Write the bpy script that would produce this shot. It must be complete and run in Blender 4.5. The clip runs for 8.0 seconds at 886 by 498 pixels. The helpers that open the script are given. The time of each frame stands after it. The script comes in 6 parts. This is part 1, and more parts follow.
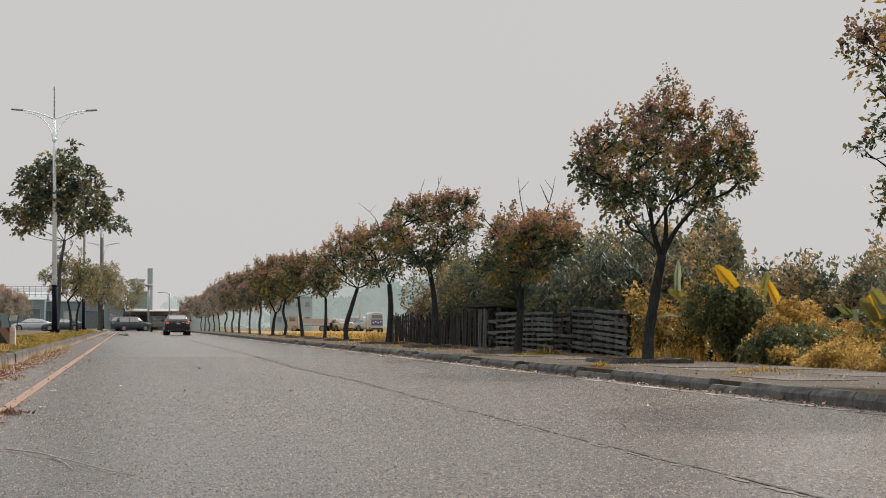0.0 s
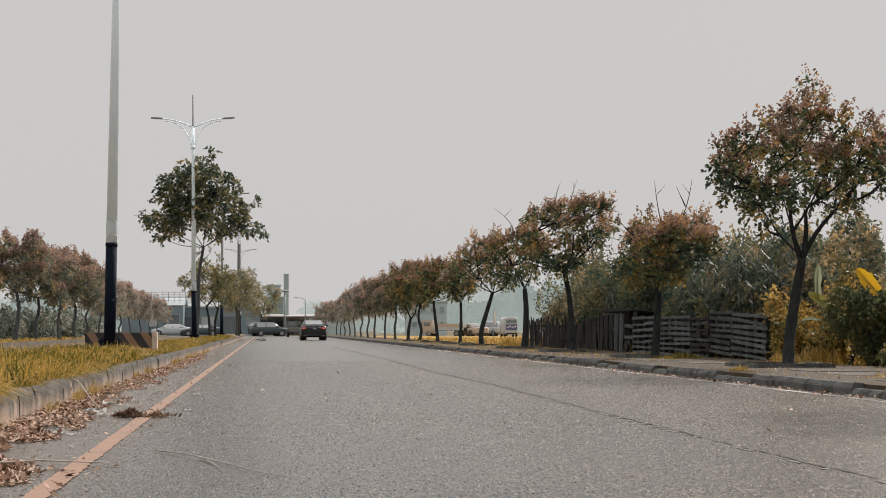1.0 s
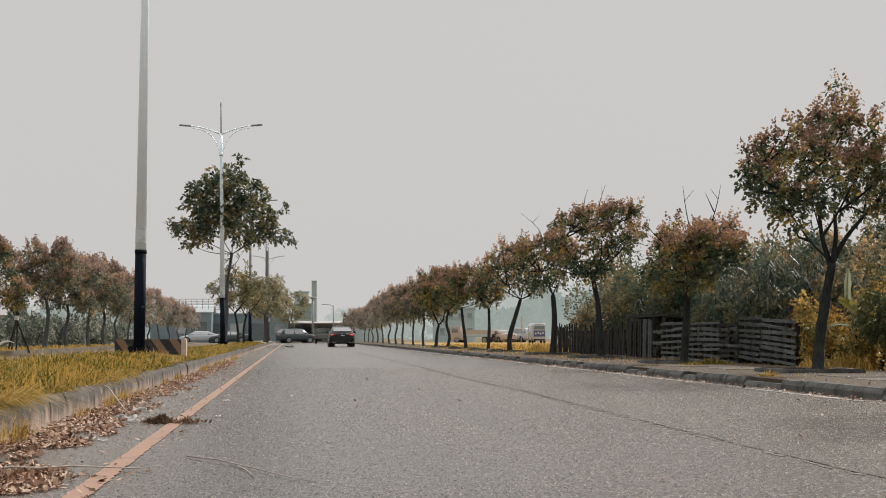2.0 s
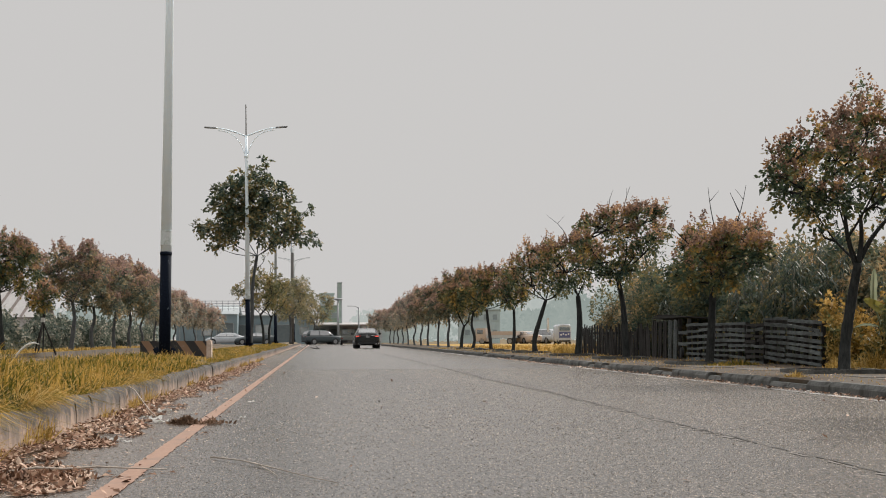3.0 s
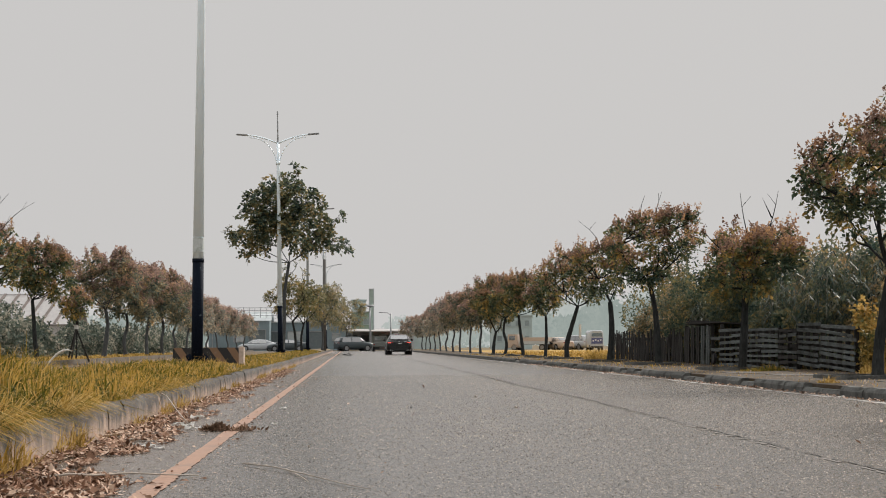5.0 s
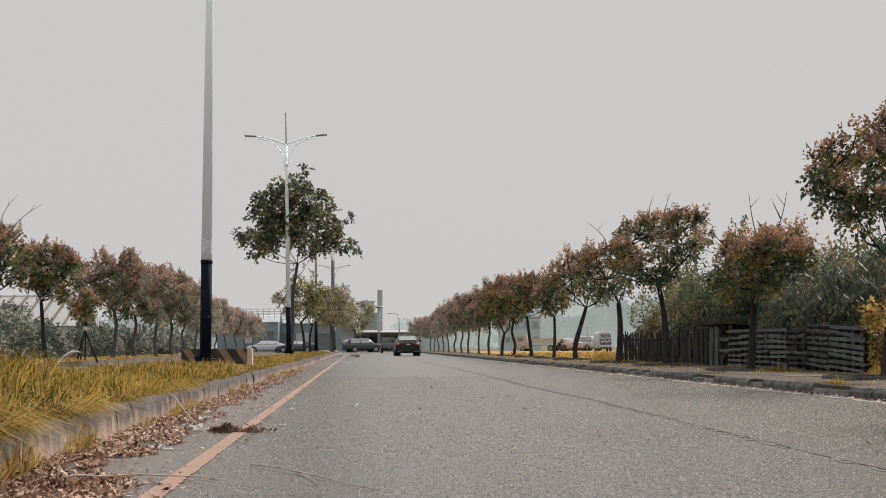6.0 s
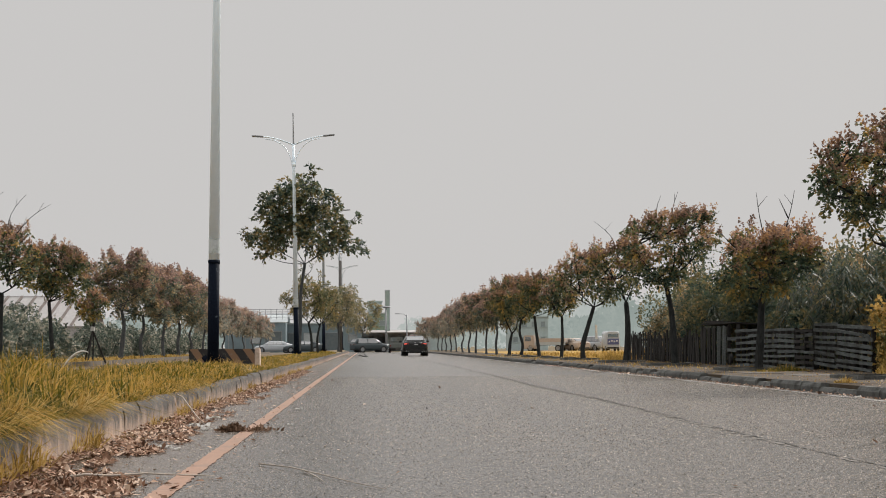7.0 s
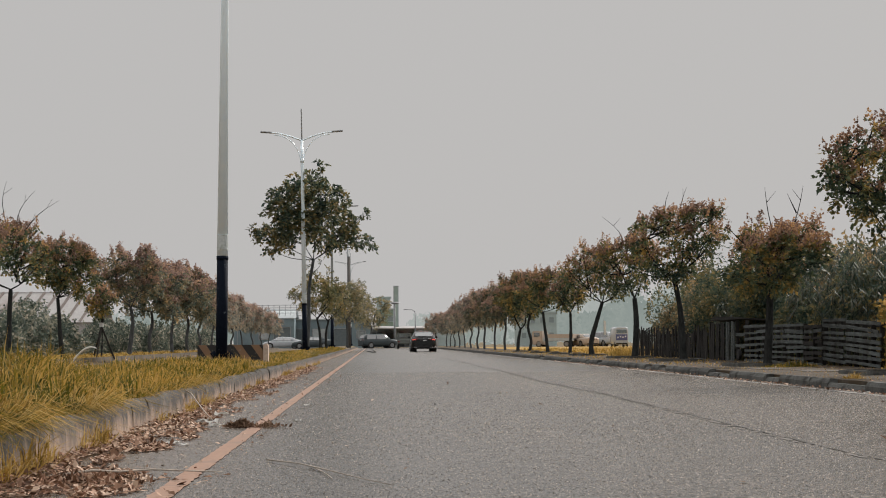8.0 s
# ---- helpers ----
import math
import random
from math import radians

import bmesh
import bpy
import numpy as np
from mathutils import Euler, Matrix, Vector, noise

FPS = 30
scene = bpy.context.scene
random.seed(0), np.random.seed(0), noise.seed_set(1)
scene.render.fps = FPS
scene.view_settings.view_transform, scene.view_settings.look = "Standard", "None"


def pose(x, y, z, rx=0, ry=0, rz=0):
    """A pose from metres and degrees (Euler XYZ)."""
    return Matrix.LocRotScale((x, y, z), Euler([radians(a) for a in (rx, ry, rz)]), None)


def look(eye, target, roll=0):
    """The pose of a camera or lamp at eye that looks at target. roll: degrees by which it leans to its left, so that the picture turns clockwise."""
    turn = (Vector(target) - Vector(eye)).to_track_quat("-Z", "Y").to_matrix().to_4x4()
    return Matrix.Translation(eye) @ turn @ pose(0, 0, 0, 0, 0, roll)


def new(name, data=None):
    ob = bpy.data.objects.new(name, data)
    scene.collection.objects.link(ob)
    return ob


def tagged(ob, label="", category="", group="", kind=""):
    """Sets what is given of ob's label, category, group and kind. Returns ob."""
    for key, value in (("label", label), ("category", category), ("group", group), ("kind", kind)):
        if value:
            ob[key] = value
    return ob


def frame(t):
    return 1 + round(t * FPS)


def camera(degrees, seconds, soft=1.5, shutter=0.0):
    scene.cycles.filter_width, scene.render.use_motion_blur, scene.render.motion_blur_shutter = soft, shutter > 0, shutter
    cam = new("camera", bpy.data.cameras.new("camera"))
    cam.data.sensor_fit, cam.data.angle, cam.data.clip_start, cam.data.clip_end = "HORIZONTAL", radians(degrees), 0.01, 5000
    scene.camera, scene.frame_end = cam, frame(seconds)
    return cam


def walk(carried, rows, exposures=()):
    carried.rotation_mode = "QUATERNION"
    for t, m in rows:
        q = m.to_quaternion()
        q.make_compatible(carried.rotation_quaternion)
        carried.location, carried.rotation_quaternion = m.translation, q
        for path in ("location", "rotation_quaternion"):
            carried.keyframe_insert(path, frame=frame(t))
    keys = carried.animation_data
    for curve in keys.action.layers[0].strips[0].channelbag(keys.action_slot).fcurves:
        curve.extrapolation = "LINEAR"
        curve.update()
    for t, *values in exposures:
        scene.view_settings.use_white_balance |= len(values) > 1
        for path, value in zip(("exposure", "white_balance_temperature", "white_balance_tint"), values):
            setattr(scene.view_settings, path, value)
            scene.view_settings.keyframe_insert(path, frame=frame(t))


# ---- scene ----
cam = camera(27.8, 8.0, soft=1.0)
# seconds, place in metres, turn in degrees
ROWS = [
    (0, 0.058, 0.017, 0.715, 92.449, -0.090, -9.983),
    (0.5, 0.030, 0.015, 0.710, 92.502, -0.047, -6.957),
    (1, 0.000, 0.000, 0.705, 92.601, 0.000, -5.705),
    (1.5, -0.017, -0.004, 0.702, 92.745, 0.040, -5.233),
    (3, -0.004, -0.007, 0.695, 92.857, 0.201, -4.005),
    (3.5, -0.001, 0.005, 0.694, 92.920, 0.182, -3.681),
    (4, -0.006, -0.008, 0.701, 92.968, 0.235, -3.388),
    (4.5, 0.001, -0.009, 0.697, 93.022, 0.281, -3.154),
    (6, 0.003, 0.011, 0.692, 93.100, 0.358, -2.709),
    (6.5, 0.006, 0.003, 0.694, 93.108, 0.374, -2.576),
    (7, 0.006, 0.007, 0.686, 93.104, 0.426, -2.466),
    (7.5, 0.001, 0.013, 0.682, 93.029, 0.438, -2.355),
    (8, 0.012, 0.010, 0.687, 92.972, 0.449, -2.191),
]
walk(cam, [(t, pose(*row)) for t, *row in ROWS],
     exposures=[(0, 0.0), (6.5, 0.0), (7.2, -0.04), (8, -0.22)])

# ---- light: hazy overcast day, a veiled sun ahead and to the right ----
SUN_TO = Vector((0.58, 0.60, 0.55)).normalized()
elevation = math.asin(SUN_TO.z)
azimuth = math.atan2(SUN_TO.x, SUN_TO.y)

sun = new("sun", bpy.data.lights.new("sun", "SUN"))
sun.data.energy, sun.data.angle, sun.data.color = 4.1, radians(4), (1.0, 0.95, 0.89)
sun.matrix_world = look((0, 0, 50), Vector((0, 0, 50)) - SUN_TO)

world = bpy.data.worlds.new("overcast")
scene.world = world
world.use_nodes = True
wn, wl = world.node_tree.nodes, world.node_tree.links
wn.clear()
sky = wn.new("ShaderNodeTexSky")
sky.sky_type, sky.sun_disc = "NISHITA", False
sky.sun_elevation, sky.sun_rotation = elevation, azimuth
sky.air_density, sky.dust_density = 1.0, 6.0
dim = wn.new("ShaderNodeVectorMath")
dim.operation = "SCALE"
dim.inputs["Scale"].default_value = 0.06
wl.new(sky.outputs["Color"], dim.inputs[0])
# cloud cover: even near the horizon, brighter towards the zenith
coord = wn.new("ShaderNodeTexCoord")
split = wn.new("ShaderNodeSeparateXYZ")
wl.new(coord.outputs["Generated"], split.inputs[0])
cover = wn.new("ShaderNodeValToRGB")
cover.color_ramp.interpolation = "EASE"
cover.color_ramp.elements[0].position = 0.19
cover.color_ramp.elements[0].color = (0.600, 0.588, 0.580, 1)
cover.color_ramp.elements[1].position = 1.0
cover.color_ramp.elements[1].color = (1.5, 1.49, 1.47, 1)
wl.new(split.outputs["Z"], cover.inputs[0])
veil = wn.new("ShaderNodeMix")
veil.data_type = "RGBA"
veil.inputs["Factor"].default_value = 0.975
wl.new(dim.outputs[0], veil.inputs["A"])
wl.new(cover.outputs[0], veil.inputs["B"])
back = wn.new("ShaderNodeBackground")
back.inputs["Strength"].default_value = 1.0
wl.new(veil.outputs["Result"], back.inputs["Color"])
wout = wn.new("ShaderNodeOutputWorld")
wl.new(back.outputs[0], wout.inputs["Surface"])

# ---- materials ----
def nodes_of(name):
    m = bpy.data.materials.new(name)
    m.use_nodes = True
    n, l = m.node_tree.nodes, m.node_tree.links
    return m, n, l, n["Principled BSDF"]


def place_of(n):
    return n.new("ShaderNodeNewGeometry").outputs["Position"]


def noise_of(n, l, vec, scale, detail=4.0, rough=0.6, stretch=None):
    if stretch:
        mp = n.new("ShaderNodeMapping")
        mp.inputs["Scale"].default_value = stretch
        l.new(vec, mp.inputs[0])
        vec = mp.outputs[0]
    t = n.new("ShaderNodeTexNoise")
    t.inputs["Scale"].default_value, t.inputs["Detail"].default_value = scale, detail
    t.inputs["Roughness"].default_value = rough
    l.new(vec, t.inputs["Vector"])
    return t.outputs["Fac"]


def ramp_of(n, l, fac, stops):
    r = n.new("ShaderNodeValToRGB")
    e = r.color_ramp.elements
    while len(e) < len(stops):
        e.new(0.5)
    for el, (p, c) in zip(e, stops):
        el.position, el.color = p, (*c, 1) if len(c) == 3 else c
    if fac is not None:
        l.new(fac, r.inputs[0])
    return r.outputs[0]


def mix_of(n, l, a, b, fac, kind="MIX"):
    m = n.new("ShaderNodeMix")
    m.data_type, m.blend_type = "RGBA", kind
    for key, v in (("A", a), ("B", b)):
        if isinstance(v, tuple):
            m.inputs[key].default_value = (*v, 1)
        else:
            l.new(v, m.inputs[key])
    if isinstance(fac, float):
        m.inputs["Factor"].default_value = fac
    else:
        l.new(fac, m.inputs["Factor"])
    return m.outputs["Result"]


def bump_of(n, l, p, height, strength, distance):
    b = n.new("ShaderNodeBump")
    b.inputs["Strength"].default_value, b.inputs["Distance"].default_value = strength, distance
    l.new(height, b.inputs["Height"])
    l.new(b.outputs[0], p.inputs["Normal"])


def grey(v):
    return (v, v, v)


def surface(name, c1, c2, fine=40.0, coarse=1.2, rough=0.8, metal=0.0, stain=None, stain_at=0.6, bump=0.3,
            depth=0.004, stretch=None, vary=0.0, spec=0.2):
    """Two tones by fine grain, a third tone in large stains, slight relief; vary: tone by piece."""
    m, n, l, p = nodes_of(name)
    pos = place_of(n)
    fac = noise_of(n, l, pos, fine, 5, 0.65, stretch)
    col = ramp_of(n, l, fac, [(0.3, c1), (0.7, c2)])
    big = noise_of(n, l, pos, coarse, 3, 0.6)
    if stain:
        col = mix_of(n, l, col, stain, ramp_of(n, l, big, [(stain_at - 0.08, grey(0)), (stain_at + 0.12, grey(1))]))
    else:
        col = mix_of(n, l, col, ramp_of(n, l, big, [(0.3, grey(0.75)), (0.7, grey(1.0))]), 0.8, "MULTIPLY")
    if vary:
        o = n.new("ShaderNodeObjectInfo").outputs["Random"]
        col = mix_of(n, l, col, ramp_of(n, l, o, [(0.0, grey(1 - vary)), (1.0, grey(1.0))]), 1.0, "MULTIPLY")
    l.new(col, p.inputs["Base Color"])
    p.inputs["Roughness"].default_value, p.inputs["Metallic"].default_value = rough, metal
    p.inputs["Specular IOR Level"].default_value = spec
    bump_of(n, l, p, fac, bump, depth)
    return m


def leafy(name, tones, through_light=0.35, gloss=0.5, size=0.6, single=0.5):
    """Leaves: tone by leaf, drifting in patches through the crown; some light passes."""
    m, n, l, p = nodes_of(name)
    isl = n.new("ShaderNodeNewGeometry").outputs["Random Per Island"]
    patch = noise_of(n, l, place_of(n), size * 2.2, 2, 0.5)
    s = n.new("ShaderNodeMath")
    s.operation = "MULTIPLY_ADD"
    l.new(isl, s.inputs[0])
    s.inputs[1].default_value = single
    half = n.new("ShaderNodeMath")
    half.operation = "MULTIPLY_ADD"
    l.new(patch, half.inputs[0])
    half.inputs[1].default_value, half.inputs[2].default_value = 2.0 - single, -0.5
    l.new(half.outputs[0], s.inputs[2])
    k = len(tones)
    col = ramp_of(n, l, s.outputs[0], [((i + 0.3) / k, c) for i, c in enumerate(tones)])
    l.new(col, p.inputs["Base Color"])
    p.inputs["Roughness"].default_value = gloss
    p.inputs["Specular IOR Level"].default_value = 0.16
    tr = n.new("ShaderNodeBsdfTranslucent")
    l.new(col, tr.inputs["Color"])
    mx = n.new("ShaderNodeMixShader")
    mx.inputs[0].default_value = through_light
    l.new(p.outputs[0], mx.inputs[1])
    l.new(tr.outputs[0], mx.inputs[2])
    l.new(mx.outputs[0], n["Material Output"].inputs["Surface"])
    return m


def plain(name, c, rough=0.5, metal=0.0, coat=0.0, emit=None):
    m, n, l, p = nodes_of(name)
    pos = place_of(n)
    g = noise_of(n, l, pos, 9.0, 4)
    col = mix_of(n, l, tuple(c), tuple(0.8 * v for v in c), ramp_of(n, l, g, [(0.45, grey(0)), (0.75, grey(1))]))
    l.new(col, p.inputs["Base Color"])
    p.inputs["Roughness"].default_value, p.inputs["Metallic"].default_value = rough, metal
    p.inputs["Coat Weight"].default_value = coat
    if emit:
        p.inputs["Emission Color"].default_value = (*emit[0], 1)
        p.inputs["Emission Strength"].default_value = emit[1]
    return m


def asphalt_material():
    m, n, l, p = nodes_of("asphalt")
    pos = place_of(n)
    v = n.new("ShaderNodeTexVoronoi")
    v.inputs["Scale"].default_value = 105.0
    l.new(pos, v.inputs["Vector"])
    chip = n.new("ShaderNodeSeparateColor")
    l.new(v.outputs["Color"], chip.inputs[0])
    col = ramp_of(n, l, chip.outputs[0], [(0.0, (0.026, 0.022, 0.019)), (0.45, (0.062, 0.053, 0.045)), (0.85, (0.125, 0.108, 0.093)), (1.0, (0.34, 0.30, 0.265))])
    mid = noise_of(n, l, pos, 70.0, 3, 0.7, (1.0, 0.16, 1.0))
    col = mix_of(n, l, col, ramp_of(n, l, mid, [(0.39, grey(0.28)), (0.5, grey(0.9)), (0.61, grey(1.85))]), 1.0, "MULTIPLY")
    # coarse mottling that still shows further off
    mott = noise_of(n, l, pos, 4.0, 8, 0.85)
    col = mix_of(n, l, col, ramp_of(n, l, mott, [(0.36, grey(0.74)), (0.5, grey(0.98)), (0.64, grey(1.28))]), 1.0, "MULTIPLY")
    grain = noise_of(n, l, pos, 26.0, 3, 0.7, (1.0, 0.12, 1.0))
    col = mix_of(n, l, col, ramp_of(n, l, grain, [(0.34, (0.62, 0.58, 0.54)), (0.66, (1.34, 1.26, 1.18))]), 1.0, "MULTIPLY")
    # worn wheel tracks and patches drawn out along the road
    track = noise_of(n, l, pos, 1.0, 4, 0.55, (0.9, 0.05, 1.0))
    col = mix_of(n, l, col, ramp_of(n, l, track, [(0.32, grey(0.72)), (0.68, (1.24, 1.19, 1.13))]), 1.0, "MULTIPLY")
    # the asphalt darkens steadily towards the median; dirt lies along its gutter
    lane = n.new("ShaderNodeSeparateXYZ")
    l.new(pos, lane.inputs[0])
    edge = n.new("ShaderNodeMapRange")
    edge.inputs["From Min"].default_value, edge.inputs["From Max"].default_value = -0.6, 3.6
    edge.inputs["To Min"].default_value, edge.inputs["To Max"].default_value = 0.48, 0.88
    l.new(lane.outputs["X"], edge.inputs["Value"])
    col = mix_of(n, l, col, edge.outputs[0], 1.0, "MULTIPLY")
    dirt = n.new("ShaderNodeMapRange")
    dirt.inputs["From Min"].default_value, dirt.inputs["From Max"].default_value = -1.75, -0.55
    dirt.inputs["To Min"].default_value, dirt.inputs["To Max"].default_value = 0.85, 0.0
    l.new(lane.outputs["X"], dirt.inputs["Value"])
    crumbs = noise_of(n, l, pos, 26.0, 5, 0.75)
    col = mix_of(n, l, col, ramp_of(n, l, crumbs, [(0.36, (0.036, 0.026, 0.018)), (0.66, (0.19, 0.13, 0.09))]), dirt.outputs[0])
    blot = noise_of(n, l, pos, 0.35, 5, 0.65)
    col = mix_of(n, l, col, (0.10, 0.095, 0.088), ramp_of(n, l, blot, [(0.60, grey(0)), (0.72, grey(0.55))]))
    l.new(col, p.inputs["Base Color"])
    p.inputs["Roughness"].default_value = 0.27
    # specular level climbs away from the median, broken up by the grain
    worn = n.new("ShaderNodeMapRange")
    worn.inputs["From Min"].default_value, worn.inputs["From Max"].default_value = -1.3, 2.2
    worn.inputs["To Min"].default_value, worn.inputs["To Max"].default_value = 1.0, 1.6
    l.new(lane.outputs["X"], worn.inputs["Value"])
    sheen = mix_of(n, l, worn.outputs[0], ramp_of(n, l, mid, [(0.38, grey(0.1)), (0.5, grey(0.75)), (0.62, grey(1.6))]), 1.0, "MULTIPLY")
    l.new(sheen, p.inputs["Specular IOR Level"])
    p.inputs["Specular Tint"].default_value = (1.0, 0.94, 0.88, 1)
    bump_of(n, l, p, v.outputs["Distance"], 0.28, 0.006)
    return m


def kerb_material():
    """Cast concrete with a sooty top and dark runs down the face."""
    m, n, l, p = nodes_of("stained_kerb_concrete")
    pos = place_of(n)
    fine = noise_of(n, l, pos, 24.0, 5, 0.65)
    col = ramp_of(n, l, fine, [(0.3, (0.22, 0.155, 0.115)), (0.7, (0.39, 0.28, 0.21))])
    runs = noise_of(n, l, pos, 4.2, 5, 0.68, (1.0, 1.0, 0.3))
    part_z = n.new("ShaderNodeSeparateXYZ")
    l.new(pos, part_z.inputs[0])
    soot = n.new("ShaderNodeMath")
    soot.operation = "MULTIPLY_ADD"
    l.new(part_z.outputs["Z"], soot.inputs[0])
    soot.inputs[1].default_value = 2.0
    l.new(runs, soot.inputs[2])
    col = mix_of(n, l, col, (0.036, 0.032, 0.028), ramp_of(n, l, soot.outputs[0], [(0.62, grey(0)), (0.84, grey(0.92))]))
    patchy = noise_of(n, l, pos, 1.7, 4, 0.6)
    col = mix_of(n, l, col, (0.16, 0.145, 0.125), ramp_of(n, l, patchy, [(0.55, grey(0)), (0.66, grey(0.5))]))
    o = n.new("ShaderNodeObjectInfo").outputs["Random"]
    col = mix_of(n, l, col, ramp_of(n, l, o, [(0.0, grey(0.7)), (1.0, grey(1.05))]), 1.0, "MULTIPLY")
    l.new(col, p.inputs["Base Color"])
    p.inputs["Roughness"].default_value = 0.9
    bump_of(n, l, p, fine, 0.7, 0.014)
    return m


def striped_material():
    """Black and yellow slanted warning stripes, worn to the concrete in places."""
    m, n, l, p = nodes_of("warning_stripes")
    pos = place_of(n)
    w = n.new("ShaderNodeTexWave")
    w.wave_type, w.bands_direction, w.wave_profile = "BANDS", "X", "SIN"
    mp = n.new("ShaderNodeMapping")
    mp.inputs["Rotation"].default_value = (0, radians(35), 0)
    l.new(pos, mp.inputs[0])
    l.new(mp.outputs[0], w.inputs["Vector"])
    w.inputs["Scale"].default_value = 1.05
    col = ramp_of(n, l, w.outputs["Fac"], [(0.54, (0.016, 0.015, 0.015)), (0.58, (0.20, 0.115, 0.065))])
    g = noise_of(n, l, pos, 14.0, 5, 0.7)
    col = mix_of(n, l, col, (0.24, 0.21, 0.18), ramp_of(n, l, g, [(0.6, grey(0)), (0.7, grey(0.7))]))
    l.new(col, p.inputs["Base Color"])
    p.inputs["Roughness"].default_value = 0.75
    bump_of(n, l, p, g, 0.3, 0.006)
    return m


def glass_material(name, tint, rough=0.05):
    m, n, l, p = nodes_of(name)
    p.inputs["Base Color"].default_value = (*tint, 1)
    p.inputs["Roughness"].default_value = rough
    p.inputs["IOR"].default_value = 3.2
    p.inputs["Coat Weight"].default_value = 0.7
    return m


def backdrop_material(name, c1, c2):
    """Pale distance behind everything; an emission colour puts the glow of hazy air into it."""
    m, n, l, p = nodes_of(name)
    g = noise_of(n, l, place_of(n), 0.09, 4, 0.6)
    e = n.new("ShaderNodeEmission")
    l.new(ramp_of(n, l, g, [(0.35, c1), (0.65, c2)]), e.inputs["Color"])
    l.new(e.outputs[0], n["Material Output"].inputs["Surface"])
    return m


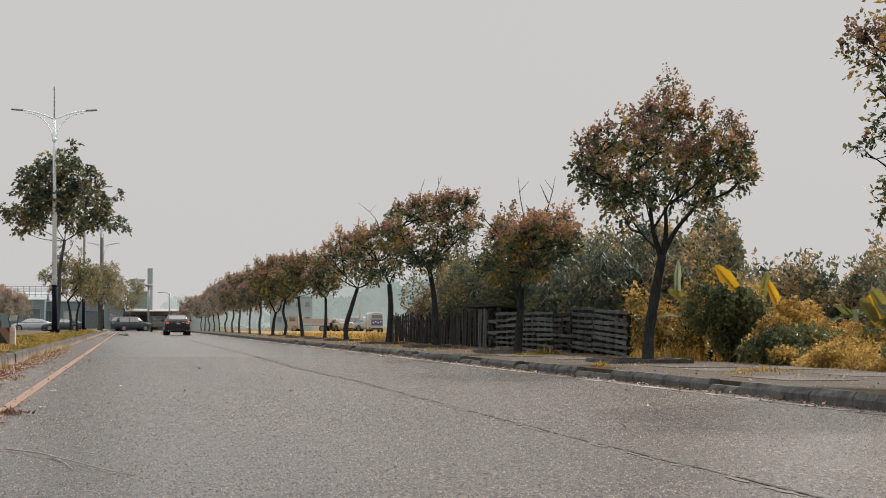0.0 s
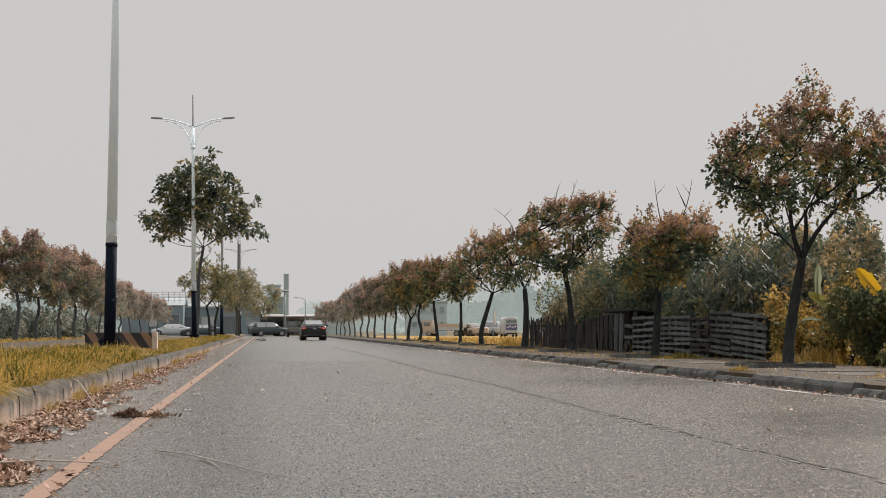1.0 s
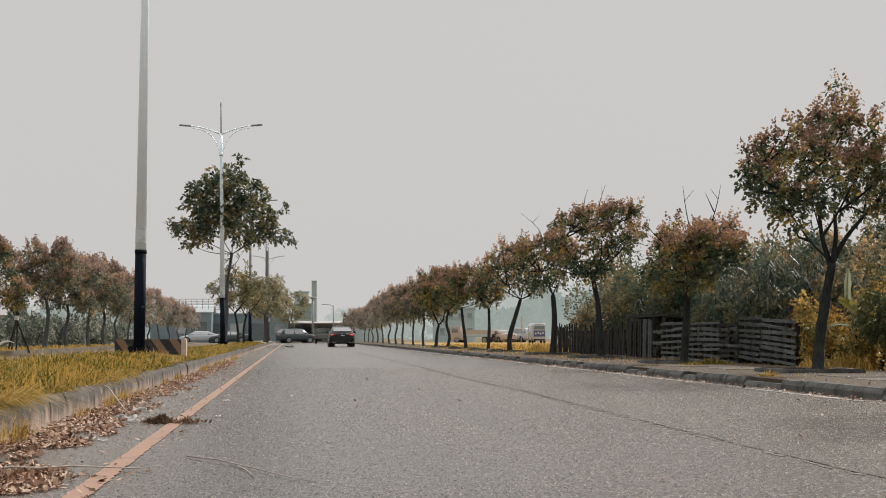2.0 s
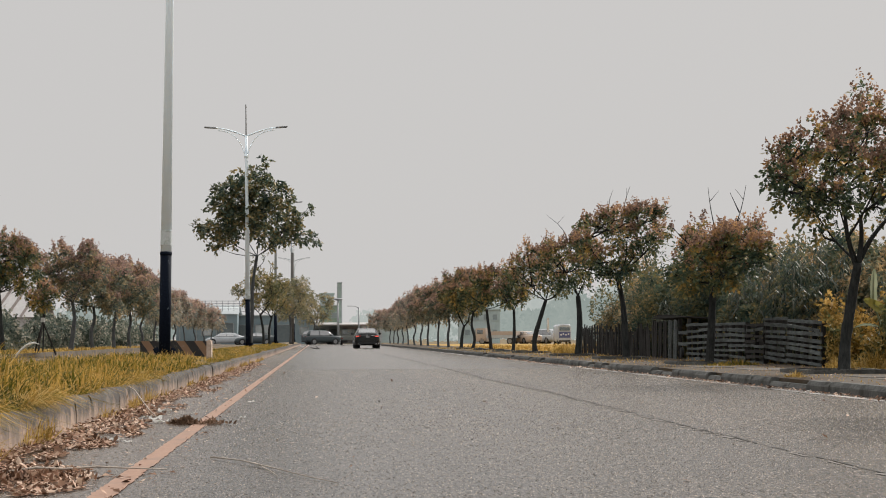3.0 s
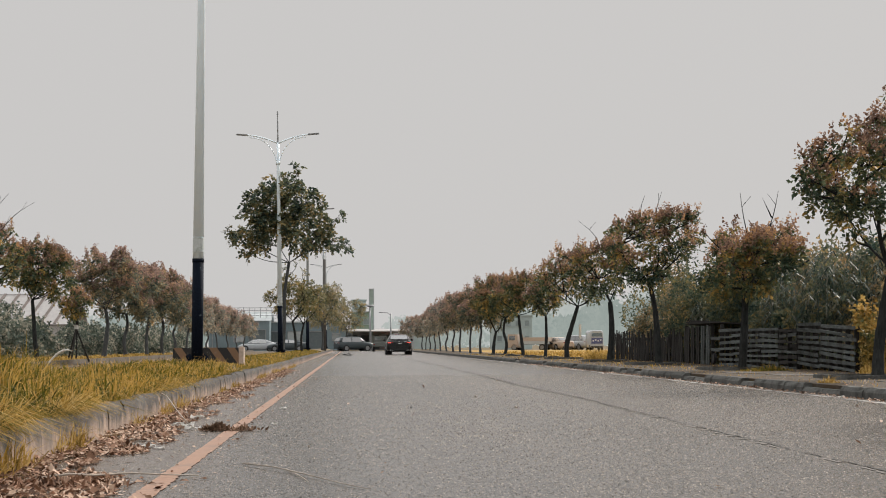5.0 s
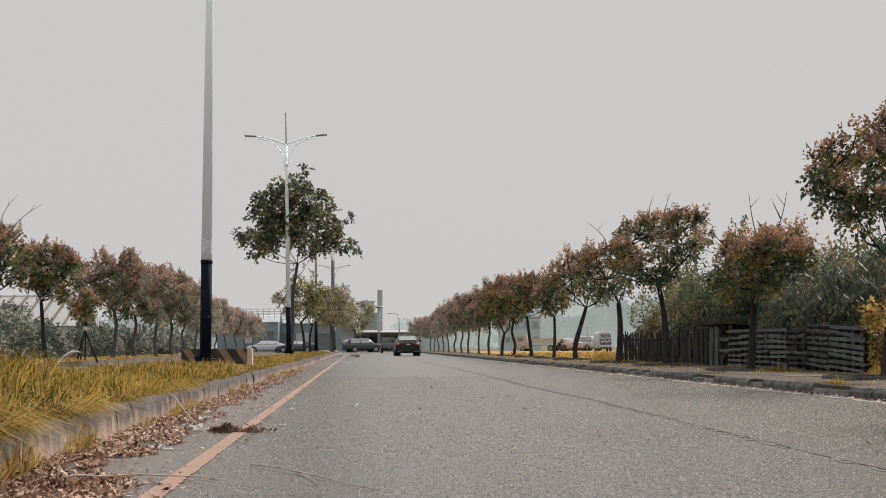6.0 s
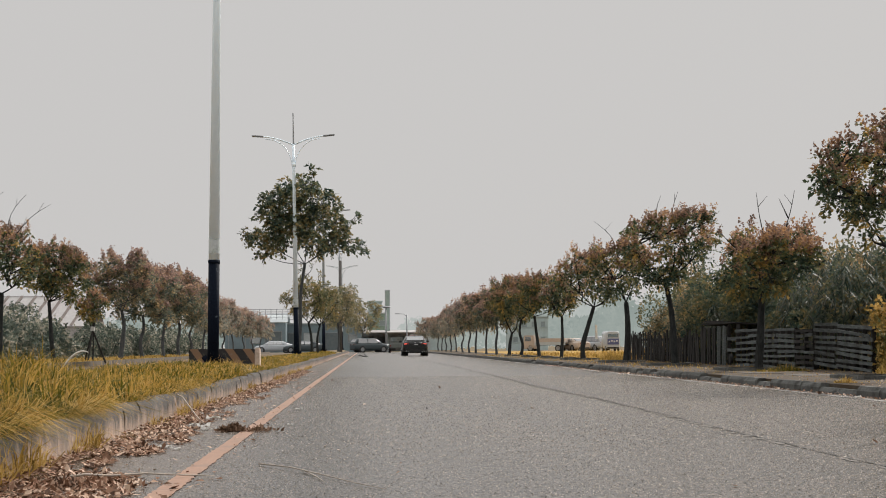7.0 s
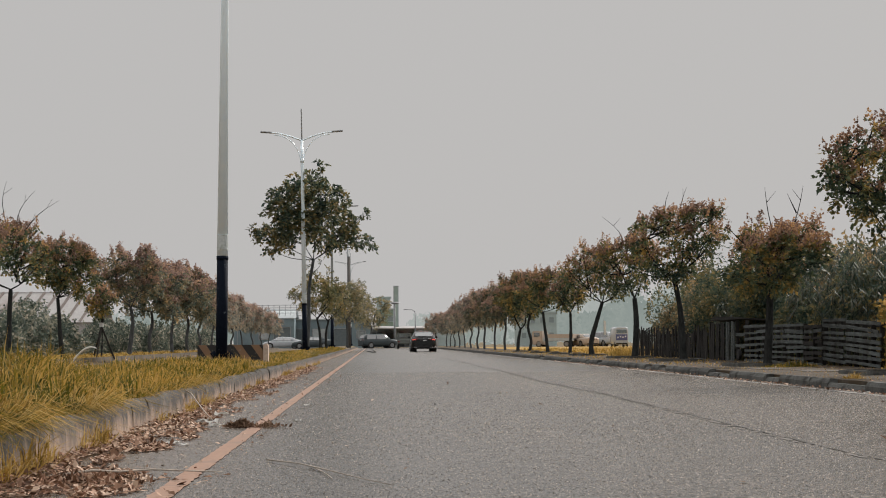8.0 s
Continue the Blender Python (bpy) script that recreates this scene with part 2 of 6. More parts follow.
M = {
    "asphalt": asphalt_material(),
    "chips": leafy("stone_chips", [(0.0383, 0.0319, 0.0258), (0.0821, 0.0692, 0.0568), (0.178, 0.15, 0.125), (0.451, 0.386, 0.323)], 0.0, 0.8, 3.0, 0.97),
    "old_asphalt": surface("old_asphalt", (0.12, 0.11, 0.10), (0.2, 0.185, 0.17), 50, 0.7, 0.8, stain=(0.10, 0.09, 0.08)),
    "crack": surface("crack", (0.03, 0.028, 0.025), (0.08, 0.073, 0.065), 30, 2, 0.9),
    "pale_edge": surface("pale_edge", (0.10, 0.09, 0.08), (0.18, 0.163, 0.147), 30, 2, 0.85, stain=(0.11, 0.1, 0.09)),
    "orange_paint": surface("worn_orange_paint", (0.215, 0.118, 0.078), (0.32, 0.188, 0.126), 25, 3, 0.6, stain=(0.17, 0.115, 0.088), stain_at=0.6, spec=0.4),
    "white_paint": surface("worn_white_paint", (0.26, 0.245, 0.223), (0.42, 0.4, 0.38), 25, 1.2, 0.7, stain=(0.18, 0.165, 0.15), stain_at=0.5),
    "concrete": kerb_material(),
    "bare_concrete": surface("bare_concrete", (0.42, 0.33, 0.27), (0.58, 0.47, 0.39), 20, 4, 0.9, stain=(0.3, 0.24, 0.19), stain_at=0.62),
    "dark_kerb": surface("dark_kerb_stone", (0.075, 0.077, 0.075), (0.19, 0.188, 0.175), 22, 2.5, 0.9, stain=(0.05, 0.047, 0.043), stain_at=0.55, bump=0.5, depth=0.01, vary=0.35),
    "paving_pale": surface("worn_grey_slab", (0.085, 0.075, 0.066), (0.15, 0.136, 0.12), 18, 1.6, 0.9, stain=(0.08, 0.062, 0.045), stain_at=0.54, vary=0.3),
    "paving": surface("dusty_paving", (0.034, 0.027, 0.021), (0.105, 0.084, 0.064), 14, 1.1, 0.92, stain=(0.062, 0.042, 0.024), stain_at=0.48),
    "dusty_asphalt": surface("dusty_asphalt", (0.085, 0.06, 0.038), (0.18, 0.132, 0.085), 22, 0.5, 0.9, stain=(0.085, 0.06, 0.035), stain_at=0.5),
    "verge_kerb": surface("dirty_verge_kerb", (0.09, 0.075, 0.058), (0.18, 0.15, 0.12), 18, 1.5, 0.9, stain=(0.07, 0.055, 0.04)),
    "soil": surface("dry_soil", (0.10, 0.075, 0.045), (0.2, 0.15, 0.085), 16, 0.8, 0.95, stain=(0.09, 0.08, 0.03)),
    "field": surface("dry_grass_field", (0.27, 0.16, 0.045), (0.42, 0.27, 0.08), 6, 0.25, 0.95, stain=(0.18, 0.13, 0.04), stain_at=0.6, bump=0.8, depth=0.03),
    "bark": surface("bark", (0.016, 0.018, 0.018), (0.052, 0.055, 0.054), 26, 4, 0.95, bump=0.9, depth=0.015, stretch=(1, 1, 0.22), spec=0.08),
    # grey bark of the tall tree; on far trunks its paleness imitates haze
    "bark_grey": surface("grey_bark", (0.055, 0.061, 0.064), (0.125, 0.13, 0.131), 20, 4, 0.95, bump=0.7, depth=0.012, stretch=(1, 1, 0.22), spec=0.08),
    "steel_white": surface("painted_steel", (0.80, 0.92, 1.0), (0.84, 0.94, 1.0), 6, 1.5, 0.38, stain=(0.68, 0.79, 0.90), stain_at=0.70, bump=0.05, spec=0.6),
    "steel_black": surface("black_paint", (0.003, 0.005, 0.011), (0.007, 0.011, 0.02), 30, 13, 0.7, stain=(0.16, 0.19, 0.22), stain_at=0.73, bump=0.1, spec=0.05),
    "steel_grey": surface("galvanised_steel", (0.25, 0.26, 0.27), (0.36, 0.37, 0.38), 12, 3, 0.5, 0.4, bump=0.05),
    "sticker": surface("faded_sticker", (0.40, 0.43, 0.43), (0.55, 0.58, 0.57), 20, 9, 0.6, stain=(0.22, 0.25, 0.2)),
    "stripes": striped_material(),
    "old_wood": surface("weathered_wood", (0.055, 0.064, 0.064), (0.165, 0.182, 0.178), 12, 2, 0.9, stain=(0.06, 0.06, 0.055), stain_at=0.58, bump=0.6, depth=0.006, stretch=(3, 0.3, 3), vary=0.25),
    "dark_wood": surface("dark_wood", (0.022, 0.021, 0.02), (0.065, 0.06, 0.055), 12, 2, 0.92, bump=0.6, depth=0.006, stretch=(3, 3, 0.3), vary=0.5),
    "leaf_green": leafy("leaf_green", [(0.0409, 0.0644, 0.0476), (0.0602, 0.0901, 0.0571), (0.102, 0.129, 0.068), (0.216, 0.187, 0.0748), (0.506, 0.323, 0.0952)], 0.36, 0.5, 0.7, 0.42),
    "leaf_rust": leafy("seed_pods", [(0.108, 0.0763, 0.0601), (0.222, 0.141, 0.103), (0.354, 0.221, 0.156), (0.527, 0.316, 0.144)], 0.35, 0.7),
    "leaf_olive": leafy("leaf_olive", [(0.0648, 0.0778, 0.0422), (0.123, 0.127, 0.0641), (0.207, 0.188, 0.0844), (0.389, 0.272, 0.11)]),
    # leaf and pod tones paled to put distance haze into far crowns
    "leaf_hazed": leafy("hazed_leaf", [(0.151, 0.173, 0.158), (0.231, 0.243, 0.209), (0.334, 0.309, 0.246), (0.497, 0.392, 0.278)], 0.45, 0.7),
    "pods_hazed": leafy("hazed_seed_pods", [(0.252, 0.194, 0.176), (0.378, 0.275, 0.237), (0.483, 0.352, 0.297), (0.567, 0.42, 0.297)], 0.45, 0.8),
    "leaf_ivy": leafy("leaf_ivy", [(0.0286, 0.0437, 0.0275), (0.0638, 0.0851, 0.045), (0.121, 0.138, 0.0625), (0.242, 0.196, 0.0688)], 0.25, 0.4),
    "leaf_deep": leafy("leaf_deep", [(0.0358, 0.059, 0.0526), (0.061, 0.0926, 0.0686), (0.105, 0.128, 0.0801), (0.178, 0.167, 0.0858), (0.336, 0.245, 0.103)], 0.38, 0.5, 0.7, 0.45),
    "leaf_vine": leafy("leaf_vine", [(0.033, 0.044, 0.0216), (0.077, 0.0825, 0.0312), (0.22, 0.16, 0.048), (0.462, 0.297, 0.084)]),
    "leaf_amber": leafy("leaf_amber", [(0.11, 0.09, 0.03), (0.28, 0.175, 0.045), (0.45, 0.275, 0.07), (0.6, 0.41, 0.14)]),
    "leaf_bush": leafy("leaf_bush", [(0.0508, 0.0783, 0.0721), (0.0968, 0.122, 0.092), (0.17, 0.171, 0.107), (0.326, 0.24, 0.131), (0.532, 0.354, 0.169)], 0.4, 0.5, 0.7, 0.45),
    "leaf_pale": leafy("leaf_pale", [(0.045, 0.065, 0.055), (0.085, 0.11, 0.09), (0.16, 0.18, 0.14), (0.46, 0.42, 0.34)]),
    "reed": leafy("reed_leaf", [(0.0184, 0.0313, 0.0256), (0.0331, 0.0508, 0.0397), (0.069, 0.0899, 0.0664), (0.13, 0.128, 0.095)], 0.3, 0.5, 0.6, 0.9),
    "grass": leafy("grass_blade", [(0.036, 0.046, 0.008), (0.10, 0.098, 0.014), (0.26, 0.175, 0.024), (0.52, 0.32, 0.085)], 0.35, 0.6, 0.45, 0.75),
    "grass_gold": leafy("grass_gold", [(0.14, 0.09, 0.02), (0.29, 0.18, 0.04), (0.44, 0.275, 0.07), (0.54, 0.38, 0.14)], 0.4, 0.6, 0.5, 0.8),
    "litter": leafy("dry_leaf", [(0.07, 0.037, 0.023), (0.21, 0.115, 0.072), (0.37, 0.22, 0.15), (0.58, 0.43, 0.33)], 0.15, 0.8, 1.5, 0.95),
    "clump": leafy("rotting_leaf", [(0.055, 0.033, 0.021), (0.13, 0.078, 0.05), (0.22, 0.14, 0.093), (0.35, 0.24, 0.17)], 0.1, 0.9, 1.5),
    "banana": leafy("banana_leaf", [(0.06, 0.08, 0.03), (0.13, 0.145, 0.045), (0.26, 0.23, 0.06), (0.5, 0.33, 0.05)], 0.4, 0.4),
    "banana_yellow": leafy("banana_leaf_yellow", [(0.42, 0.24, 0.02), (0.55, 0.31, 0.02), (0.62, 0.37, 0.03)], 0.45, 0.4),
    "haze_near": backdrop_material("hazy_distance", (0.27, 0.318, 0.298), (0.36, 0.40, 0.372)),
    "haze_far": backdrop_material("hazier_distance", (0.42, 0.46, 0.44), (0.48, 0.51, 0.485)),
    # half-paled tones that suggest haze on middle-distance trees
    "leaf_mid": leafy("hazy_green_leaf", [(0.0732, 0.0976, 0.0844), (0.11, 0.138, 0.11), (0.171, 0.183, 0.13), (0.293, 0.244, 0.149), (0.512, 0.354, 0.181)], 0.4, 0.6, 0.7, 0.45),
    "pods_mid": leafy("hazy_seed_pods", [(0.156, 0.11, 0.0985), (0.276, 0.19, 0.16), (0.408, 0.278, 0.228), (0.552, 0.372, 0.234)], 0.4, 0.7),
    # olive leaf lightened to imitate haze on the furthest small trees
    "leaf_olive_hazed": leafy("hazed_olive_leaf", [(0.11, 0.123, 0.0813), (0.187, 0.19, 0.115), (0.286, 0.252, 0.15), (0.44, 0.336, 0.175)], 0.4, 0.7),
    "pole_dark": surface("weathered_pole", (0.09, 0.085, 0.08), (0.15, 0.142, 0.135), 9, 1.5, 0.85),
    # white lamp paint greyed to stand in for distance on the far lamps
    "pole_pale": surface("distance_grey_paint", (0.34, 0.38, 0.40), (0.44, 0.48, 0.5), 6, 1.5, 0.6, bump=0.05),
    "banana_pale": leafy("banana_leaf_underside", [(0.1, 0.13, 0.07), (0.22, 0.25, 0.15), (0.35, 0.36, 0.25)], 0.4, 0.5),
    "paper": plain("paper", (0.62, 0.6, 0.57), 0.9),
    "stick": surface("bare_twig", (0.32, 0.27, 0.23), (0.48, 0.42, 0.36), 30, 8, 0.9),
    "black_paint": plain("black_car_paint", (0.003, 0.0038, 0.005), 0.2, 0.0, 0.25),
    "white_car": plain("white_car_paint", (0.38, 0.40, 0.42), 0.3, 0.0, 0.8),
    "dark_car": plain("dark_car_paint", (0.028, 0.042, 0.048), 0.3, 0.0, 0.25),
    "khaki_car": plain("grey_green_truck_paint", (0.12, 0.13, 0.12), 0.5, 0.0, 0.2),
    # orange paled and greyed, so the colour carries the distance haze
    "orange_car": plain("hazed_orange_paint", (0.42, 0.345, 0.285), 0.6),
    "blue_paint": plain("blue_paint", (0.07, 0.085, 0.2), 0.5),
    "red_lens": plain("red_lamp_lens", (0.22, 0.008, 0.012), 0.2, 0.0, 1.0),
    "lit_lens": plain("lit_tail_lamp", (0.5, 0.03, 0.02), 0.3, 0.0, 0.5, ((1.0, 0.12, 0.08), 1.0)),
    "car_glass": glass_material("car_glass", (0.012, 0.015, 0.018)),
    "rubber": plain("tyre_rubber", (0.012, 0.012, 0.013), 0.85),
    "rim": plain("alloy_rim", (0.3, 0.31, 0.32), 0.35, 0.9),
    "chrome": plain("chrome_trim", (0.6, 0.6, 0.62), 0.15, 1.0),
    "plastic": plain("black_plastic", (0.012, 0.012, 0.013), 0.6),
    "plate": plain("dark_plate", (0.02, 0.02, 0.022), 0.4),
    "white_bar": plain("white_marks", (0.6, 0.6, 0.6), 0.6),
    "wall_grey": surface("grey_render", (0.36, 0.39, 0.4), (0.46, 0.49, 0.5), 3, 0.3, 0.85, stain=(0.3, 0.33, 0.34)),
    # wall_haze and far_window paint distance haze into the far blocks
    "wall_haze": surface("hazed_blue_grey_wall", (0.36, 0.43, 0.43), (0.43, 0.50, 0.495), 3, 0.3, 0.85, stain=(0.33, 0.39, 0.39)),
    "wall_teal": surface("teal_sheet_wall", (0.15, 0.20, 0.225), (0.20, 0.255, 0.28), 3, 0.3, 0.7, stain=(0.13, 0.17, 0.19), stretch=(6, 6, 0.2)),
    "wall_green": surface("green_wall", (0.22, 0.30, 0.24), (0.28, 0.36, 0.30), 3, 0.3, 0.7),
    "roof_pale": surface("pale_sheet_roof", (0.33, 0.315, 0.31), (0.43, 0.41, 0.40), 4, 0.5, 0.6, stain=(0.28, 0.24, 0.225)),
    "roof_rust": surface("rusty_sheet", (0.15, 0.125, 0.115), (0.25, 0.21, 0.19), 6, 0.8, 0.8),
    "far_panel": surface("grey_green_panel", (0.30, 0.38, 0.345), (0.38, 0.45, 0.415), 2, 0.3, 0.6),
    "red_wall": surface("red_panel", (0.5, 0.05, 0.05), (0.62, 0.09, 0.08), 4, 0.6, 0.6),
    "dark_inside": surface("dark_interior", (0.12, 0.145, 0.155), (0.17, 0.195, 0.205), 3, 0.5, 0.9),
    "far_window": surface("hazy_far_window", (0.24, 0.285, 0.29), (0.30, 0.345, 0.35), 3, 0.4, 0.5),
    "window": glass_material("window_glass", (0.14, 0.18, 0.2), 0.2),
    "tarp": surface("pale_tarpaulin", (0.5, 0.5, 0.49), (0.66, 0.65, 0.63), 8, 1, 0.8),
}

# ---- builders ----


def thing(name, x, y, z=0.0, label="", category="", group="", kind=""):
    ob = new(name)
    ob.empty_display_size = 0.2
    ob.location = (x, y, z)
    return tagged(ob, label, category, group, kind)


def mesh_of(name, bm, material):
    me = bpy.data.meshes.new(name)
    bm.to_mesh(me)
    bm.free()
    if material:
        me.materials.append(material)
    return me


def part(name, bm, material, parent, label="", smooth=False):
    me = mesh_of(name, bm, material) if isinstance(bm, bmesh.types.BMesh) else bm
    if not isinstance(bm, bmesh.types.BMesh) and not me.materials:
        me.materials.append(material)
    if smooth:
        me.polygons.foreach_set("use_smooth", [len(f.vertices) <= 4 for f in me.polygons])
    ob = new(name, me)
    ob.parent = parent
    return tagged(ob, label)


def solo(name, bm, material, label="", category="", group="", kind="", smooth=False):
    return tagged(part(name, bm, material, None, "", smooth), label, category, group, kind)


def box(bm, cx, cy, cz, sx, sy, sz, rot=None, bevel=0.0):
    m = Matrix.Translation((cx, cy, cz))
    if rot is not None:
        m = m @ Euler([radians(a) for a in rot]).to_matrix().to_4x4()
    made = bmesh.ops.create_cube(bm, size=1.0, matrix=m @ Matrix.Diagonal((sx, sy, sz, 1)))
    if bevel:
        edges = {e for v in made["verts"] for e in v.link_edges}
        bmesh.ops.bevel(bm, geom=list(edges), offset=bevel, segments=2, affect="EDGES")
    return bm


def tube(bm, points, radii, sides=8, cap=True):
    """A round bar along points, with a radius at each."""
    rings = []
    pts = [Vector(p) for p in points]
    for i, p in enumerate(pts):
        d = (pts[min(i + 1, len(pts) - 1)] - pts[max(i - 1, 0)]).normalized()
        side = d.cross(Vector((0.13, 0.97, 0.2))).normalized()
        up = side.cross(d)
        rings.append([bm.verts.new(p + radii[i] * (math.cos(a) * side + math.sin(a) * up))
                      for a in (2 * math.pi * k / sides for k in range(sides))])
    for a, b in zip(rings, rings[1:]):
        for k in range(sides):
            bm.faces.new((a[k], a[(k + 1) % sides], b[(k + 1) % sides], b[k]))
    if cap:
        bm.faces.new(rings[0][::-1])
        bm.faces.new(rings[-1])
    return bm


def quads(name, V, material):
    """One mesh of many loose four-cornered leaves; V: (n, 4, 3)."""
    n = len(V)
    me = bpy.data.meshes.new(name)
    me.from_pydata(V.reshape(-1, 3).tolist(), [], np.arange(4 * n).reshape(n, 4).tolist())
    me.materials.append(material)
    return me


def unit(a):
    return a / np.maximum(np.linalg.norm(a, axis=-1, keepdims=True), 1e-9)


def leaves_at(centres, length, width, rng, hang=0.3):
    """A pointed leaf at each centre, turned at random, tips hanging a little."""
    n = len(centres)
    d = rng.normal(size=(n, 3))
    d[:, 2] -= hang
    d = unit(d)
    s = unit(np.cross(d, rng.normal(size=(n, 3))))
    up = np.cross(s, d)
    ln = length * rng.uniform(0.6, 1.3, (n, 1))
    wd = width * rng.uniform(0.7, 1.2, (n, 1))
    mid = centres + 0.45 * ln * d + 0.12 * ln * up
    return np.stack([centres, mid + wd * s, centres + ln * d, mid - wd * s], axis=1)


def grid_sheet(name, xs, ys, height, material):
    """A sheet over the lines xs and ys, at height(x, y)."""
    V = [(x, y, height(x, y)) for y in ys for x in xs]
    w = len(xs)
    F = [(j * w + i, j * w + i + 1, (j + 1) * w + i + 1, (j + 1) * w + i) for j in range(len(ys) - 1) for i in range(w - 1)]
    me = bpy.data.meshes.new(name)
    me.from_pydata(V, [], F)
    me.materials.append(material)
    me.polygons.foreach_set("use_smooth", [True] * len(F))
    return me


# ---- trees ----
def smooth_path(pts, steps=5):
    """Points along a soft curve through pts."""
    P = [Vector(p) for p in pts]
    if len(P) < 3:
        return P
    out = []
    for i in range(len(P) - 1):
        p0, p1, p2, p3 = P[max(i - 1, 0)], P[i], P[i + 1], P[min(i + 2, len(P) - 1)]
        for k in range(steps):
            u = k / steps
            out.append(0.5 * (2 * p1 + (p2 - p0) * u + (2 * p0 - 5 * p1 + 4 * p2 - p3) * u * u + (3 * p1 - p0 - 3 * p2 + p3) * u ** 3))
    return out + [P[-1]]


def sprays(rng, base, way, count, length, leaf, droop):
    """Feathered leaves: pairs of leaflets along a drooping rib at each base; returns (n, 4, 3)."""
    n = len(base)
    ln = length * rng.uniform(0.6, 1.25, (n, 1))
    side = unit(np.cross(way, np.array([0, 0, 1.0])) + rng.normal(0, 0.35, (n, 3)))
    out = []
    for k in range(count):
        u = (k + 0.7) / count
        p = base + way * ln * u
        p[:, 2] -= (droop * ln[:, 0] * u * u)
        s = (1 if k % 2 else -1) * (0 if k == count - 1 else 1)
        d = unit(side * s * 0.8 + way * (1.0 if s == 0 else 0.4) + rng.normal(0, 0.45, (n, 3)) + np.array([0, 0, -0.3 * droop - 0.1]))
        ll = leaf * rng.uniform(0.65, 1.25, (n, 1))
        w = unit(np.cross(d, np.array([0, 0, 1.0]) + rng.normal(0, 0.5, (n, 3)))) * ll * 0.30
        mid = p + 0.5 * ll * d
        out.append(np.stack([p, mid + w, p + ll * d, mid - w], axis=1))
    return np.concatenate(out)


def panicles(rng, base, height, pod, count):
    """Upright heads of papery pods that narrow to the tip."""
    n = len(base)
    h = height * rng.uniform(0.5, 1.3, (n, 1))
    lean = np.concatenate([rng.normal(0, 0.28, (n, 2)), np.ones((n, 1))], axis=1)
    out = []
    for k in range(count):
        u = (k + rng.uniform(0, 1, (n, 1))) / count
        p = base + lean * h * u + rng.normal(0, 1, (n, 3)) * (0.22 * (1 - u) + 0.05) * h * np.array([1, 1, 0.4])
        out.append(p)
    return leaves_at(np.concatenate(out), pod, pod * 0.42, rng, 0.2)


def leafy_tree(seed, trunk, radius, lobes, depth=0.9, dense=480, leaf=0.105, spray=0.15, pairs=8, rust=0.34, pod=0.062, head=0.24, pods=20, droop=0.5,
               dead=(), forks=(), shoots=14, green="leaf_green", pod_mat="leaf_rust", bark="bark", thick=1.0):
    """trunk: across and up, from the foot to the fork; lobes: across, up and radius of each leafy mass; dead: bare twigs; forks: side stems."""
    rng = np.random.default_rng(seed)
    bm = bmesh.new()
    wob = rng.uniform(-0.12, 0.12)
    path = smooth_path([(x, wob * math.sin(2.2 * z), z) for x, z in [(trunk[0][0], -0.06)] + list(trunk[1:])])
    n = len(path)
    rad = [radius * ((1.5 if k == 0 else 1.2 if k == 1 else 1.05) - 0.38 * k / n) * rng.uniform(0.94, 1.07) for k in range(n)]
    tube(bm, path, rad, 10)
    top = path[-1]
    tops = [top]
    for stem in forks:
        sp = smooth_path([(x, rng.normal(0, 0.05), z) for x, z in stem])
        tube(bm, [top.lerp(sp[0], 0.0)] + sp[1:] if (sp[0] - top).length < 0.05 else sp, [radius * (0.5 - 0.3 * k / len(sp)) for k in range(len(sp))], 8)
        tops.append(sp[-1])
    base, way, high, joints = [], [], [], []
    zs = [b + c for a, b, c in lobes]
    z0, z1 = min(b - c for a, b, c in lobes), max(zs)
    mid = Vector((sum(a * c for a, b, c in lobes) / sum(c for a, b, c in lobes), 0, 0.5 * (z0 + z1)))
    span = 0.5 * (max(a + c for a, b, c in lobes) - min(a - c for a, b, c in lobes))
    for i, (a, b, r) in enumerate(lobes):
        # each mass sits on a shell of the crown: outer ones near the middle depth, inner ones before and behind
        off = max(0.0, 1 - ((a - mid.x) / span) ** 2) ** 0.5 * depth * span
        for yy in ((rng.uniform(-0.85, -0.35) * off, rng.uniform(0.35, 0.85) * off) if r > 0.2 else (rng.uniform(-0.3, 0.3) * off,)):
            c = Vector((a, yy, b))
            start = min(tops + joints, key=lambda p: (p - c).length + 2.5 * max(0, p.z - c.z + 0.1) + 0.45 * (p - top).length)
            knee = start.lerp(c, 0.5) + Vector((rng.normal(0, 0.05), rng.normal(0, 0.05), -0.06 * (c - start).length))
            limb = smooth_path([start, knee, c], 4)
            tube(bm, limb, [thick * (radius * 0.18 * (1 - k / (len(limb) - 1)) ** 0.8 + 0.006) for k in range(len(limb))], 6)
            joints.append(limb[len(limb) // 2])
            m = max(4, int(0.88 * dense * r * r))
            r = 0.95 * r
            d = unit(rng.normal(size=(m, 3)) + np.array([0, 0, 0.15]))
            p = np.array(tuple(c)) + d * r * (rng.uniform(0.15, 1.0, (m, 1)) ** 0.5) * np.array([1, 1, 0.85])
            # gaps where the boughs part
            open_air = np.array([noise.noise((1.9 * q[0] + seed, 1.9 * q[1], 2.3 * q[2])) for q in p]) > (-0.2 if r > 0.19 else -1)
            p, d, m = p[open_air], d[open_air], int(open_air.sum())
            base.append(p)
            way.append(unit(d + 0.5 * unit(p - np.array(tuple(mid))) + rng.normal(0, 0.3, (m, 3))))
            high.append(d[:, 2] * 0.55 + (p[:, 2] - z0) / (z1 - z0) + rng.normal(0, 0.12, m))
